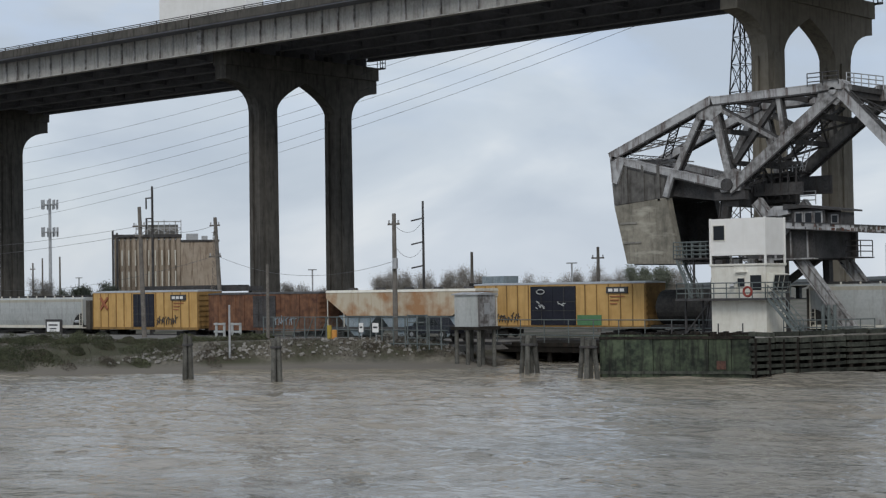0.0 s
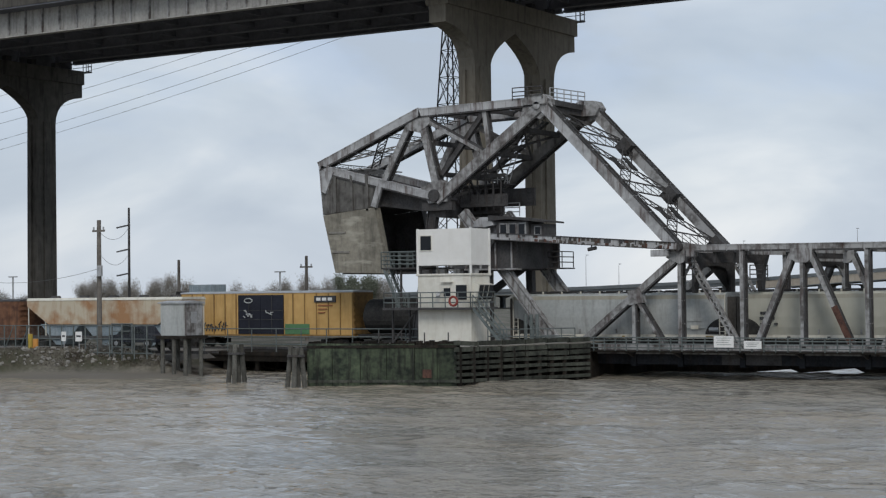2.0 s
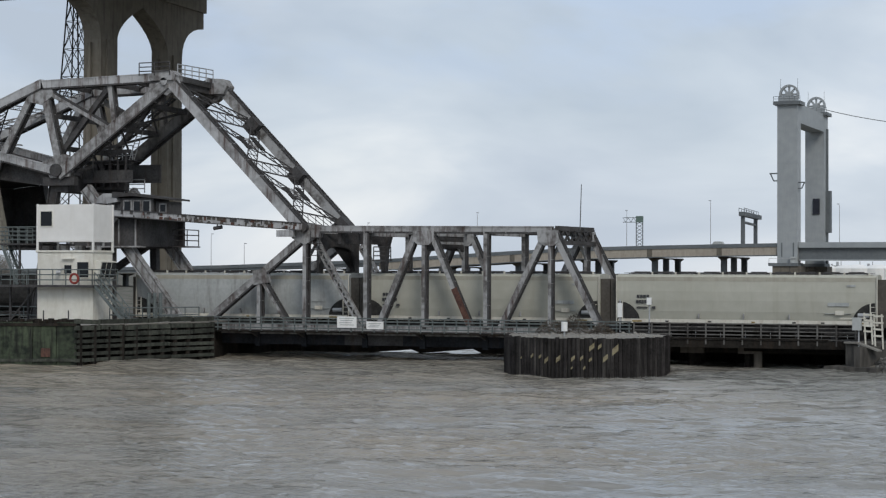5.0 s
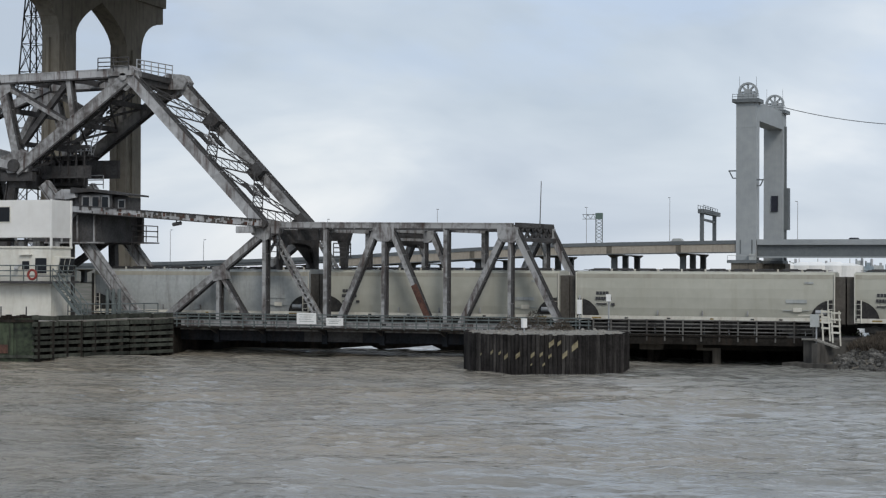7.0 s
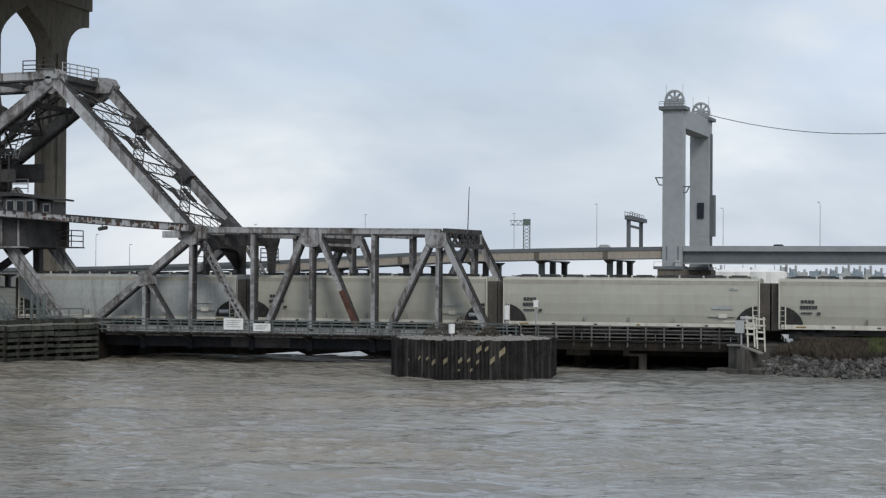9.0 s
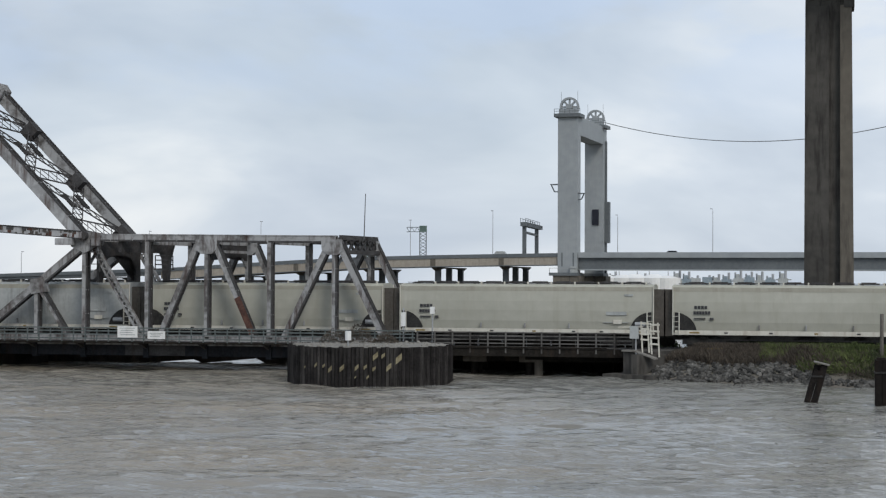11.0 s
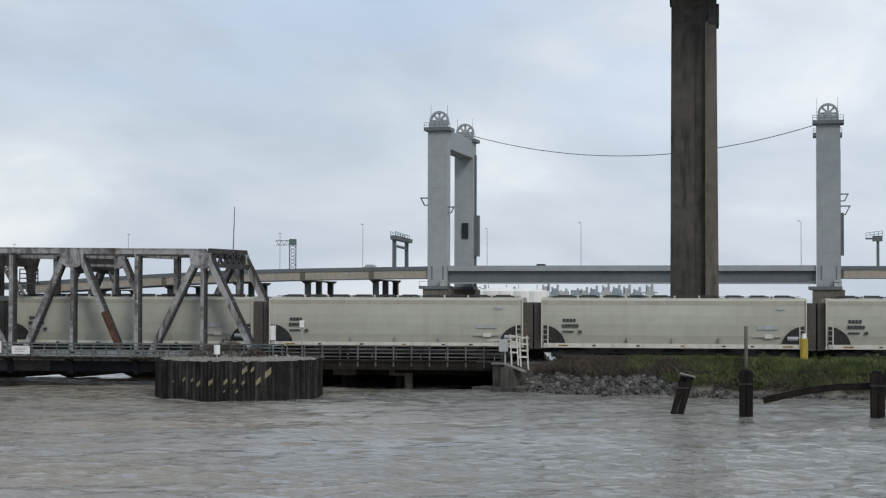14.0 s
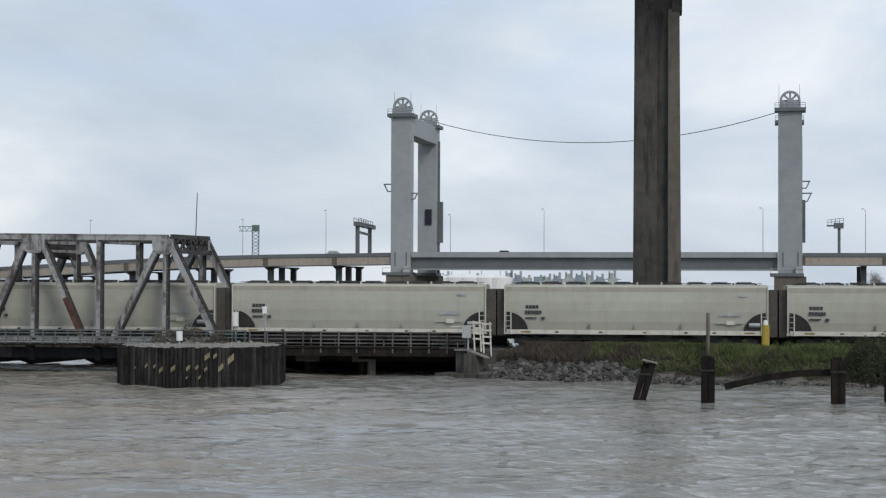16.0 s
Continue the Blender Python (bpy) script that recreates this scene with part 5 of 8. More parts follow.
part("pane", boxes((-66.75, -66.3, 121.4, 121.43, 11.25, 11.8)), M_GLASS, wdw)
hood = thing("vent_hood", "pale dented sheet-metal hood beside the machinery cabin", "hood")
part("cowl", prism(bmesh.new(), [(-72.2, 12.0), (-72.1, 12.4), (-71.6, 12.72), (-70.9, 12.72), (-70.4, 12.35), (-70.35, 12.05), (-71.3, 11.9)], 120.9, 122.0), M_STEEL_PALE, hood)
part("stem", rod(bmesh.new(), (-71.3, 121.45, 10.82), (-71.3, 121.45, 12.0), 0.25, n=10), M_STEEL, hood)


def railing(name, pts, h, parent, rails=3, gap=1.6, r=0.045, material=None):
    """Posts and rails along a line of points."""
    bm = bmesh.new()
    for a, b in zip(pts[:-1], pts[1:]):
        a, b = Vector(a), Vector(b)
        n = max(1, round((b - a).length / gap))
        for i in range(n + 1):
            p = a.lerp(b, i / n)
            rod(bm, p, p + Vector((0, 0, h)), r, n=5)
        for k in range(rails):
            z = Vector((0, 0, h * (k + 1) / rails))
            rod(bm, a + z, b + z, r, n=5)
    return part(name, bm, material or M_RAIL_GREEN, parent)


railing("tower_railing", [(-67.6, FAR - 1.9, 8.6), (-66.3, FAR - 1.9, 8.6), (-66.3, FAR + 0.1, 8.6)], 1.3, tower, material=M_STEEL_DARK)
part("landing", boxes((-68.0, -66.2, FAR - 2.0, FAR + 0.2, 8.48, 8.58), (-67.6, -67.5, FAR - 1.9, FAR - 1.8, 7.4, 8.5)), M_STEEL_DARK, tower)
railing("head_railing", [(-67.9, NEAR - 1.0, 21.9), (-65.2, NEAR - 1.0, 21.9)], 1.0, bascule, material=M_STEEL_DARK)
railing("head_railing", [(-65.3, NEAR + 0.5, 21.85), (-64.6, FAR - 0.8, 21.85)], 1.05, bascule, material=M_GALV, gap=1.0)
railing("cabin_railing", [(-72.9, FAR - 0.5, 13.0), (-71.0, FAR - 0.5, 13.0)], 1.1, tower, material=M_GALV)
railing("catwalk_railing", [(-72.9, 124.5, 15.6), (-71.0, 124.5, 15.6)], 1.2, bascule, gap=0.8, material=M_GALV)

# stairs, ladder and dark girders among the tower framing
def stair(name, p, q, wide, parent, material):
    bm = bmesh.new()
    p, q = Vector(p), Vector(q)
    n = int((q - p).length / 0.3)
    for k in (-0.5, 0.5):
        o = Vector((0, wide * k, 0))
        beam(bm, p + o, q + o, 0.06, 0.18)
        beam(bm, p + o + Vector((0, 0, 0.9)), q + o + Vector((0, 0, 0.9)), 0.05, 0.05)
        for i in range(0, n + 1, 3):
            c = p.lerp(q, i / n) + o
            beam(bm, c, c + Vector((0, 0, 0.9)), 0.05, 0.05)
    for i in range(n + 1):
        c = p.lerp(q, i / n)
        box(bm, c.x - 0.12, c.x + 0.12, c.y - wide / 2, c.y + wide / 2, c.z - 0.02, c.z + 0.02)
    return part(name, bm, material, parent)


stair("stair", (-72.6, 124.5, 16.6), (-69.4, 124.5, 18.7), 0.7, bascule, M_STEEL_DARK)
stair("stair", (-69.4, 124.5, 19.0), (-67.3, 124.5, 20.5), 0.7, bascule, M_STEEL_DARK)
bm = bmesh.new()
for k in (-0.22, 0.22):
    beam(bm, (-70.8 + k, 124.0, 15.6), (-70.0 + k, 124.0, 17.9), 0.06, 0.06)
for i in range(8):
    c = Vector((-70.8, 124.0, 15.6)).lerp(Vector((-70.0, 124.0, 17.9)), (i + 0.5) / 8)
    beam(bm, c - Vector((0.22, 0, 0)), c + Vector((0.22, 0, 0)), 0.04, 0.04)
part("ladder", bm, M_STEEL, bascule)
part("catwalk", boxes((-75.6, -70.6, 124.1, 125.3, 15.5, 15.6)), M_STEEL_DARK, bascule)
for z in (13.3, 14.0, 14.7, 15.4):
    part("girder_flange", boxes((-76.0, -71.7 + (z - 13.3) * 0.2, 124.4, 124.7, z - 0.12, z + 0.12)), M_STEEL_DARK, tower)
for k in range(7):
    x = -75.8 + 0.68 * k
    part("girder_post", beam(bmesh.new(), (x, 124.55, 13.2), (x + 0.05, 124.55, 15.5), 0.16, 0.16), M_STEEL_DARK, tower)
part("girder_web", boxes((-76.0, -72.0, 125.4, 125.6, 13.1, 15.3)), M_STEEL_DARK, tower)
# clutter about the hinge: ladder cage and small railed stand
bm = bmesh.new()
for k in range(5):
    box(bm, -53.3, -52.5, NEAR - 0.65, NEAR - 0.35, 7.3 + 0.45 * k, 7.36 + 0.45 * k)
for x in (-53.3, -52.55):
    rod(bm, (x, NEAR - 0.6, 7.2), (x, NEAR - 0.6, 9.6), 0.04, n=5)
part("hinge_ladder", bm, M_STEEL_DARK, bascule)
part("stand", boxes((-48.7, -47.5, NEAR + 0.4, NEAR + 1.6, 7.35, 7.43)), M_STEEL_DARK, bascule)
railing("stand_railing", [(-48.6, NEAR + 0.5, 7.43), (-47.6, NEAR + 0.5, 7.43), (-47.6, NEAR + 1.5, 7.43)], 1.0, bascule, gap=0.8, material=M_STEEL_DARK)

# bridge floor
floor = thing("bridge_floor", "dark steel girders and timber deck of the lift leaf", "bridge deck")
# girders, stringers and floor beams share one near-black steel
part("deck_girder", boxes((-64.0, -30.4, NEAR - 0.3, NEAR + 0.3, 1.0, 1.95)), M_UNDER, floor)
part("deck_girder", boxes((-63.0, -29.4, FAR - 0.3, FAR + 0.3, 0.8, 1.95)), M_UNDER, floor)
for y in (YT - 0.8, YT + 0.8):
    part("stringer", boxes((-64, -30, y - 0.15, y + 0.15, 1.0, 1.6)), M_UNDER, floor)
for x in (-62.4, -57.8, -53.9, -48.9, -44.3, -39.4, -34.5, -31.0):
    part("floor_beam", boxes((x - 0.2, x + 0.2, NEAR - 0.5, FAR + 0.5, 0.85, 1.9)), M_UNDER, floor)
    part("bracket", prism(bmesh.new(), [(119.2, 1.95), (120.6, 1.95), (120.6, 1.5)], x - 0.08, x + 0.08, "x"), M_STEEL_DARK, floor)
    part("stiffener", boxes((x - 0.13, x + 0.13, NEAR - 0.42, NEAR - 0.3, 0.98, 1.93)), M_STEEL, floor)
part("girder_flange", boxes((-64.0, -30.4, NEAR - 0.45, NEAR - 0.3, 1.78, 1.94)), M_STEEL, floor)
part("web_plate", boxes((-50.6, -45.9, NEAR - 0.34, NEAR - 0.3, 1.02, 1.78)), M_STEEL_DARK, floor)
part("walkway", boxes((-66.0, -14.5, 119.1, 120.6, 1.95, 2.05)), M_TIMBER_DK, floor)
walk_rail = thing("walkway_railing", "dull grey-green pipe railing along the bridge walkway", "railing")
for i in range(42):
    x = -66 + i * 0.92
    part("post", boxes((x - 0.04, x + 0.04, 119.1, 119.18, 1.95, 3.12)), M_RAIL_GREEN, walk_rail)
for z in (2.3, 2.6, 2.85, 3.08):
    part("rail", boxes((-66, -28.1, 119.06, 119.12, z - 0.045, z + 0.045)), M_RAIL_GREEN, walk_rail)
for x0, x1, z0, z1 in ((-50.5, -48.95, 2.38, 3.22), (-48.15, -46.8, 2.3, 2.87)):
    sg = thing("notice_board", "white notice board hung on the walkway railing", "sign", "notice boards")
    part("panel", boxes((x0, x1, 118.96, 119.02, z0, z1)), M_SIGN, sg)
    k = 4 if z1 - z0 > 0.7 else 3
    for i in range(k):
        z = z1 - 0.14 - (z1 - z0 - 0.2) * i / k
        part("text_bar", boxes((x0 + 0.18 + 0.08 * (i % 2), x1 - 0.18 - 0.1 * (i % 3), 118.945, 118.965, z - 0.03, z + 0.02)), M_HOPPER_GREY, sg)

# ---- operator's house ----
house = thing("bridge_house", "white two-storey bridge operator house with a balcony", "control house")
HX0, HX1, HY0, HY1 = -71.9, -67.15, 112.0, 114.8
part("ground_wall", boxes((HX0, HX1, HY0, HY1, 2.6, 5.35)), M_CREAM, house)
part("middle_wall", boxes((HX0, HX1, HY0, HY1, 5.5, 7.95)), M_CREAM, house)
part("balcony_slab", boxes((HX0 - 2.7, HX1 + 0.5, HY0 - 0.9, HY1 + 0.4, 5.33, 5.5)), M_STEEL_DARK, house)
part("roof_slab", boxes((HX0 - 0.1, HX1 + 0.1, HY0 - 0.1, HY1 + 0.1, 7.95, 8.08)), M_CREAM, house)
part("upper_screen", boxes((HX0, HX1, HY0, HY0 + 0.12, 8.72, 11.5), (HX1 - 0.12, HX1, HY0 + 0.12, HY1, 8.72, 11.5), (HX0, HX0 + 0.12, HY0 + 0.12, HY1, 8.72, 11.5), (HX0 + 0.12, HX1 - 0.12, HY1 - 0.12, HY1, 8.72, 11.5)), M_WHITE, house)
part("upper_floor", boxes((HX0 + 0.1, HX1 - 0.1, HY0 + 0.1, HY1 - 0.1, 8.74, 8.86)), M_CREAM, house)
part("upper_roof", boxes((HX0 + 0.1, HX1 - 0.1, HY0 + 0.1, HY1 - 0.1, 11.3, 11.42)), M_WHITE, house)
for x, y in ((HX0, HY0), (HX1, HY0), (HX0, HY1), (HX1, HY1)):
    part("corner_post", boxes((x - 0.07, x + 0.07, y - 0.07, y + 0.07, 7.9, 11.54)), M_WHITE, house)
part("trim_band", boxes((HX0 - 0.06, HX1 + 0.06, HY0 - 0.05, HY0, 8.72, 8.95), (HX1, HX1 + 0.05, HY0 - 0.05, HY1, 8.72, 8.95)), M_WHITE, house)
for x0, x1, z0, z1, y in ((HX0 + 0.3, HX0 + 1.25, 9.9, 10.98, HY0), (HX0 + 2.35, HX0 + 2.95, 6.35, 6.98, HY0), (HX0 + 3.45, HX0 + 4.4, 6.08, 7.2, HY0)):
    wd = part("window", boxes((x0 - 0.07, x1 + 0.07, y - 0.05, y - 0.004, z0 - 0.07, z1 + 0.07)), M_CREAM, house)
    part("pane", boxes((x0, x1, y - 0.065, y - 0.052, z0, z1)), M_GLASS, wd)
bay = part("bay_window", prism(bmesh.new(), [(HX1, 5.95), (HX1 + 0.3, 6.0), (HX1 + 0.55, 7.25), (HX1, 7.35)], HY0 + 0.3, HY1 - 0.3), M_CREAM, house)
for i in range(3):
    y = HY0 + 0.42 + 0.72 * i
    part("pane", beam(bmesh.new(), (HX1 + 0.335, y + 0.28, 6.08), (HX1 + 0.565, y + 0.28, 7.18), 0.58, 0.03, (1, 0, 0)), M_GLASS, bay)
railing("balcony_railing", [(HX0 - 2.6, HY1, 5.5), (HX0 - 2.6, HY0 - 0.85, 5.5), (HX1 + 0.45, HY0 - 0.85, 5.5), (HX1 + 0.45, HY1, 5.5)], 1.15, house, gap=1.2, material=M_RAIL_GREEN)
part("upper_landing", boxes((HX0 - 3.8, HX0, HY0 + 0.6, HY1 + 2.5, 8.5, 8.62)), M_STEEL_DARK, house)
railing("landing_railing", [(HX0 - 3.8, HY1 + 2.4, 8.6), (HX0 - 3.8, HY0 + 0.6, 8.6), (HX0 + 0.4, HY0 + 0.6, 8.6)], 1.25, house, rails=4, gap=0.9)
part("landing_post", beam(bmesh.new(), (HX0 - 2.2, HY0 + 1.0, 5.5), (HX0 - 2.2, HY0 + 1.0, 8.5), 0.14, 0.14), M_STEEL_DARK, house)
part("landing_post", beam(bmesh.new(), (HX0 - 2.6, HY0 + 0.4, 2.7), (HX0 - 2.6, HY0 + 0.4, 5.4), 0.14, 0.14), M_STEEL_DARK, house)
part("landing_post", beam(bmesh.new(), (HX0 - 2.6, HY1, 2.7), (HX0 - 2.6, HY1, 5.4), 0.14, 0.14), M_STEEL_DARK, house)
part("landing_post", beam(bmesh.new(), (HX0 - 2.6, HY0 + 0.4, 2.8), (HX0 - 0.4, HY0 + 0.4, 5.3), 0.1, 0.1), M_STEEL_DARK, house)


def stair(name, a, b, w, parent, n=12, rail=True):
    bm = bmesh.new()
    a, b = Vector(a), Vector(b)
    d = b - a
    sw = Vector((-d.y, d.x, 0)).normalized() * w if Vector((d.x, d.y, 0)).length > 0.01 else Vector((w, 0, 0))
    for o in (Vector((0, 0, 0)), sw):
        beam(bm, a + o, b + o, 0.08, 0.22)
        if rail:
            for k in (0.5, 1.0):
                rod(bm, a + o + Vector((0, 0, k)), b + o + Vector((0, 0, k)), 0.035, n=5)
            for i in range(5):
                p = a.lerp(b, i / 4) + o
                rod(bm, p, p + Vector((0, 0, 1.0)), 0.035, n=5)
    for i in range(n):
        p = a.lerp(b, (i + 0.5) / n)
        beam(bm, p, p + sw, 0.24, 0.05)
    return part(name, bm, M_RAIL_GREEN, parent)


stair("stair", (HX1 + 0.5, HY0 - 0.6, 5.45), (HX1 + 2.9, HY0 - 0.6, 2.85), 0.9, house)
stair("stair", (HX0 - 2.2, HY0 + 1.6, 5.5), (HX0 - 3.6, HY0 + 1.6, 8.5), 0.9, house)
bm = bmesh.new()
k = 20
ring = [(HX0 + 3.75 + 0.34 * math.cos(2 * math.pi * i / k), 5.98 + 0.34 * math.sin(2 * math.pi * i / k)) for i in range(k)]
for i in range(k):
    p, q = ring[i], ring[(i + 1) % k]
    rod(bm, (p[0], HY0 - 0.95, p[1]), (q[0], HY0 - 0.95, q[1]), 0.09, n=6)
tagged(part("life_ring", bm, M_RED), "red life ring hung on the balcony railing", "life ring")
part("lamp_bracket", rod(rod(bmesh.new(), (HX0 + 2.0, HY0 - 0.3, 6.5), (HX0 + 2.3, HY0 - 0.05, 6.75), 0.05), (HX0 + 1.9, HY0 - 0.45, 6.4), (HX0 + 2.15, HY0 - 0.3, 6.45), 0.16, n=10), M_GALV, house)
part("window_hood", boxes((HX0 + 2.2, HX0 + 3.2, HY0 - 0.25, HY0, 7.42, 7.5)), M_CREAM, house)
for x in (HX0 + 1.2, HX0 + 2.6, HX0 + 3.9):
    part("roof_box", boxes((x, x + 0.6, HY0 + 1.0, HY0 + 1.6, 8.08, 8.45)), M_STEEL, house)

# ---- fender pier and walls ----
pier = thing("fender_pier", "green algae-stained timber fender pier below the bridge tower", "pier")
part("core", prism(bmesh.new(), [(-75.8, 104.0), (-74.4, 102.0), (-64.9, 106.0), (-60.9, 118.2), (-60.9, 129.5), (-79, 129.5), (-79, 119.5), (-76.2, 119.5)], -2.0, 2.62, "z"), M_TIMBER_DK, pier)
part("pier_deck", prism(bmesh.new(), [(-75.6, 104.2), (-74.4, 102.2), (-65.1, 106.1), (-61.2, 118.2), (-61.2, 129), (-78.6, 129), (-78.6, 119.8), (-75.9, 119.8)], 2.62, 2.72, "z"), M_CONC, pier)


def planking(a, b, z0, z1, n, name, material, proud=0.0):
    a, b = Vector((*a, 0)), Vector((*b, 0))
    d = (b - a).normalized()
    nrm = Vector((d.y, -d.x, 0))
    for i in range(n):
        p, q = a.lerp(b, i / n) + d * 0.02, a.lerp(b, (i + 1) / n) - d * 0.02
        k = random.uniform(0, 0.08) + proud
        zt = z1 + random.uniform(-0.1, 0.1)
        bm = bmesh.new()
        mid, h = (p + q) / 2 + nrm * k, (q - p).length / 2
        vs = [(-h, -0.12, z0), (h, -0.12, z0), (h, 0.12, z0), (-h, 0.12, z0), (-h, -0.12, zt), (h, -0.12, zt), (h, 0.12, zt), (-h, 0.12, zt)]
        v = [bm.verts.new((mid.x + d.x * u - nrm.x * w, mid.y + d.y * u - nrm.y * w, z)) for u, w, z in vs]
        for f in ((3, 2, 1, 0), (4, 5, 6, 7), (0, 1, 5, 4), (1, 2, 6, 5), (2, 3, 7, 6), (3, 0, 4, 7)):
            bm.faces.new([v[j] for j in f])
        part(name, bm, material, pier)


planking((-75.6, 103.9), (-74.5, 101.4), -0.6, 3.05, 8, "plank", M_GREEN)
a, b = Vector((-74.5, 101.4)), Vector((-64.5, 105.5))
stops = [0.0, 0.16, 0.35, 0.53, 0.72, 0.87, 1.0]
for p, q in zip(stops[:-1], stops[1:]):
    planking(tuple(a.lerp(b, p)), tuple(a.lerp(b, q)), -0.6, 2.95, 1, "panel", M_GREEN)
for z, m in ((0.32, M_FENDER), (2.8, M_TIMBER_DK)):
    part("waler", beam(bmesh.new(), (-74.6, 101.22, z), (-64.4, 105.37, z), 0.2, 0.2), m, pier)
top_r = random.Random(12)
for i in range(46):
    # broken timber ends, chocks and lumps along the top edge
    c = a.lerp(b, (i + top_r.random()) / 46)
    h, w = top_r.uniform(0.08, 0.34), top_r.uniform(0.1, 0.4)
    part("timber_end", boxes((c.x - w / 2, c.x + w / 2, c.y - 0.1, c.y + 0.3, 2.7, 2.92 + h)), M_TIMBER_DK, pier)
part("rust_streaked_plate", beam(bmesh.new(), (-66.7, 104.4, 0.85), (-66.1, 104.64, 0.85), 0.08, 0.6), M_RUST, pier)
for i in range(7):
    z = 0.28 + i * 0.45
    # each line of walers is broken into lengths, some bitten away
    n = 3 if i < 4 else 6
    for j in range(n):
        p, q = Vector((-64.5, 105.2, z)).lerp(Vector((-60.2, 117.8, z)), j / n + 0.004), Vector((-64.5, 105.2, z)).lerp(Vector((-60.2, 117.8, z)), (j + 1) / n - 0.004)
        k = top_r.uniform(-0.06, 0.06)
        part("waler", beam(bmesh.new(), p + Vector((0, 0, k)), q + Vector((0, 0, top_r.uniform(-0.06, 0.06))), 0.34, 0.24 if i < 4 else 0.32), M_FENDER, pier)
for i in range(11):
    x, y = -64.3 + 4.1 * i / 10, 105.5 + 12.2 * i / 10
    part("timber_post", rod(bmesh.new(), (x - 0.05, y + 0.1, -1), (x - 0.05, y + 0.1, 2.55 + random.uniform(-0.1, 0.2)), 0.2, n=8), M_TIMBER_DK, pier)
railing("pier_railing", [(-66.6, 113.5, 2.72), (-64.0, 113.8, 2.72), (-61.5, 118, 2.72)], 1.1, pier, rails=2, gap=1.1)
for i, (x, y) in enumerate(((-70.8, 104.9), (-69.2, 105.5), (-67.6, 106.1), (-66.0, 106.8))):
    part("chain_post", rod(bmesh.new(), (x, y, 2.7), (x, y, 3.75), 0.05, n=6), M_STEEL_DARK, pier)
for x in (-64.7, -64.2, -63.7):
    part("cabinet_post", rod(bmesh.new(), (x, 116.0, 2.7), (x, 116.0, 4.9), 0.14, n=8), M_RAIL_GREEN, pier)


def dolphin(x, y, top, n, lean=0.25, material=None):
    ob = thing("dolphin", "cluster of weathered timber mooring piles standing in the water", "mooring piles", "mooring pile clusters")
    for i in range(n):
        a = 2 * math.pi * i / n + 0.4
        r = 0.62 if n > 3 else 0.3
        part("timber_post", rod(bmesh.new(), (x + r * (1 + lean) * math.cos(a), y + r * (1 + lean) * math.sin(a), -1.5), (x + r * 0.6 * math.cos(a), y + r * 0.6 * math.sin(a), top + random.uniform(-0.2, 0.1)), 0.19, 0.17, n=10), material or M_TIMBER, ob)
    part("binding", rod(bmesh.new(), (x, y, top - 0.75), (x, y, top - 0.6), r * 0.72 + 0.2, n=14), M_STEEL_DARK, ob)
    return ob


dolphin(-81.0, 101.1, 2.95, 4, 0.25)
dolphin(-74.3, 99.5, 2.9, 4, 0.25)
dolphin(-100.85, 84.8, 3.3, 3, 0.1)
dolphin(-91.55, 85.2, 3.2, 3, 0.1)

# ---- round pile cell at the free end of the leaf ----
cell = thing("pile_cell", "round fender cell of dark timber piles with worn striped marking", "fender cell")
CX, CY, CR = -29.05, 110.4, 5.3
part("cell_fill", rod(bmesh.new(), (CX, CY, -1.5), (CX, CY, 2.3), CR - 0.15, n=48), M_ROCK, cell)
pile_bm = rod(bmesh.new(), (0, 0, -1.5), (0, 0, 2.42), 0.15, 0.145, n=7)
first = part("timber_post", pile_bm, M_CELL, cell)
first.location = (CX + CR, CY, 0)
for i in range(1, 124):
    a = 2 * math.pi * i / 124
    o = first.copy()
    scene.collection.objects.link(o)
    o.location = (CX + CR * math.cos(a), CY + CR * math.sin(a), random.uniform(-0.05, 0.05))
srr = random.Random(4)
for row in range(3):
    for k in range(9):
        a = radians(241 + 7.6 * k - row * 5.0)
        if srr.random() < (0.45 if k < 6 else 0.12) or row == 2 and srr.random() < 0.6:
            continue
        a += srr.uniform(-0.04, 0.04)
        size = (0.35 + 0.65 * k / 8) * srr.uniform(0.5, 1.1) * (0.6 if row == 2 else 1.0)
        c = Vector((CX + (CR + 0.15) * math.cos(a), CY + (CR + 0.15) * math.sin(a), 1.95 - 0.66 * row - 0.3 * srr.random()))
        t = Vector((-math.sin(a), math.cos(a), 0))
        v = Vector((0, 0, 1))
        nrm = Vector((math.cos(a), math.sin(a), 0)) * 0.025
        bm = bmesh.new()
        q = [c + t * sx * 0.2 * size + v * (sz * 0.2 + sx * 0.16) * size for sx, sz in ((-1, -1), (1, -1), (1, 1), (-1, 1))]
        va, vb = [bm.verts.new(p - nrm) for p in q], [bm.verts.new(p + nrm) for p in q]
        bm.faces.new(va[::-1])
        bm.faces.new(vb)
        for i in range(4):
            bm.faces.new((va[i], va[(i + 1) % 4], vb[(i + 1) % 4], vb[i]))
        part("stripe", bm, M_STRIPE, cell)
part("rim", rod(bmesh.new(), (CX, CY, 2.3), (CX, CY, 2.42), CR - 0.12, n=48), M_CONC, cell)
rr = random.Random(5)
bm = bmesh.new()
for i in range(130):
    a, r = rr.uniform(0, 6.28), CR * math.sqrt(rr.uniform(0.05, 0.9))
    s = rr.uniform(0.08, 0.22)
    bmesh.ops.create_icosphere(bm, subdivisions=1, radius=s, matrix=pose(CX + r * math.cos(a), CY + r * math.sin(a), 2.4, rr.uniform(0, 90), rr.uniform(0, 90), 0) @ Matrix.Diagonal((1, 0.8, 0.6, 1)))
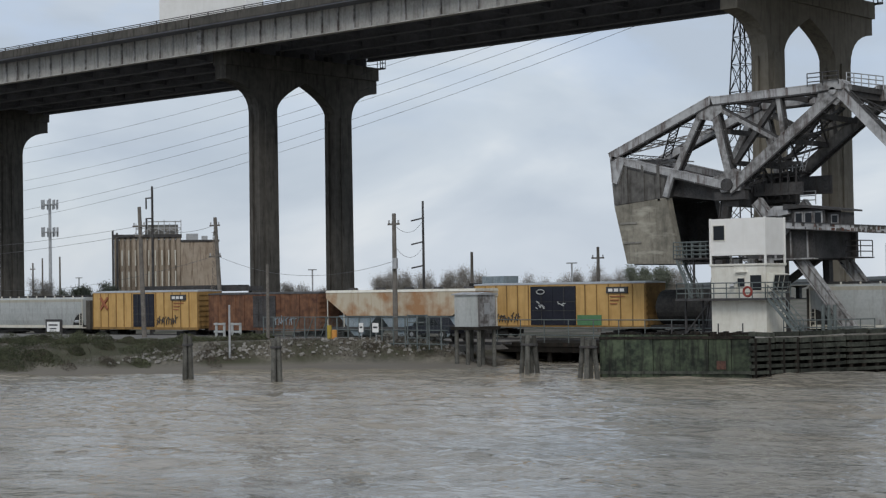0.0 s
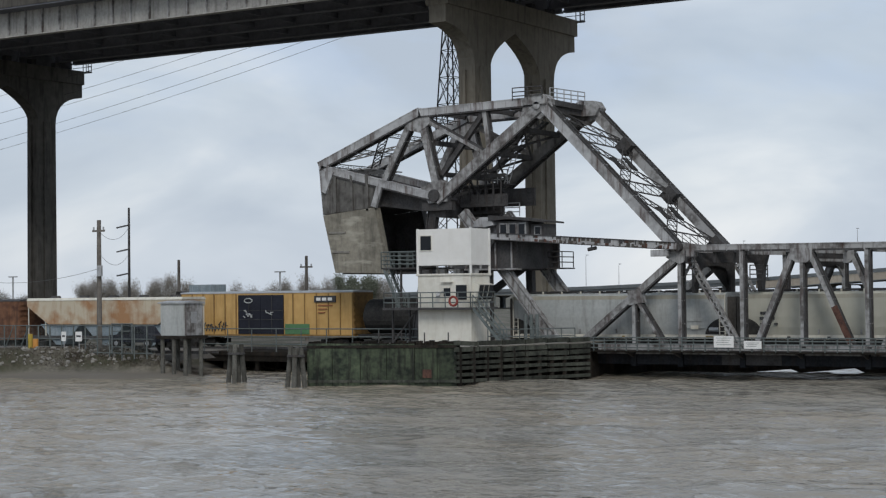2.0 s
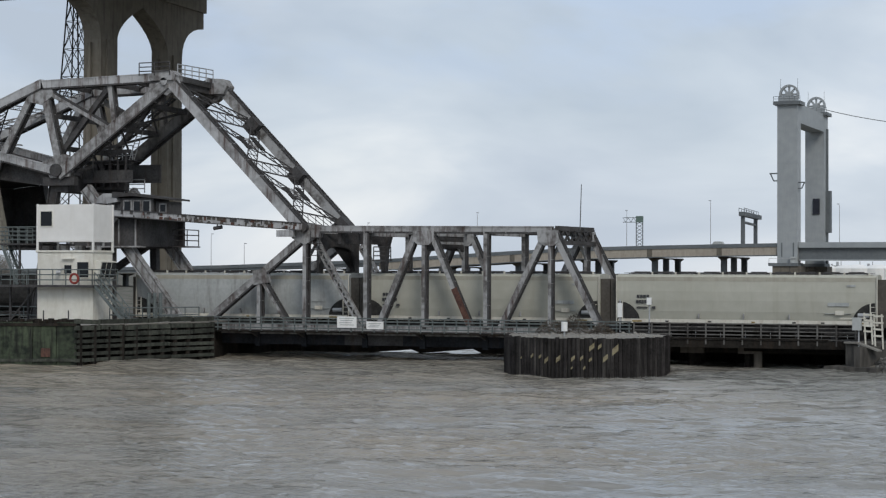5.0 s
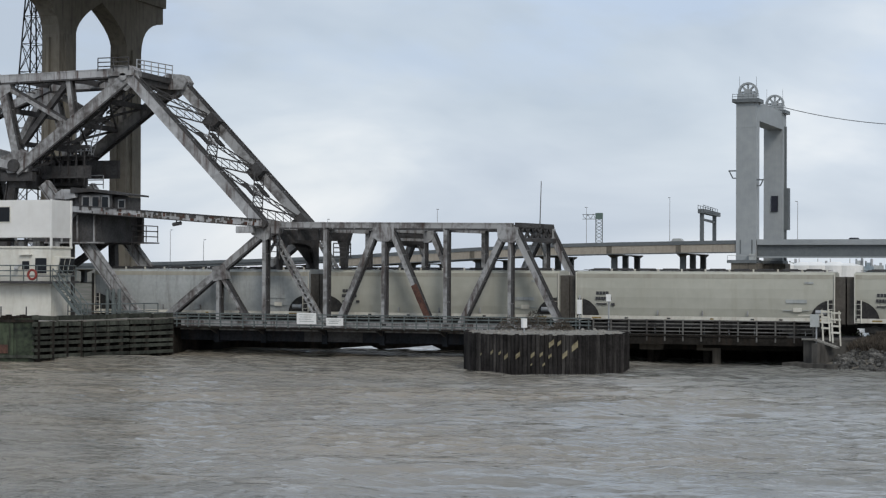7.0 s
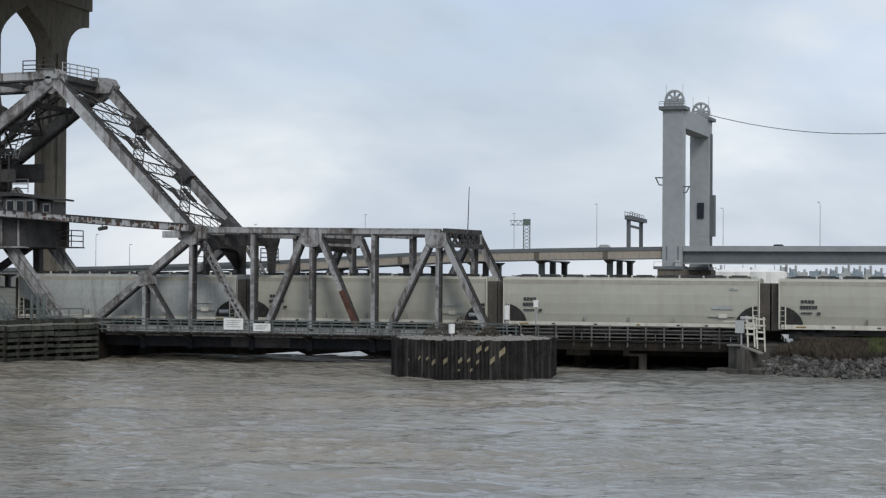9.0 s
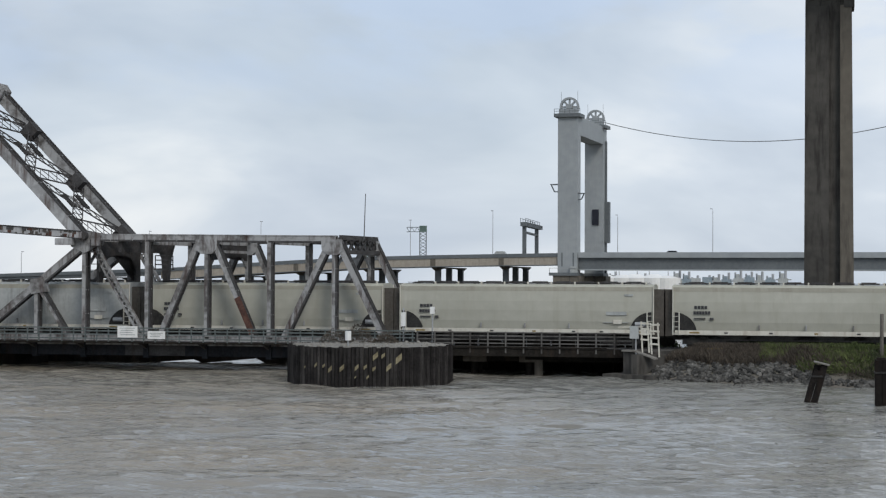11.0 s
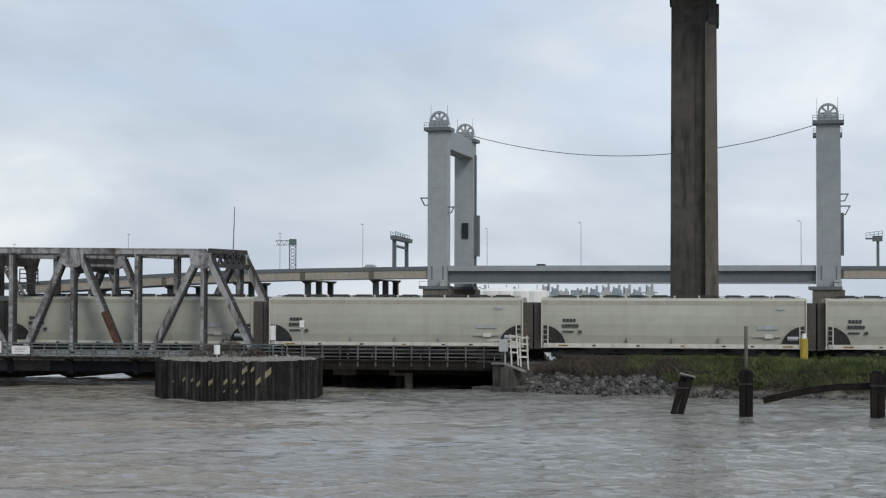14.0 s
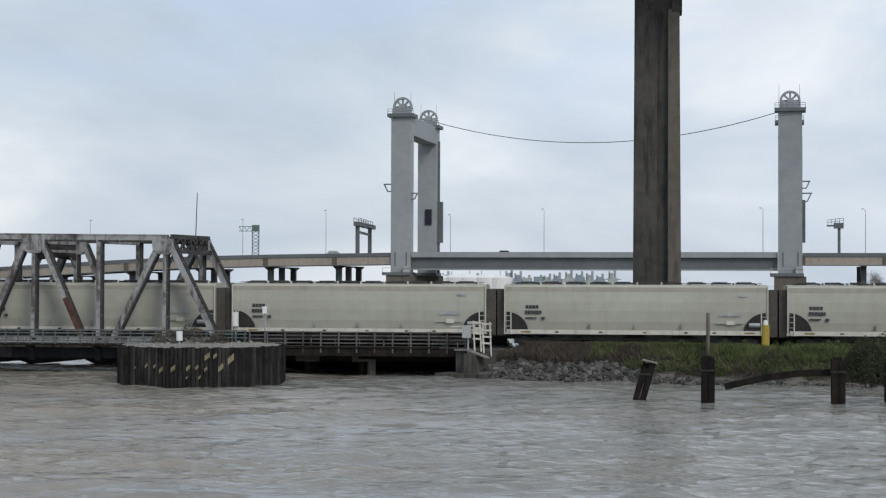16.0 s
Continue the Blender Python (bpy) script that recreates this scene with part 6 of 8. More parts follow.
tagged(part("rubble", bm, M_CONC, cell), kind="stuff")
mk = thing("marker_light", "small white marker post on the pile cell", "marker")
part("post", rod(bmesh.new(), (-30.0, 108.3, 2.3), (-30.0, 108.3, 2.75), 0.06), M_GALV, mk)
part("lamp", rod(bmesh.new(), (-30.0, 108.3, 2.75), (-30.0, 108.3, 3.35), 0.2, n=12), M_SIGN, mk)

# ---- right trestle and abutment ----
tres = thing("trestle", "low timber and concrete railway trestle on short piers", "trestle")
part("girder", boxes((-30.2, -11.5, 121.0, 121.5, 0.95, 1.75), (-30.2, -11.5, 126.4, 127, 0.95, 1.75)), M_TIMBER_DK, tres)
part("deck", boxes((-30.2, -11.5, 119.3, 128.4, 1.55, 1.68)), M_TIMBER_DK, tres)
for x, w in ((-28.2, 0.8), (-24.1, 0.82), (-20.15, 0.72)):
    part("pier_cap", boxes((x - w, x + w, 120.5, 127.5, 0.92, 1.42)), M_CONC_PIER, tres)
    for y in (121.0, 123, 125, 126.8):
        part("timber_post", rod(bmesh.new(), (x - 0.1, y, -2), (x - 0.1, y, 0.95), 0.24, n=10), M_TIMBER_DK, tres)
part("timber_post", rod(bmesh.new(), (-19.5, 120.7, -2), (-19.5, 120.7, 1.5), 0.3, n=10), M_CONC_PIER, tres)
part("end_girder", boxes((-20.4, -12.6, 120.3, 120.6, 1.12, 1.6)), M_TIMBER_DK, tres)
for i in range(7):
    part("timber_post", rod(bmesh.new(), (-26.4 + 1.9 * i, 127.6, -2), (-26.2 + 1.9 * i, 127.6, 1.4), 0.2, n=8), M_TIMBER_DK, tres)
for z in (2.02, 2.28, 2.54, 2.8, 3.04):
    part("guard_rail", boxes((-28.0, -12.6, 119.24, 119.3, z - 0.04, z + 0.04)), M_STEEL_GRIME, tres)
part("fascia_beam", boxes((-30.0, -12.6, 119.2, 119.5, 1.38, 1.9)), M_TIMBER_DK, tres)
for i in range(13):
    x = -28 + i * 1.27
    part("guard_post", boxes((x, x + 0.1, 119.16, 119.24, 1.6, 3.1)), M_STEEL_GRIME, tres)
abut = thing("abutment", "weathered concrete abutment at the end of the trestle", "abutment")
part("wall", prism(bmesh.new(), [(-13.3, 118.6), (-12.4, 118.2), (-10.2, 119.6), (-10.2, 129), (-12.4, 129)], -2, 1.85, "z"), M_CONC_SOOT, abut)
part("coping", prism(bmesh.new(), [(-13.4, 118.4), (-12.5, 118.0), (-12.2, 118.6), (-13.1, 119.1)], 1.85, 1.97, "z"), M_CONC, abut)
part("sloped_coping", beam(bmesh.new(), (-12.45, 117.9, 1.93), (-10.9, 117.3, 1.42), 0.5, 0.1), M_CONC, abut)
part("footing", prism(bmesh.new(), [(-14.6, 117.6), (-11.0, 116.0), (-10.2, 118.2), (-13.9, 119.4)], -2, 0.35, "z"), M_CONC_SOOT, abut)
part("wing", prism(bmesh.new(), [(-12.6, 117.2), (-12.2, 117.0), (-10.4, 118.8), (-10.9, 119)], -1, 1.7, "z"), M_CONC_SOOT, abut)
gate = thing("white_barrier", "white slatted barrier frames at the end of the trestle walkway", "barrier")
for x0, x1, z0, z1 in ((-12.0, -11.55, 2.2, 3.92), (-11.36, -10.86, 1.9, 3.84)):
    for x in (x0, x1):
        part("post", beam(bmesh.new(), (x + 0.06, 118.2, z0 - 0.4), (x - 0.05, 118.2, z1), 0.09, 0.1), M_HOPPER_TRIM, gate)
    for k in range(4):
        z = z0 + 0.5 + (z1 - z0 - 0.62) * k / 3
        part("rail", beam(bmesh.new(), (x0 - 0.08, 118.13, z), (x1 + 0.08, 118.13, z - 0.03), 0.04, 0.12), M_HOPPER_TRIM, gate)
part("top_rail", beam(bmesh.new(), (-13.6, 118.1, 3.52), (-11.9, 118.1, 3.56), 0.06, 0.07), M_HOPPER_TRIM, gate)

# ---- left trestle between bank and pier ----
lt = thing("trestle", "dark railway trestle with pipe railing beside the bank", "trestle")
part("deck", boxes((-99, -74.6, 119.0, 128.4, 1.35, 1.68)), M_TIMBER_DK, lt)
part("beam", boxes((-99, -76, 119.1, 119.6, 0.85, 1.4)), M_TIMBER_DK, lt)
for x in (-97, -93.5, -90, -86, -82, -78):
    for y in (119.6, 122.5, 125.4, 128):
        part("timber_post", rod(bmesh.new(), (x, y, -2), (x, y, 1.4), 0.22, n=8), M_TIMBER_DK, lt)
railing("pipe_railing", [(-99, 119.05, 1.68), (-75, 119.05, 1.68)], 2.0, lt, rails=3, gap=2.6, r=0.05)
# dark sheet added behind the posts to deepen the shade under the deck
part("back_wall", boxes((-99, -76, 128.6, 129.0, -2, 1.6)), M_TIMBER_DK, lt)

far_fender = thing("far_fender", "dark timber boards added on the far side of the bridge", "fender")
edge = ((-62.0, -1.0), (-53.5, -0.5), (-52.6, 0.0), (-48.9, 0.3), (-48.2, 0.06), (-47.6, 0.06), (-43.7, 0.44), (-42.9, 0.1), (-40.8, 0.06), (-28.5, 0.04))
for (x0, z0), (x1, z1) in zip(edge[:-1], edge[1:]):
    # skirt boards added to block light under the leaf, cut in low arches above bright water
    n = max(1, round((x1 - x0) / 0.95))
    for i in range(n):
        a, b = i / n, (i + 1) / n
        xa, xb = x0 + (x1 - x0) * a, x0 + (x1 - x0) * b - 0.02
        part("skirt_board", prism(bmesh.new(), [(xa, z0 + (z1 - z0) * a), (xb, z0 + (z1 - z0) * b), (xb, 1.5), (xa, 1.5)], 130.5, 130.75), M_TIMBER_DK, far_fender)
# the same added sheet, for the darkness below the right trestle
part("back_wall", boxes((-31, -12, 128.6, 129.0, -2, 1.5)), M_TIMBER_DK, tres)
for i in range(30):
    x = -66 + i * 1.85
    part("far_guard", boxes((x, x + 1.82, 128.0, 128.08, 1.7, 2.9)), M_TIMBER_DK, far_fender)


# ---- vertical lift road bridge in the distance ----
LIFT_TURN = pose(0, 0, 0, 0, 0, -4.2)


def lift_tower(u0, u1, label):
    tw = thing("lift_tower", label, "bridge tower", "towers of the lift bridge")
    tw.matrix_basis = LIFT_TURN
    for d0, d1 in ((440.0, 444.0), (474.0, 479.0)):
        leg = part("leg", prism(bmesh.new(), [(u0, 9.0), (u1, 9.0), (u1, 49.5), (u0, 49.5)], d0, d1), M_LIFT, tw)
        for z in (17.5, 26.0, 34.5, 43.0):
            part("joint_band", boxes((u0 - 0.04, u1 + 0.04, d0 - 0.04, d1 + 0.04, z, z + 0.12)), M_LIFT, leg)
        part("head_slab", boxes((u0 - 0.9, u1 + 0.9, d0 - 0.9, d1 + 0.9, 49.5, 50.4)), M_LIFT_DK, tw)
        part("footing", boxes((u0 - 1.0, u1 + 1.0, d0 - 1, d1 + 1, 0.0, 8.2)), M_CONC_PIER, tw)
        part("ledge", boxes((u0 - 2.0, u1 + 0.4, d0 - 1.4, d1 + 1, 8.2, 9.0)), M_LIFT_DK, tw)
        c, zc, dd = (u0 + u1) / 2, 52.3, d0 + 2.2
        wh = part("sheave", wheel(c, dd, zc, 2.3), M_LIFT, tw, "spoked sheave wheel")
        part("bearing_block", boxes((c - 2.6, c + 2.6, dd - 1.0, dd - 0.7, 50.4, 51.8), (c - 0.8, c + 0.8, dd - 1.1, dd + 1.1, 50.4, 53.0)), M_LIFT, tw)
        railing("head_railing", [(u0 - 0.8, d0 - 0.8, 50.4), (u1 + 0.8, d0 - 0.8, 50.4)], 1.2, tw, rails=2, gap=1.5, r=0.06, material=M_LIFT_DK)
        for x in (u0 + 0.2, u1 - 0.6):
            part("aerial", rod(bmesh.new(), (x, d0 + 3, 50.4), (x, d0 + 3, 56.5), 0.07, 0.04, n=5), M_LIFT_DK, tw)
    part("cross_beam", boxes((u0 + 0.9, u1 - 0.02, 444, 474, 45.0, 49.9)), M_LIFT, tw)
    part("counterweight", boxes((u0 + 0.8, u1 - 1.9, 446, 452, 37.0, 44.8)), M_LIFT_DK, tw)
    # dark filler added in the slit for the shaded inner face of the leg
    part("inner_leg_shade", boxes((u0 + 0.3, u0 + 1.1, 461, 462.2, 9, 45)), M_LIFT_DK, tw)
    part("guide_rail", boxes((u1, u1 + 0.5, 476.5, 477.5, 9, 46)), M_LIFT_DK, tw)
    cage = part("service_cage", boxes((u1, u1 + 1.3, 476, 478.2, 17.5, 29.0)), M_LIFT_DK, tw)
    part("panel_box", boxes((u1 - 3.0, u1 - 1.2, 473.6, 474.0, 22.5, 26.8)), M_NAVY, tw)
    # outrigger frames: on the outer side of each tower, and a smaller one inside
    for x, s, z, k in ((u0, -1, 32.0, 1.0), (u1, 1, 29.6, 0.8)) if u0 < -50 else ((u1, 1, 32.0, 0.9), (u1, 1, 29.0, 1.1)):
        bm = bmesh.new()
        beam(bm, (x, 441, z), (x + s * 2.2 * k, 441, z), 0.35, 0.32)
        beam(bm, (x + s * 2.0 * k, 441, z), (x + s * 1.1 * k, 441, z - 1.9 * k), 0.3, 0.28)
        beam(bm, (x + s * 1.1 * k, 441, z - 1.9 * k), (x, 441, z - 1.9 * k), 0.3, 0.28)
        part("outrigger_frame", bm, M_LIFT_DK, tw)
    part("base_railing", boxes((u0 - 1.9, u0 - 1.8, 438.7, 438.8, 9.0, 10.2), (u0 - 1.9, u1 + 0.3, 438.7, 438.8, 10.1, 10.2)), M_GALV, tw)
    part("base_cabinet", boxes((u1 - 1.6, u1 + 0.2, 438.9, 439.9, 9.0, 10.6)), M_HOPPER_GREY, tw)
    for x in (u0 + 1.0, u1 - 1.2):
        part("access_slot", boxes((x, x + 0.35, 439.95, 440.02, 10.6, 14.2)), M_LIFT_DK, tw)
    return tw


def wheel(u, d, z, r):
    bm = bmesh.new()
    n = 28
    for i in range(n):
        a, b = 2 * math.pi * i / n, 2 * math.pi * (i + 1) / n
        beam(bm, (u + r * math.cos(a), d, z + r * math.sin(a)), (u + r * math.cos(b), d, z + r * math.sin(b)), 0.9, 0.55, (math.cos((a + b) / 2), 0, math.sin((a + b) / 2)))
    for i in range(8):
        a = 2 * math.pi * i / 8
        beam(bm, (u, d, z), (u + r * math.cos(a), d, z + r * math.sin(a)), 0.5, 0.4, (0, 1, 0))
    rod(bm, (u, d - 0.6, z), (u, d + 0.6, z), 0.7, n=14)
    return bm


lift_tower(-99.7, -94.5, "grey steel lift tower with spoked sheave wheels on top")
lift_tower(-0.5, 5.4, "grey steel lift tower with spoked sheave wheel and brackets")
span = thing("lift_span", "grey plate-girder lift span of the road bridge", "bridge span")
span.matrix_basis = LIFT_TURN
part("web_girder", boxes((-94.4, -0.6, 441.6, 442.4, 9.9, 13.0), (-94.4, -0.6, 471.6, 472.4, 9.9, 13.0)), M_LIFT_DK, span)
part("edge_beam", boxes((-94.4, -0.6, 440.6, 441.6, 12.9, 14.3), (-94.4, -0.6, 472.4, 473.4, 12.9, 14.3)), M_LIFT, span)
part("bottom_flange", boxes((-94.4, -0.6, 441.2, 442.8, 9.6, 9.95)), M_LIFT, span)
part("roadway", boxes((-94.4, -0.6, 442.4, 471.6, 12.6, 13.0)), M_ROAD, span)
for i in range(12):
    u = -90 + 8 * i
    if u < -2:
        part("cross_girder", boxes((u, u + 0.5, 442.4, 471.6, 10.2, 12.6)), M_LIFT_DK, span)

approach = thing("approach_viaduct", "beige concrete approach viaduct on three-column bents", "road viaduct")
approach.matrix_basis = LIFT_TURN
PROFILE = ((-520, 4.8), (-400, 6.0), (-268, 8.1), (-215, 9.8), (-178, 11.95), (-157, 13.0), (-141, 13.45), (-120, 13.8), (-99.5, 14.1))


def road_z(u):
    return float(np.interp(u, *zip(*PROFILE))) if u < 0 else 14.1 - max(0.0, u - 60) * 0.03


def sloped(u0, u1, d0, d1, dz0, dz1):
    return prism(bmesh.new(), [(u0, road_z(u0) + dz0), (u1, road_z(u1) + dz0), (u1, road_z(u1) + dz1), (u0, road_z(u0) + dz1)], d0, d1)


def road_piece(u0, u1, ramp):
    """One bay of the far road; the raised bays have deep beige girders below the grey parapet."""
    part("parapet", sloped(u0, u1, 440.4, 441.2, -0.95, 0.0), M_LIFT_DK, approach)
    part("parapet", sloped(u0, u1, 472.0, 473.0, -1.0, 0.0), M_CONC_PIER, approach)
    part("road_slab", sloped(u0, u1, 441.2, 472.0, -1.35, -0.98), M_CONC_PIER, approach)
    if ramp:
        part("edge_girder", sloped(u0 + 0.05, u1 - 0.05, 440.6, 441.6, -3.0, -0.98), M_ROAD, approach)
        part("bottom_flange", sloped(u0, u1, 440.5, 442.0, -3.2, -3.0), M_LIFT_DK, approach)
        for d in (450, 462):
            part("girder", sloped(u0, u1, d, d + 1.5, -3.0, -1.35), M_CONC_PIER, approach)
        part("girder_joint", sloped(u0 - 0.7, u0 + 0.7, 440.52, 440.6, -2.95, -1.0), M_CONC_PIER, approach)
    else:
        part("edge_girder", sloped(u0, u1, 440.8, 441.6, -1.7, -0.98), M_LIFT_DK, approach)


def bent(u0, drop):
    """Three columns under a cross-head with haunched ends."""
    z = road_z(u0) - drop
    head = [(441.4, z), (471.6, z), (471.6, z - 0.25), (468.6, z - 0.9), (464.5, z - 0.35), (448.5, z - 0.35), (444.4, z - 0.9), (441.4, z - 0.25)]
    part("bent_cap", prism(bmesh.new(), head, u0 - 0.6, u0 + 0.6, "x"), M_CONC_PIER, approach)
    for d in (445.5, 456, 467.5):
        part("column", boxes((u0 - 0.7, u0 + 0.7, d - 0.7, d + 0.7, 0.5, z - 0.3)), M_LIFT_DK, approach)


cuts = [-530.5 + 26.5 * i for i in range(12)] + [-212.4, -192.6, -172.8, -153.2, -133.8, -115.0, -99.8]
for u0, u1 in zip(cuts[:-1], cuts[1:]):
    road_piece(u0, u1, u0 > -213)
    bent(u0 + (0.0 if u0 > -213 else 2.0), 3.2 if u0 > -213 else 1.7)
for i in range(10):
    u0 = 5.5 + 20 * i
    road_piece(u0, u0 + 20, True)
    bent(u0 + 15.0, 3.2)

cable = wire("span_cable", sagging((-58.5, 475.0, 50.6), (32.0, 441.0, 49.6), 6.6, 24), 0.11, M_WIRE)
tagged(cable, "dark cable hanging between the lift tower heads", "cable")


def on_road(heading):
    """Distance along the far road at which a line of sight of that heading meets its near side."""
    return 441.0 * math.tan(radians(heading - 4.2))


for hd, el in ((-18.37, 1.95), (-13.44, 2.03), (-10.71, 2.35), (-6.59, 2.22), (-3.49, 2.42), (3.65, 2.45), (-27.14, 1.21), (-26.06, 0.9), (6.9, 2.4), (-22.0, 1.6)):
    u = on_road(hd)
    zt = 6.6 + math.hypot(u, 441) * math.tan(radians(el))
    zb = 14.2 if -93 < u < 0 else road_z(u)
    lp = thing("street_lamp", "slim grey street lamp on the far road bridge", "street lamp", "lamps of the far road")
    lp.matrix_basis = LIFT_TURN
    part("pole", rod(bmesh.new(), (u, 441, zb - 0.1), (u, 441, zt - 0.4), 0.1, 0.07, n=6), M_GALV, lp)
    part("arm", rod(bmesh.new(), (u, 441, zt - 0.45), (u - 0.5, 442.6, zt), 0.06, n=5), M_GALV, lp)
    part("lantern", boxes((u - 0.9, u - 0.4, 442.4, 443.2, zt - 0.08, zt + 0.1)), M_GALV, lp)

gantry = thing("sign_gantry", "dark traffic gantry frame over the far road", "gantry")
gantry.matrix_basis = LIFT_TURN
near_u, far_u = -109.0, -112.9
for u, d in ((near_u, 441.4), (far_u, 471.5)):
    part("post", boxes((u - 0.4, u + 0.5, d - 0.5, d + 0.5, 12.6, 21.4)), M_LIFT_DK, gantry)
bm = bmesh.new()
beam(bm, (near_u + 0.1, 440.0, 21.7), (far_u + 0.6, 473.0, 21.7), 1.6, 1.1)
part("top_box", bm, M_LIFT_DK, gantry)
part("cross_bar", beam(bmesh.new(), (near_u, 441.4, 19.6), (far_u, 471.5, 19.6), 0.5, 0.6), M_LIFT_DK, gantry)
bm = bmesh.new()
for i in range(7):
    k = i / 6
    u, d = near_u + (far_u - near_u) * k, 440.2 + 32 * k
    for s in (-0.7, 0.7):
        rod(bm, (u + s, d, 22.2), (u + s, d, 23.3), 0.07, n=5)
for s in (-0.7, 0.7):
    rod(bm, (near_u + s, 440.2, 23.2), (far_u + s, 472.2, 23.2), 0.07, n=5)
part("top_railing", bm, M_LIFT_DK, gantry)
g2 = thing("sign_gantry", "lattice post with a green sign over the far road", "gantry")
g2.matrix_basis = LIFT_TURN
u = on_road(-12.88) - 1.2
bm = bmesh.new()
zb = road_z(u)
for k in range(8):
    z = zb + k * 0.95
    beam(bm, (u - 0.9, 441, z), (u + 0.9, 441, z + 0.95), 0.12, 0.12)
    beam(bm, (u + 0.9, 441, z), (u - 0.9, 441, z + 0.95), 0.12, 0.12)
for x in (u - 0.9, u + 0.9):
    beam(bm, (x, 441, zb), (x, 441, zb + 7.8), 0.2, 0.2)
part("lattice_post", bm, M_LIFT_DK, g2)
bm = boxes((u - 0.9, u + 1.1, 440.6, 440.9, zb + 6.2, zb + 7.9))
part("sign_panel", bm, mat("green_sign_face", (0.1, 0.15, 0.13), (0.15, 0.2, 0.18), 0.5), g2)
bm = bmesh.new()
for z in (zb + 6.3, zb + 7.5):
    beam(bm, (u - 4.6, 441, z), (u - 0.9, 441, z), 0.16, 0.16)
for k in range(5):
    beam(bm, (u - 4.6 + 0.74 * k, 441, zb + (6.3 if k % 2 else 7.5)), (u - 3.86 + 0.74 * k, 441, zb + (7.5 if k % 2 else 6.3)), 0.1, 0.1)
part("lattice_arm", bm, M_LIFT_DK, g2)
g3 = thing("signal_mast", "dark signal mast on the far road", "signal mast")
g3.matrix_basis = LIFT_TURN
u = on_road(6.07)
part("post", boxes((u - 0.35, u + 0.35, 441, 441.7, 13.9, 21.6)), M_LIFT_DK, g3)
part("signal_box", boxes((u - 1.3, u + 1.1, 440.6, 442, 20.2, 21.6)), M_LIFT_DK, g3)
part("side_platform", boxes((u - 3.0, u - 1.3, 440.8, 441.8, 20.7, 21.1)), M_LIFT_DK, g3)
railing("platform_railing", [(u - 2.9, 440.8, 21.1), (u + 1.1, 440.8, 21.6)], 1.2, g3, rails=2, gap=1.0, r=0.06, material=M_LIFT_DK)


def vehicle(u, length, tall, paint, label, category):
    v = thing("car" if tall < 2 else "truck", label, category, "vehicles on the far road")
    v.matrix_basis = LIFT_TURN
    z = 13.0 if u > -93 else road_z(u) - 0.95
    L = length / 2
    if tall < 2:
        o = [(u - L, z + 0.4), (u - L, z + 0.95), (u - L * 0.6, z + 1.05), (u - L * 0.35, z + tall), (u + L * 0.45, z + tall), (u + L * 0.75, z + 1.05), (u + L, z + 0.9), (u + L, z + 0.4)]
    else:
        o = [(u - L, z + 0.6), (u - L, z + tall), (u + L * 0.45, z + tall), (u + L * 0.5, z + tall * 0.8), (u + L * 0.85, z + tall * 0.75), (u + L, z + tall * 0.45), (u + L, z + 0.6)]
    part("body", prism(bmesh.new(), o, 444.0, 446.0), paint, v)
    for x in (u - L * 0.62, u + L * 0.62):
        part("wheel", rod(bmesh.new(), (x, 443.9, z + 0.38), (x, 444.2, z + 0.38), 0.4, n=12), M_BLACK, v)
    return v


vehicle(on_road(-4.9), 4.6, 1.75, M_NAVY, "dark car on the far lift span", "car")
vehicle(on_road(-10.6), 4.6, 1.75, M_HOPPER_GREY, "grey car on the far road", "car")

# low works behind the road
far_rng = random.Random(11)
for i in range(19):
    hd = -7.4 + i * 0.34 + far_rng.uniform(-0.06, 0.06)
    x, y = polar(hd, 760)
    if i < 8 and i % 3 != 2:
        tk = thing("storage_tank", "white storage tank of a far waterside works", "tank", "far tanks")
        tk.location = (x, y, 0)
        part("shell", rod(bmesh.new(), (0, 0, 0), (0, 0, 8.4), 6.5, n=24), M_WHITE, tk)
        part("cone_roof", rod(bmesh.new(), (0, 0, 8.4), (0, 0, 9.4 + far_rng.uniform(0, 0.8)), 6.5, 2.0, n=24), M_WHITE, tk)
        part("stair_tower", boxes((6.2, 6.5, -1, -0.4, 0, 11.4)), M_GALV, tk)
    else:
        st = thing("process_unit", "grey steel unit of a far waterside works", "plant unit", "far plant units")
        st.location = (x, y, 0)
        h = far_rng.uniform(9.6, 12.4)
        part("frame", boxes((-2.2, 2.0, -2, 2, 0, 7.6 + (i % 4) * 0.45), (-1.2, 0.2, -1.6, 1.6, 7.6, h * 0.86)), M_CRATE if i % 2 else M_HOPPER_GREY, st)
        part("column", rod(bmesh.new(), (0.9, 0, 0), (0.9, 0, h), 0.55, n=10), M_GALV, st)
        part("column", rod(bmesh.new(), (-1.5, 0, 0), (-1.5, 0, h * 0.92), 0.4, n=10), M_LIFT, st)
        part("pipe_rack", boxes((-3.2, 3.4, -0.3, 0.3, h * 0.62, h * 0.66)), M_GALV, st)

# ---- left hinterland ----
silo = thing("grain_silo", "stained concrete silo block with fluted wall and rooftop plant", "silo")
sx, sy = polar(-50.7, 300)
silo.matrix_basis = pose(sx, sy, 0, 0, 0, 50.7)
for i in range(12):
    part("silo_tube", rod(bmesh.new(), (-7.8 + i * 0.95, -0.2, 0.5), (-7.8 + i * 0.95, -0.2, 16.0), 0.42, n=10), M_SILO, silo)
part("core", boxes((-8.2, 3.0, 0, 9, 0.5, 15.6)), M_SILO, silo)
part("side_block", boxes((3.0, 9.4, -0.6, 10, 0.5, 15.2)), M_SILO, silo)
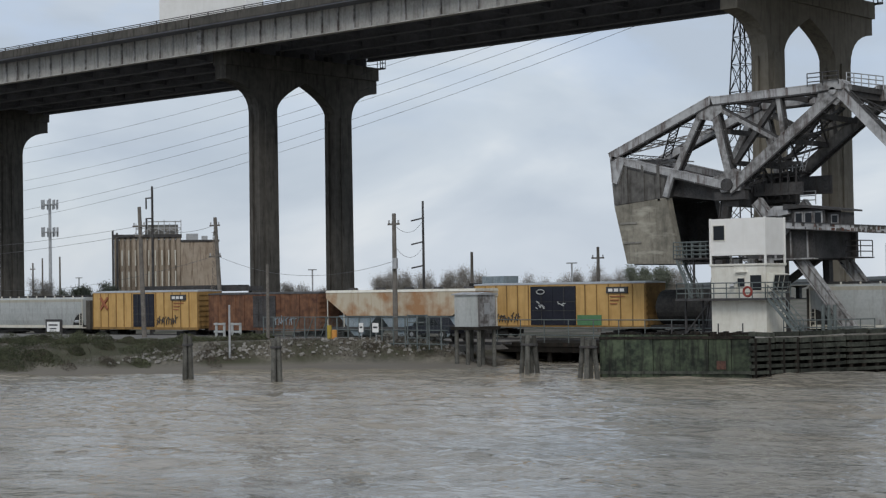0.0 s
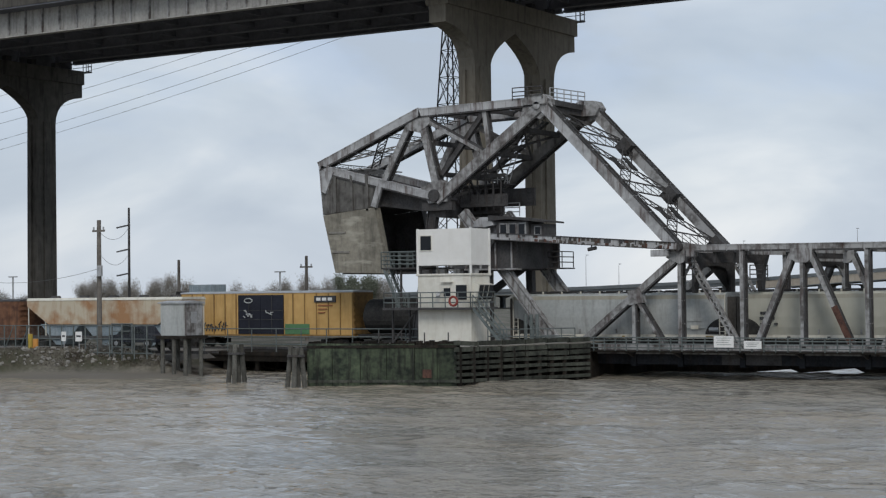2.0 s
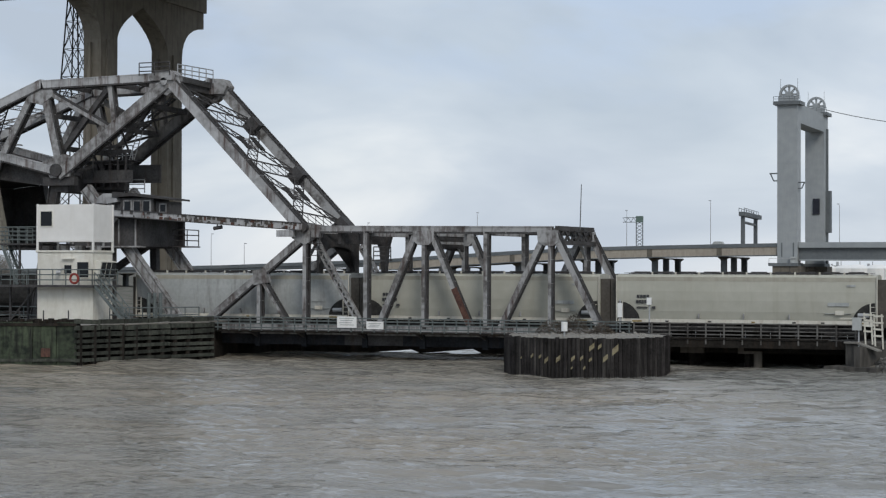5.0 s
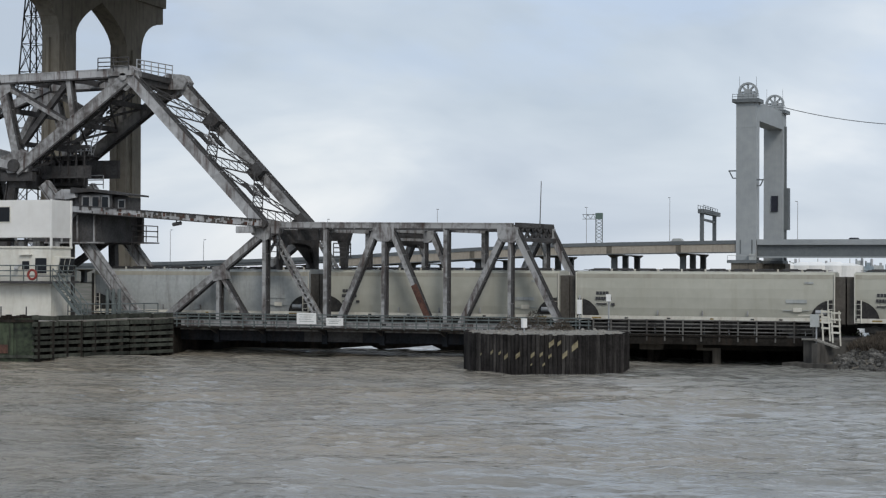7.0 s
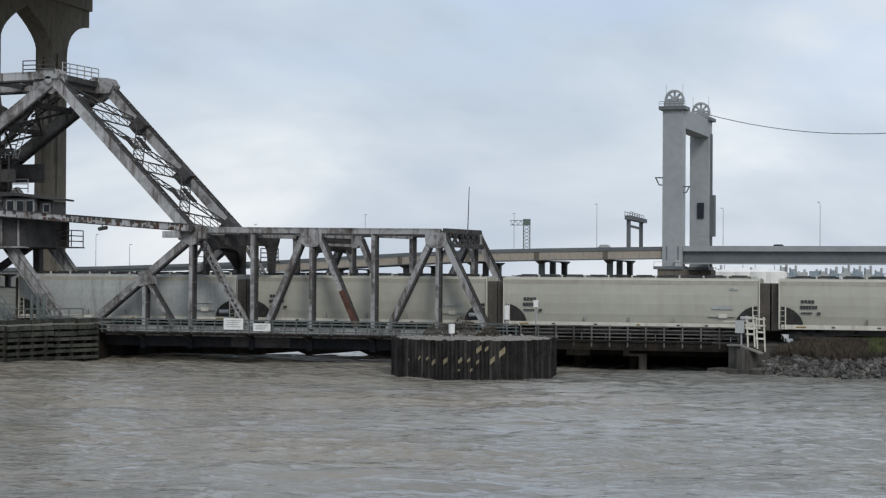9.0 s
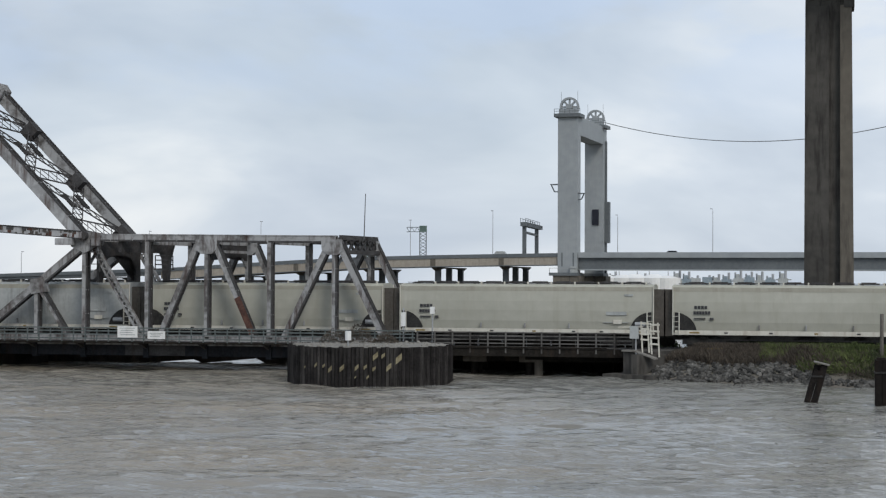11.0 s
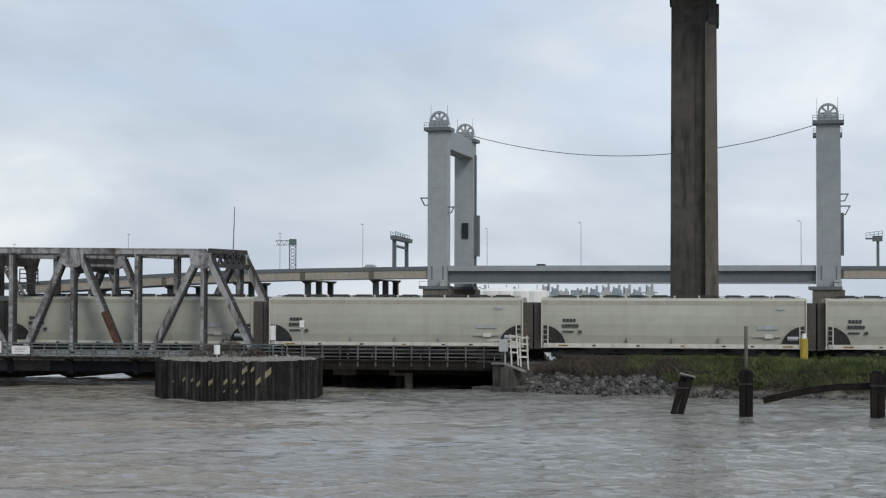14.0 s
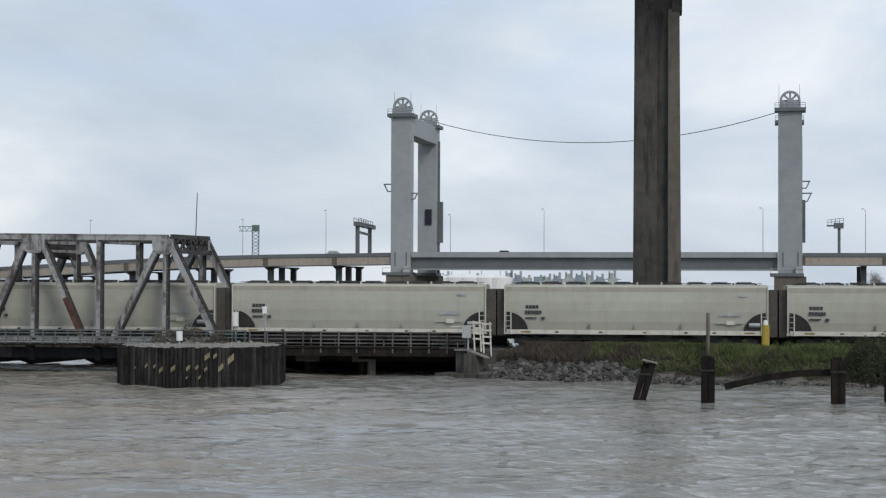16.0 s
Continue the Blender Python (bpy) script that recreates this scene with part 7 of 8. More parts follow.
part("roof_slab", boxes((-8.5, 3.2, -0.9, 9, 16.0, 16.5), (3.0, 9.6, -0.8, 10.2, 15.2, 15.5)), M_STEEL_DARK, silo)
part("head_house", boxes((-3.0, 2.6, 1.0, 6.0, 16.5, 18.2)), M_CONC, silo)
bm = bmesh.new()
for i in range(9):
    x = -4.5 + i * 0.95
    beam(bm, (x, 0.2, 16.5), (x, 0.2, 18.4 + 0.3 * (i % 3)), 0.14, 0.14)
    if i:
        beam(bm, (x - 0.95, 0.2, 16.6 + 0.9 * (i % 2)), (x, 0.2, 17.5 - 0.5 * (i % 2)), 0.12, 0.12)
beam(bm, (-4.5, 0.2, 17.6), (3.1, 0.2, 17.6), 0.14, 0.16)
beam(bm, (-2.5, 0.2, 18.7), (3.1, 0.2, 18.7), 0.14, 0.2)
part("roof_frame", bm, M_GALV, silo)
part("roof_fan", boxes((4.0, 6.0, 0.5, 2.5, 15.5, 16.6), (6.6, 7.6, 0.5, 2.0, 15.5, 16.2)), M_GALV, silo)
for x, h in ((-8.4, 17.2), (-7.7, 16.8)):
    part("downpipe", rod(bmesh.new(), (x, -0.9, 0.5), (x, -0.9, h), 0.18, n=6), M_STEEL_DARK, silo)
for i in range(9):
    for j in range(2):
        part("window", boxes((-7.0 + i * 1.12, -6.78 + i * 1.12, -0.8, -0.68, 7.6 + j * 3.6, 10.2 + j * 3.6)), M_HOPPER_TRIM, silo)


def pole(x, y, z0, z1, r, label, arms=(), lean=(0, 0), material=None, name="utility_pole"):
    p = thing(name, label, "utility pole", "utility poles")
    part("shaft", rod(bmesh.new(), (x - lean[0], y, z0 - 0.4), (x, y + lean[1], z1), r, r * 0.7, n=8), material or M_POLE, p)
    for z, w in arms:
        part("crossarm", boxes((x - w / 2, x + w / 2, y - 0.12, y + 0.02, z - 0.08, z + 0.08)), M_POLE, p)
        for s in (-0.42, 0.42):
            part("insulator", rod(bmesh.new(), (x + s * w, y - 0.05, z + 0.08), (x + s * w, y - 0.05, z + 0.34), 0.07, n=6), M_GALV, p)
    return p


def P(heading, y):
    return y * math.tan(radians(heading)), y


def Zt(heading, y, el):
    return 6.6 + y / math.cos(radians(heading)) * math.tan(radians(el))


tall = "weathered wooden utility pole beside the siding"
x, y = P(-43.11, 107.6)
pA = pole(x, y, 1.8, Zt(-43.11, y, 2.49), 0.24, tall, ((12.1, 1.3),))
part("transformer", rod(bmesh.new(), (x + 0.25, y - 0.2, 8.3), (x + 0.25, y - 0.2, 9.2), 0.24, n=10), M_GALV, pA)
x, y = P(-51.45, 104)
pole(x, y, 1.8, Zt(-51.51, y, 2.79), 0.24, tall, ((12.9, 1.8), (12.0, 1.2)), (-0.6, 0))
x, y = P(-49.0, 118)
p3 = pole(x, y, 1.7, Zt(-49.0, y, 2.43), 0.26, "leaning utility pole overgrown by a bare vine", ((13.4, 1.5), (10.2, 1.8)), (-1.0, 0))
x, y = P(-42.15, 135)
p2 = pole(x, y, 1.7, Zt(-42.15, y, 2.89), 0.16, "slim dark power pole with three side arms", (), (0, 0), M_STEEL_DARK)
for z in (14.0, 11.5, 9.0):
    part("side_arm", beam(bmesh.new(), (x - 1.7, y, z - 0.25), (x, y, z), 0.12, 0.14), M_STEEL_DARK, p2)
x, y = P(-51.03, 140)
p5 = pole(x, y, 1.7, Zt(-51.03, y, 3.46), 0.2, "tall dark power pole with bracket arms", (), (0, 0), M_STEEL_DARK)
for z in (18.6, 16.0):
    part("side_arm", boxes((x - 1.3, x, y - 0.07, y + 0.07, z - 0.08, z + 0.08), (x - 1.3, x - 1.15, y - 0.07, y + 0.07, z - 1.4, z)), M_STEEL_DARK, p5)
x, y = P(-47.31, 104)
pole(x, y, 1.8, Zt(-47.31, y, 0.87), 0.18, "short grey timber post by the fence")
x, y = P(-48.57, 97)
pole(x, y, 0.8, Zt(-48.57, y, -0.45), 0.11, "pale thin post on the bank", material=M_GALV)
for hd, y, el in ((-40.55, 150, 1.18), (-36.38, 150, 1.28), (-54.85, 200, 1.0), (-54.0, 200, 1.2), (-54.55, 210, 1.15)):
    x, y = P(hd, y)
    zt = Zt(hd, y, el)
    pole(x, y, 1.7, zt, 0.22, "dark utility pole far behind the siding", ((zt - 1.2, 1.6),) if hd in (-36.38, -54.85) else ())
for hd, el in ((-37.25, 0.75), (-45.83, 0.66), (-53.4, 0.5)):
    x, y = P(hd, 200)
    lp = thing("street_lamp", "grey street lamp far behind the rail yard", "street lamp", "lamps behind the yard")
    zt = Zt(hd, 200, el)
    part("pole", rod(bmesh.new(), (x, y, 1.6), (x, y, zt), 0.13, n=6), M_GALV, lp)
    part("lantern", boxes((x - 0.9, x + 0.9, y - 0.15, y + 0.15, zt - 0.05, zt + 0.12)), M_GALV, lp)

mast = thing("cell_mast", "slender grey telephone mast with two rings of antennas", "antenna mast")
x, y = polar(-54.3, 394)
part("shaft", rod(bmesh.new(), (x, y, 1.5), (x, y, 27.8), 0.42, 0.3, n=10), M_GALV, mast)
for z in (26.4, 20.3):
    part("ring_frame", rod(bmesh.new(), (x, y, z - 0.1), (x, y, z + 0.1), 1.7, n=12), M_GALV, mast)
    for i in range(9):
        a = 2 * math.pi * i / 9
        part("antenna", boxes((x + 1.75 * math.cos(a) - 0.16, x + 1.75 * math.cos(a) + 0.16, y + 1.75 * math.sin(a) - 0.1, y + 1.75 * math.sin(a) + 0.1, z - 1.0, z + 1.1)), M_GALV, mast)

pylon = thing("lattice_pylon", "dark lattice power pylon behind the bascule tower", "pylon")
px, py = P(-31.55, 146)
for i in range(4):
    sx, sy = (-1, 1)[i % 2], (-1, 1)[i // 2]
    part("leg", beam(bmesh.new(), (px + sx * 2.3, py + sy * 2.3, 1.0), (px + sx * 0.35, py + sy * 0.35, 36.1), 0.12, 0.12), M_STEEL_DARK, pylon)
for f in range(4):
    bm = bmesh.new()
    c = ((-1, -1), (1, -1), (1, 1), (-1, 1))
    for k in range(13):
        za, zb = 1.0 + 2.7 * k, 1.0 + 2.7 * (k + 1)
        ra, rb = 2.3 - 1.95 * k / 13, 2.3 - 1.95 * (k + 1) / 13
        (ax_, ay_), (bx_, by_) = c[f], c[(f + 1) % 4]
        beam(bm, (px + ax_ * ra, py + ay_ * ra, za), (px + bx_ * rb, py + by_ * rb, zb), 0.06, 0.06)
        beam(bm, (px + bx_ * ra, py + by_ * ra, za), (px + ax_ * rb, py + ay_ * rb, zb), 0.06, 0.06)
        beam(bm, (px + ax_ * ra, py + ay_ * ra, za), (px + bx_ * ra, py + by_ * ra, za), 0.055, 0.055)
    part("lacing_face", bm, M_STEEL_DARK, pylon)
for zr, zl in ((39.82, 30.64), (38.37, 28.21), (36.81, 25.31), (35.65, 23.72), (34.49, 20.45), (33.45, 19.04)):
    # from the pylon's side of the canal back past the viaduct
    a, b = Vector((-101.1, 146, zr)), Vector((-241.2, 168, zl))
    pts = sagging(a, b, 1.9, 18)
    pts = [a + (a - pts[1]) * 1.6] + pts + [b + (b - pts[-2]) * 2.0]
    w = wire("power_line", pts, 0.02, M_WIRE)
    tagged(w, "thin dark high-voltage line sagging behind the viaduct", "power line", "power lines")
for a, b, sag in (((-101, 107.6, 12.3), (-122, 135, 14.0), 1.2), ((-101, 107.6, 10.6), (-122, 135, 11.3), 1.4), ((-101, 107.6, 8.9), (-135.6, 118, 10.3), 1.6), ((-135.6, 118, 13.5), (-130.6, 104, 13.1), 0.8), ((-135.6, 118, 10.3), (-240, 150, 9.0), 2.5), ((-130.6, 104, 12.2), (-230, 110, 13.0), 2.0), ((-130.6, 104, 12.9), (-230, 112, 14.6), 2.0)):
    tagged(wire("service_line", sagging(a, b, sag, 14), 0.018, M_WIRE), "thin service wire strung between poles", "wire", "service wires")

# ---- things by the siding ----
shed = thing("equipment_shed", "grey metal equipment shed raised on timber piles at the bank", "shed")
part("wall", boxes((-93.5, -91.0, 107.0, 109.2, 3.4, 6.0)), M_HOPPER_GREY, shed)
part("end_wall", boxes((-91.0, -90.92, 107.02, 109.18, 3.42, 5.98)), M_STEEL, shed)
part("roof", prism(bmesh.new(), [(106.85, 5.98), (109.35, 5.98), (109.35, 6.08), (108.1, 6.22), (106.85, 6.08)], -93.7, -90.8, "x"), M_GALV, shed)
part("floor_frame", boxes((-93.8, -90.6, 106.8, 109.4, 3.15, 3.4)), M_TIMBER_DK, shed)
for x in (-93.4, -92.2, -91.0):
    for y in (107.1, 109.0):
        part("timber_post", rod(bmesh.new(), (x, y, -0.5), (x, y, 3.2), 0.17, n=8), M_TIMBER, shed)
part("wall_mark", boxes((-90.92, -90.9, 107.7, 108.4, 4.4, 5.3)), M_GALV, shed)

fence = thing("yard_fence", "grey-green pipe and mesh fence along the bank", "fence")
for i in range(18):
    x = -116.5 + i * 1.35
    if x < -94:
        part("post", rod(bmesh.new(), (x, 106.9, 1.5), (x, 106.9, 4.25), 0.06, n=6), M_RAIL_GREEN, fence)
for z in (1.95, 3.1, 4.2):
    part("rail", rod(bmesh.new(), (-116.5, 106.9, z), (-94.2, 106.9, z), 0.045, n=5), M_RAIL_GREEN, fence)
for x in (-113, -111.2, -109.4):
    part("brace", rod(bmesh.new(), (x, 106.8, 1.7), (x + 1.3, 106.8, 4.2), 0.055, n=5), M_RAIL_GREEN, fence)
bm = bmesh.new()
for i in range(150):
    x = -116.5 + i * 0.15
    if x < -94:
        box(bm, x, x + 0.012, 106.94, 106.952, 1.8, 4.1)
tagged(part("mesh_wire", bm, M_RAIL_GREEN, fence), kind="stuff")
gate = thing("pipe_gate", "pale ladder-like pipe gate in the yard fence", "gate")
for x in (-98.6, -97.5, -96.4):
    part("upright", rod(bmesh.new(), (x, 106.8, 1.9), (x, 106.8, 4.4), 0.06, n=6), M_RAIL_GREEN, gate)
for z in (2.45, 3.1, 3.75, 4.35):
    part("rung", rod(bmesh.new(), (-98.6, 106.8, z), (-96.4, 106.8, z), 0.045, n=6), M_RAIL_GREEN, gate)
bl = thing("bollard_pair", "orange and yellow bollards beside the fence", "bollard")
part("bollard", rod(bmesh.new(), (-107.3, 106.2, 1.6), (-107.3, 106.2, 3.5), 0.2, n=12), M_CAUTION, bl)
part("bollard", rod(bmesh.new(), (-106.7, 106.2, 1.6), (-106.7, 106.2, 3.1), 0.24, n=12), mat("orange_drum_paint", (0.5, 0.22, 0.05), (0.62, 0.3, 0.08), 0.6), bl)
for x, w in ((-104.2, 0.5), (-102.6, 0.7)):
    sg = thing("small_sign", "small white sign on the yard fence", "sign", "yard signs")
    part("panel", boxes((x, x + w, 106.7, 106.74, 2.9, 3.7)), M_SIGN, sg)
    part("text_bar", boxes((x + 0.1, x + w - 0.1, 106.69, 106.7, 3.25, 3.4)), M_INK, sg)
    part("post", rod(bmesh.new(), (x + w / 2, 106.78, 1.6), (x + w / 2, 106.78, 3.7), 0.04, n=5), M_GALV, sg)
bar = thing("white_barricade", "white slatted barricade standing by the siding", "barricade")
for x in (-122.0, -120.9, -119.8, -118.7):
    part("upright", boxes((x, x + 0.25, 105.9, 106.0, 1.7, 3.7)), M_HOPPER_GREY, bar)
for z in (2.1, 2.8, 3.5):
    for x0, x1 in ((-122.1, -120.6), (-119.9, -118.4)):
        part("slat", boxes((x0, x1, 105.82, 105.9, z, z + 0.18)), M_HOPPER_GREY, bar)
sgn = thing("bank_sign", "dark framed white warning board on the grassy bank", "sign")
part("frame", boxes((-148.3, -145.6, 105.9, 106.0, 2.7, 4.0)), M_STEEL_DARK, sgn)
part("panel", boxes((-148.0, -145.9, 105.86, 105.9, 2.75, 3.75)), M_SIGN, sgn)
part("text_bar", boxes((-147.7, -146.2, 105.84, 105.86, 3.35, 3.5), (-147.5, -146.4, 105.84, 105.86, 3.0, 3.12)), M_INK, sgn)
for x in (-148.1, -145.8):
    part("post", boxes((x - 0.07, x + 0.07, 106.0, 106.14, 1.2, 3.9)), M_TIMBER, sgn)
canopy = thing("steel_canopy", "long dark flat steel canopy behind the boxcars", "canopy")
part("roof", boxes((-149.5, -134.0, 119.5, 121.0, 6.85, 7.25), (-143.0, -132.0, 119.4, 121.2, 6.6, 7.1)), M_STEEL_DARK, canopy)
for x in (-149, -141, -133):
    part("post", boxes((x, x + 0.25, 120, 120.3, 1.5, 6.9)), M_STEEL_DARK, canopy)
for x0, x1, z1, m in ((-120.2, -118.5, 7.05, M_BLACK), (-118.4, -115.4, 7.75, M_CRATE)):
    c = thing("container", "shipping container stack behind the boxcar" if m is M_CRATE else "dark container behind the boxcar", "container", "containers")
    part("lower_box", boxes((x0, x1, 140, 142.4, 1.6, 4.6)), m, c)
    part("upper_box", boxes((x0, x1, 140, 142.4, 4.62, z1)), m, c)
    bm = bmesh.new()
    for i in range(int((x1 - x0) / 0.3)):
        box(bm, x0 + 0.1 + 0.3 * i, x0 + 0.22 + 0.3 * i, 139.95, 140, 4.7, z1 - 0.1)
    part("corrugation", bm, m, c)

gravel = tagged(part("gravel_road", prism(bmesh.new(), [(-190, 97.5), (-119, 99), (-113.5, 103), (-108, 107.6), (-99, 108.2), (-99, 109.6), (-190, 109.6)], 2.2, 2.36, "z"), M_GRAVEL), "pale gravel service road beside the siding", "road", kind="structure")
pick = thing("pickup_truck", "dark pickup truck parked behind the yard gate", "pickup truck")
PX, PY, PZ = -97.6, 108.6, 2.34
part("body", prism(bmesh.new(), [(PX - 2.6, PZ + 0.45), (PX - 2.6, PZ + 1.05), (PX - 0.4, PZ + 1.1), (PX - 0.2, PZ + 1.75), (PX + 0.95, PZ + 1.75), (PX + 1.5, PZ + 1.15), (PX + 2.6, PZ + 1.0), (PX + 2.6, PZ + 0.45)], PY - 0.45, PY + 1.3), M_NAVY, pick)
part("side_glass", prism(bmesh.new(), [(PX - 0.1, PZ + 1.15), (PX, PZ + 1.65), (PX + 0.85, PZ + 1.65), (PX + 1.25, PZ + 1.15)], PY - 0.47, PY - 0.44), M_GLASS, pick)
for x in (PX - 1.7, PX + 1.7):
    for y in (PY - 0.42, PY + 1.1):
        wl_ = part("wheel", rod(bmesh.new(), (x, y - 0.12, PZ + 0.38), (x, y + 0.12, PZ + 0.38), 0.38, n=14), M_BLACK, pick)
        part("rim", rod(bmesh.new(), (x, y - 0.14, PZ + 0.38), (x, y - 0.11, PZ + 0.38), 0.2, n=10), M_GALV, wl_)

# ---- right bank ----
ped = thing("marker_pedestal", "yellow marker pedestal with a round white cap in the grass", "marker post")
part("body", rod(bmesh.new(), (7.75, 118.8, 1.2), (7.75, 118.8, 3.75), 0.27, n=12), M_CAUTION, ped)
part("cap", rod(bmesh.new(), (7.75, 118.8, 3.75), (7.75, 118.8, 4.08), 0.17, 0.13, n=12), M_SIGN, ped)
pst = thing("steel_post", "thin grey post standing on the grassy bank", "post")
part("shaft", rod(bmesh.new(), (3.85, 117.2, 0.8), (3.85, 117.2, 4.58), 0.12, n=8), M_POLE, pst)
for x, y, top, lean in ((-1.0, 98.9, 2.1, 0.75), (3.15, 95.9, 2.5, 0.0), (10.2, 96.4, 2.46, 0.0), (13.2, 97.5, 2.3, 0.0)):
    pl = thing("mooring_pile", "dark weathered timber pile leaning in the water" if lean else "dark weathered square timber pile standing in the water", "pile", "old piles by the bank")
    prr = random.Random(int(x * 10))
    for i, (ox, oy) in enumerate(((-0.2, 0.12), (0.17, 0.14), (-0.18, -0.16), (0.19, -0.13))):
        z1 = top - (0.3 if i == 2 and lean else 0.0) - prr.uniform(0, 0.12)
        bm = bmesh.new()
        beam(bm, (x + ox, y + oy, -1.5), (x + ox + lean * (z1 + 0.3) / 2.4, y + oy, z1 * 0.55), 0.34, 0.36, (0, 1, 0), 0.35)
        beam(bm, (x + ox + lean * (z1 + 0.3) / 2.4, y + oy, z1 * 0.55), (x + ox + lean * 1.3, y + oy, z1), 0.35, 0.35, (0, 1, 0), 0.31)
        part("timber", bm, M_PILE, pl)
    if lean:
        part("cap_plate", beam(bmesh.new(), (x + lean * 1.3 - 0.42, y, top + 0.12), (x + lean * 1.3 + 0.45, y, top - 0.08), 0.8, 0.07), M_CONC, pl)
    else:
        part("cap_stub", boxes((x - 0.26, x + 0.2, y - 0.2, y + 0.24, top - 0.05, top + 0.1)), M_PILE, pl)
    part("iron_band", boxes((x - 0.4 + lean * 0.9, x + 0.4 + lean * 0.9, y - 0.37, y + 0.36, top - 0.75, top - 0.65)), M_BLACK, pl)
bmb = bmesh.new()
bpts = [(4.1, 0.85), (5.3, 1.15), (6.6, 1.42), (8.0, 1.62), (9.85, 1.7)]
for (xa, za), (xb, zb) in zip(bpts[:-1], bpts[1:]):
    beam(bmb, (xa, 96.9, za), (xb, 96.9, zb), 0.25, 0.36)
tagged(part("fallen_beam", bmb, M_PILE), "bowed dark timber waler hanging off an old pile", "beam")
yb = thing("yellow_block", "yellow painted block under the rail car", "block")
part("body", boxes((-8.2, -6.6, 120.2, 120.9, 1.3, 2.1)), M_OCHRE, yb)
sb = thing("signal_box", "grey steel signal box on posts beside the barrier", "signal box")
part("box", boxes((-12.8, -12.2, 118.0, 118.4, 2.75, 3.6)), M_HOPPER_GREY, sb)
part("post", boxes((-12.45, -12.35, 118.2, 118.3, 0.3, 2.75)), M_GALV, sb)
for x in (-29.0, -26.9):
    ms = thing("signal_mast", "thin grey signal post at the end of the lift leaf", "signal mast", "leaf end signals")
    part("post", rod(bmesh.new(), (x, 119.4, 1.7), (x, 119.4, 4.7), 0.06, n=6), M_GALV, ms)
    part("head", boxes((x - 0.16, x + 0.16, 119.25, 119.45, 3.4 if x < -28 else 4.3, 4.4 if x < -28 else 4.8)), M_SIGN, ms)
aer = thing("whip_aerial", "thin whip aerial on the bridge portal", "aerial")
part("rod", rod(bmesh.new(), (-33.3, 124.5, 9.7), (-33.2, 124.5, 13.1), 0.045, 0.03, n=5), M_WIRE, aer)

# ---- rocks, grass, scrub, trees ----
veg = random.Random(21)


def rocks(name, label, n, place, lo, hi, material):
    """Angular stones lying on the ground sheet, as one mass."""
    verts, faces = [], []
    base = [(-1, -1, -0.6), (1, -0.8, -0.7), (0.9, 1, -0.6), (-0.8, 0.9, -0.7), (-0.7, -0.6, 0.7), (0.6, -0.7, 0.6), (0.7, 0.6, 0.8), (-0.6, 0.7, 0.55)]
    for _ in range(n):
        x, y = place()
        s = veg.uniform(lo, hi)
        z = float(height(np.array(x), np.array(y))) + s * 0.25
        m = pose(x, y, z, veg.uniform(-30, 30), veg.uniform(-30, 30), veg.uniform(0, 360))
        k = len(verts)
        for p in base:
            verts.append(tuple(m @ Vector((p[0] * s * veg.uniform(0.6, 1.1), p[1] * s * veg.uniform(0.6, 1.1), p[2] * s * veg.uniform(0.5, 0.9)))))
        faces += [tuple(k + i for i in f) for f in ((3, 2, 1, 0), (4, 5, 6, 7), (0, 1, 5, 4), (1, 2, 6, 5), (2, 3, 7, 6), (3, 0, 4, 7))]
    me = bpy.data.meshes.new(name)
    me.from_pydata(verts, [], faces)
    me.materials.append(material)
    return tagged(new(name, me), label, "rocks", kind="stuff")


def right_shore(x):
    return float(np.interp(x, *zip(*SHORE_R)))


def left_shore(x):
    return float(np.interp(x, *zip(*SHORE_L)))


def r_place():
    x = veg.uniform(-11.2, 0.5) if veg.random() < 0.7 else veg.uniform(0, 22)
    deep = 3.3 * min(1.0, max(0.22, (2.0 - x) / 5))
    return x, right_shore(x) - 0.2 + deep * veg.random() ** 1.2


def l_place():
    x = veg.uniform(-116, -94)
    return x, left_shore(x) + 4.2 + abs(veg.gauss(1.6, 1.2))


rocks("riprap", "grey angular riprap along the grassy bank", 1500, r_place, 0.07, 0.27, M_ROCK)
rocks("rubble", "pale broken concrete rubble on the siding bank", 420, l_place, 0.06, 0.24, M_CONC)


def blades(name, label, n, place, lo, hi, wide, material, category, bend=0.9, lift=0.0):
    """Many thin bent leaves in one mass."""
    r = np.random.default_rng(n)
    pts = np.array([place() for _ in range(n)])
    h = r.uniform(lo, hi, n)
    a, b = r.uniform(0, 6.28, n), r.uniform(0.1, bend, n)
    z = height(pts[:, 0], pts[:, 1]) - 0.03 + lift
    w = wide * r.uniform(0.6, 1.3, n)
    dx, dy = np.cos(a), np.sin(a)
    ox, oy = np.cos(a + 1.57) * w, np.sin(a + 1.57) * w
    v = np.empty((n, 4, 3))
    v[:, 0] = np.stack([pts[:, 0] - ox, pts[:, 1] - oy, z], -1)
    v[:, 1] = np.stack([pts[:, 0] + ox, pts[:, 1] + oy, z], -1)
    v[:, 2] = np.stack([pts[:, 0] + ox * 0.7 + dx * b * h * 0.4, pts[:, 1] + oy * 0.7 + dy * b * h * 0.4, z + h * 0.6], -1)
    v[:, 3] = np.stack([pts[:, 0] + dx * b * h, pts[:, 1] + dy * b * h, z + h], -1)
    f = (np.arange(n)[:, None] * 4 + np.array([0, 1, 2, 3])).tolist()
    me = bpy.data.meshes.new(name)
    me.from_pydata(v.reshape(-1, 3).tolist(), [], f)
    me.materials.append(material)
    return tagged(new(name, me), label, category, kind="stuff")


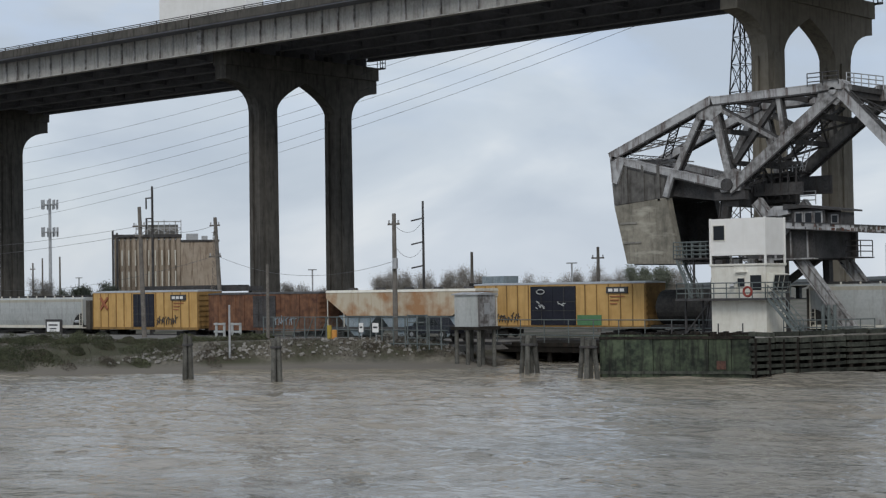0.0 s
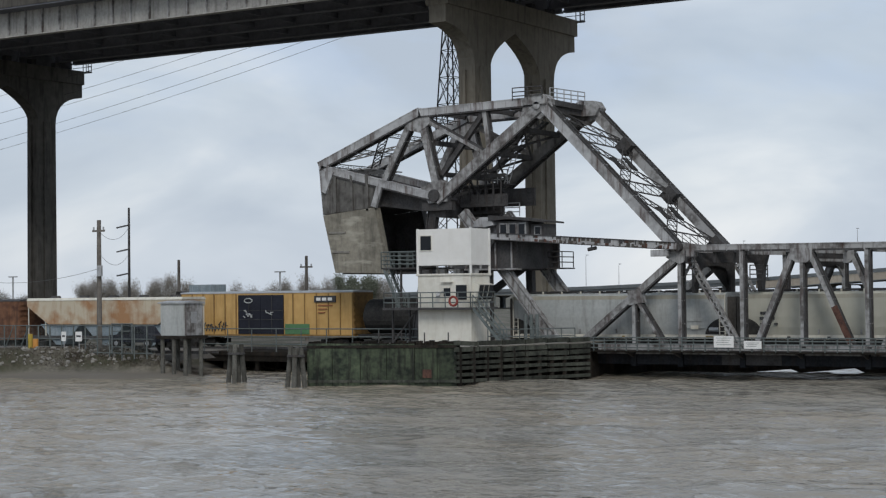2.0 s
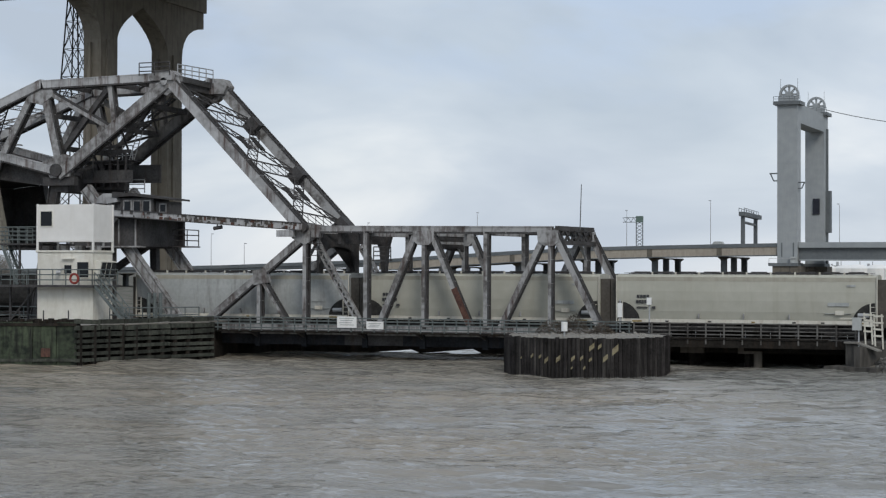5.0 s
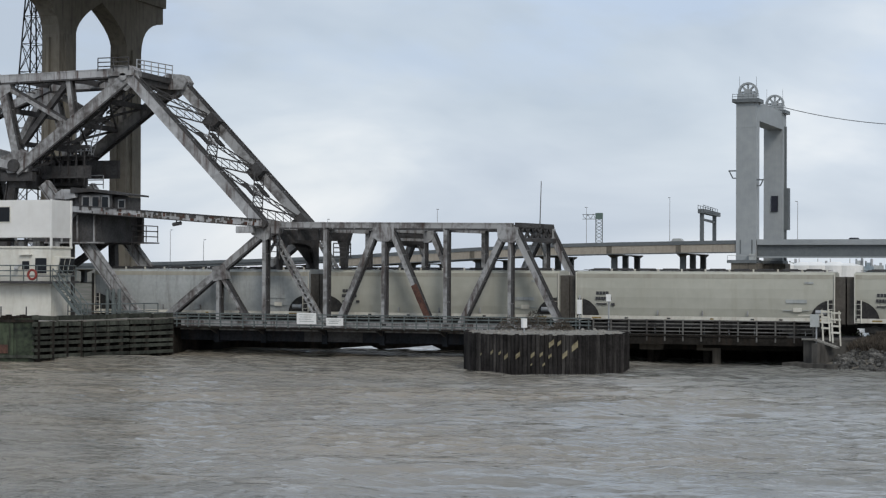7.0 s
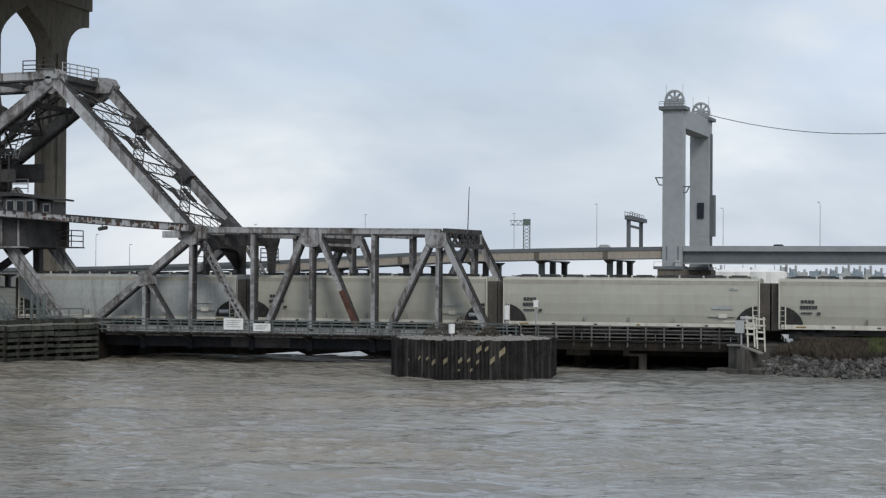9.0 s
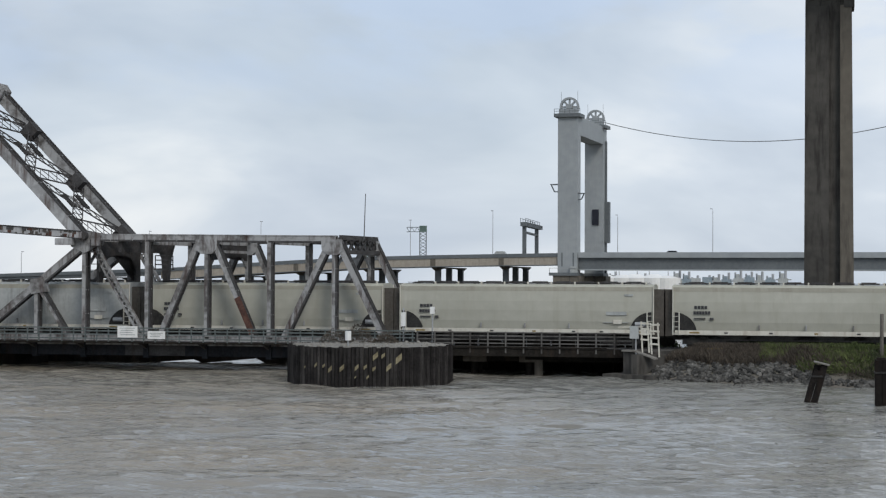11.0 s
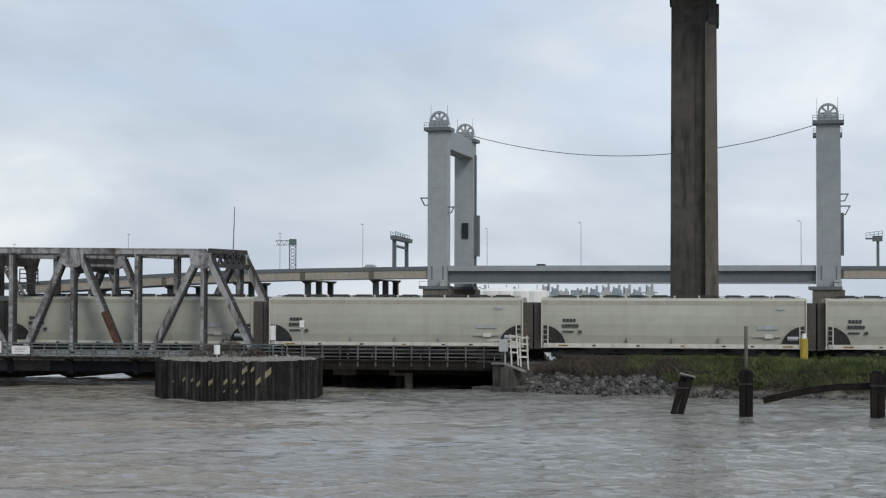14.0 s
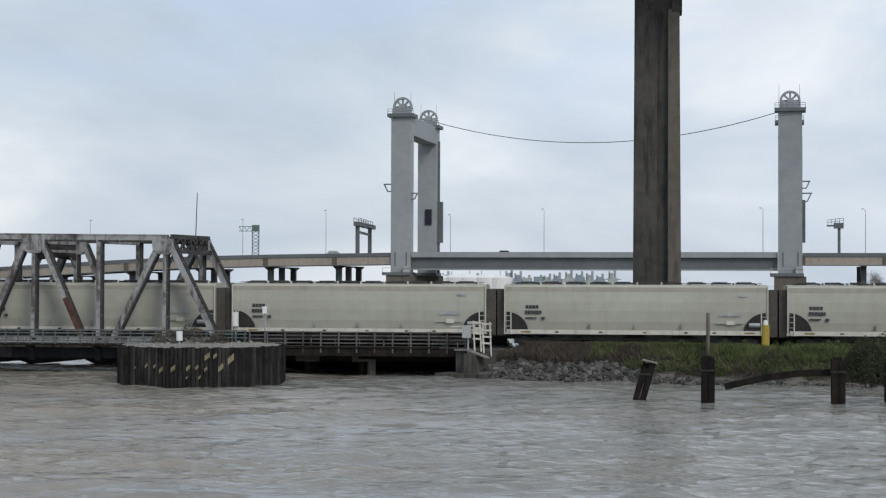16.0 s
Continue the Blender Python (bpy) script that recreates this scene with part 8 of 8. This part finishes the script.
def g_place():
    while True:
        x = veg.uniform(-10, 28)
        y = right_shore(x) + veg.uniform(1.5, 7.5)
        if y < 121.5 and x > -1.5:
            return x, y


def lg_place():
    x = veg.uniform(-175, -92)
    return x, left_shore(x) + veg.uniform(4.0, 24 if x < -112 else 8)


def tall_place():
    while True:
        x = veg.uniform(-4, 28)
        y = veg.uniform(right_shore(x) + 2.6, 121.3)
        if math.sin(x * 1.3) + math.sin(x * 0.47 + y * 0.9) + veg.uniform(-1.2, 1.2) > 0.2:
            return x, y


blades("grass", "rough green grass on the canal bank", 60000, g_place, 0.2, 0.62, 0.016, M_GRASS, "grass")
blades("tall_grass", "tall uneven grass under the line of rail cars", 60000, tall_place, 0.3, 0.85, 0.013, M_GRASS, "grass", bend=0.5)
blades("dry_weeds", "dry brown weeds on the canal bank", 26000, g_place, 0.2, 0.7, 0.012, M_DRY, "weeds")


def stalk_place():
    x = veg.uniform(-11.3, 1.5)
    return x, min(121.0, right_shore(x) + 2.4 + 4.5 * veg.random())


blades("dead_stalks", "thin dead stalks standing above the riprap", 30000, stalk_place, 0.25, 0.8, 0.009, M_DRY, "weeds", bend=0.7)
blades("grass", "sparse dull grass on the siding bank", 30000, lg_place, 0.08, 0.3, 0.016, M_DRY, "grass")


def foliage(name, label, spots, n, material, size=0.1, category="scrub", base=None):
    """Leafy scrub: small leaves gathered in uneven domes."""
    verts, faces = [], []
    for _ in range(n):
        cx, cy, r, h = spots[veg.randrange(len(spots))]
        a, q = veg.uniform(0, 6.28), math.sqrt(veg.random())
        x, y = cx + r * q * math.cos(a), cy + r * q * 0.7 * math.sin(a)
        top = h * (1 - q * q * 0.8)
        z = (float(height(np.array(x), np.array(y))) if base is None else base) + top * veg.random() ** 0.6
        s = size * veg.uniform(0.5, 1.5)
        m = pose(x, y, z, veg.uniform(-70, 70), veg.uniform(-70, 70), veg.uniform(0, 360))
        k = len(verts)
        verts += [tuple(m @ Vector(p)) for p in ((-s, 0, 0), (0, -s * 0.6, 0.02), (s, 0, 0), (0, s * 0.6, 0.03))]
        faces.append((k, k + 1, k + 2, k + 3))
    me = bpy.data.meshes.new(name)
    me.from_pydata(verts, [], faces)
    me.materials.append(material)
    return tagged(new(name, me), label, category, kind="stuff")


scr = []
for i in range(220):
    x = veg.uniform(-178, -113)
    scr.append((x, left_shore(x) + veg.uniform(3.6, 20), veg.uniform(0.8, 2.4), veg.uniform(0.45, 1.15) * (1.0 if x < -122 else 0.6)))
foliage("scrub", "dense olive-green scrub on the siding bank", scr, 190000, M_SCRUB, 0.055)
foliage("dry_brush", "dead brown brush among the scrub", scr[::3], 26000, M_DRY, 0.05, "brush")
scr2 = [(veg.uniform(-118, -96), 0, 0.8, veg.uniform(0.3, 0.8)) for _ in range(16)]
foliage("weeds", "low weeds between the rubble", [(x, left_shore(x) + veg.uniform(3, 7), r, h) for x, _, r, h in scr2], 3500, M_DRY, 0.05, "weeds")
foliage("bush", "dark leafy bush at the end of the grassy bank", [(13.5, 112.2, 1.5, 2.4), (14.8, 111.5, 1.8, 2.9), (16.5, 111.0, 2.2, 3.2), (19.5, 110.5, 2.5, 3.3)], 30000, M_SCRUB, 0.055, "bush")
foliage("weeds", "leafy weeds among the riprap", [(x, right_shore(x) + veg.uniform(1.6, 4), veg.uniform(0.5, 1.1), veg.uniform(0.4, 0.9)) for x in [veg.uniform(0, 13) for _ in range(22)]], 16000, M_LEAF, 0.05, "weeds")
foliage("weeds", "brown-green weeds growing on the trestle edge", [(-33.0, 118.6, 1.0, 3.2), (-32.0, 118.4, 0.8, 2.9), (-26.0, 118.5, 1.6, 2.6), (-24.0, 118.6, 1.0, 2.4)], 3500, M_DRY, 0.06, "weeds")
brown = []
for i in range(190):
    x = veg.uniform(-11, 0) if i % 2 else veg.uniform(0, 24)
    brown.append((x, min(right_shore(x) + (veg.uniform(2.6, 7.0) if x < -1 else veg.uniform(0.8, 5.5)), 120.6), veg.uniform(0.4, 1.1), veg.uniform(0.25, 0.75)))
lush = []
for i in range(110):
    x = veg.uniform(-0.5, 27)
    y = veg.uniform(right_shore(x) + 1.4, 120.8)
    lush.append((x, y, veg.uniform(0.35, 1.0), veg.uniform(0.3, 0.75) + (0.35 if y > 117.5 else 0.0)))
foliage("green_weeds", "leafy green weeds on the bank beside the railway", lush, 52000, M_GRASS, 0.06, "weeds")
# added backing of leaves, so that the gaps below the rail cars read dark
foliage("weeds", "dark weeds added behind the railway line to darken the gaps under the cars", [(veg.uniform(-12, 30), veg.uniform(127.6, 129.2), veg.uniform(0.8, 1.5), veg.uniform(1.3, 1.8)) for _ in range(110)], 70000, M_LEAF, 0.1, "weeds")
foliage("dead_weeds", "dead brown weeds above the riprap", brown, 90000, M_DRY, 0.04, "weeds")
foliage("weeds", "green weeds growing on the pile cell", [(-32.0, 112.6, 1.2, 1.1), (-30.6, 113.2, 1.0, 1.5), (-28.8, 113.4, 0.9, 0.8)], 3200, M_DRY, 0.045, "weeds", 2.35)
rocks("loose_stones", "loose stones on the gravel beside the abutment", 60, lambda: (veg.uniform(-10.5, -4), veg.uniform(118, 121)), 0.06, 0.16, M_ROCK)


def far_tree(x, y, h, w, leafy, seed):
    r = random.Random(seed)
    tr = thing("tree", "leafy low tree on the far skyline" if leafy else "bare grey winter tree on the far skyline", "tree", "skyline trees")
    tr.location = (x, y, 1.5)
    bm = bmesh.new()
    rod(bm, (0, 0, -0.3), (0, 0, h * 0.45), h * 0.035, h * 0.022, n=7)
    tips = []
    for i in range(9):
        a, u = r.uniform(0, 6.28), r.uniform(0.25, 0.48)
        b = Vector((math.cos(a) * w * r.uniform(0.3, 0.8), math.sin(a) * w * r.uniform(0.3, 0.8), h * r.uniform(0.6, 0.95)))
        s = Vector((0, 0, h * u))
        rod(bm, s, b, h * 0.009, h * 0.003, n=5)
        tips += [s.lerp(b, k) for k in (0.5, 0.75, 1.0)]
    part("trunk", bm, M_BARK, tr)
    verts, faces = [], []
    for _ in range(15000 if leafy else 9000):
        c = tips[r.randrange(len(tips))]
        p = c + Vector((r.gauss(0, w * 0.14), r.gauss(0, w * 0.14), r.gauss(0, h * 0.06)))
        s = r.uniform(0.05, 0.14) if leafy else r.uniform(0.12, 0.34)
        m = pose(p.x, p.y, p.z, r.uniform(-90, 90), r.uniform(-90, 90), r.uniform(0, 360))
        k = len(verts)
        e = s * (0.55 if leafy else 0.06)
        verts += [tuple(m @ Vector(q)) for q in ((-s, 0, 0), (0, -e, 0), (s, 0, 0), (0, e, 0))]
        faces.append((k, k + 1, k + 2, k + 3))
    me = bpy.data.meshes.new("crown")
    me.from_pydata(verts, [], faces)
    me.materials.append(M_FAR_LEAF if leafy else M_TWIG)
    new("crown", me).parent = tr
    return tr


for i, (hd, el, leafy) in enumerate(((-43.6, 0.55, 0), (-43.1, 0.6, 0), (-42.4, 0.5, 0), (-41.6, 0.55, 0), (-41.1, 0.6, 0), (-40.4, 0.6, 0), (-38.3, 0.45, 0), (-37.4, 0.55, 0), (-36.7, 0.6, 0), (-36.0, 0.5, 0), (-35.0, 0.55, 1), (-34.5, 0.6, 1), (-33.9, 0.45, 0), (-53.0, 0.15, 1), (-52.6, 0.3, 1), (-53.6, 0.1, 1), (-54.6, 0.45, 0), (-47.0, 0.2, 0), (-46.3, 0.25, 0), (-45.2, 0.2, 0), (7.4, 0.3, 0), (8.2, 0.35, 0))):
    x, y = polar(hd, 270)
    far_tree(x, y, 5.2 + 270 * math.tan(radians(el)), 3.2, bool(leafy), i)

vx, vy = P(-49.0, 118)
bm = bmesh.new()
vr = random.Random(3)
for i in range(90):
    z = vr.uniform(7.0, 13.4)
    c = Vector((vx + 1.0 * (z - 1.7) / 12.5 - 0.9, vy - 0.2, z))
    rod(bm, c, c + Vector((vr.uniform(0.0, 1.5) * (1 - abs(z - 9.5) / 6), vr.uniform(-0.4, 0.2), vr.uniform(-1.2, 0.3))), 0.018, 0.008, n=4)
tagged(part("dead_vine", bm, M_BARK), "bare dead vine hanging from the leaning pole", "vine", kind="stuff")
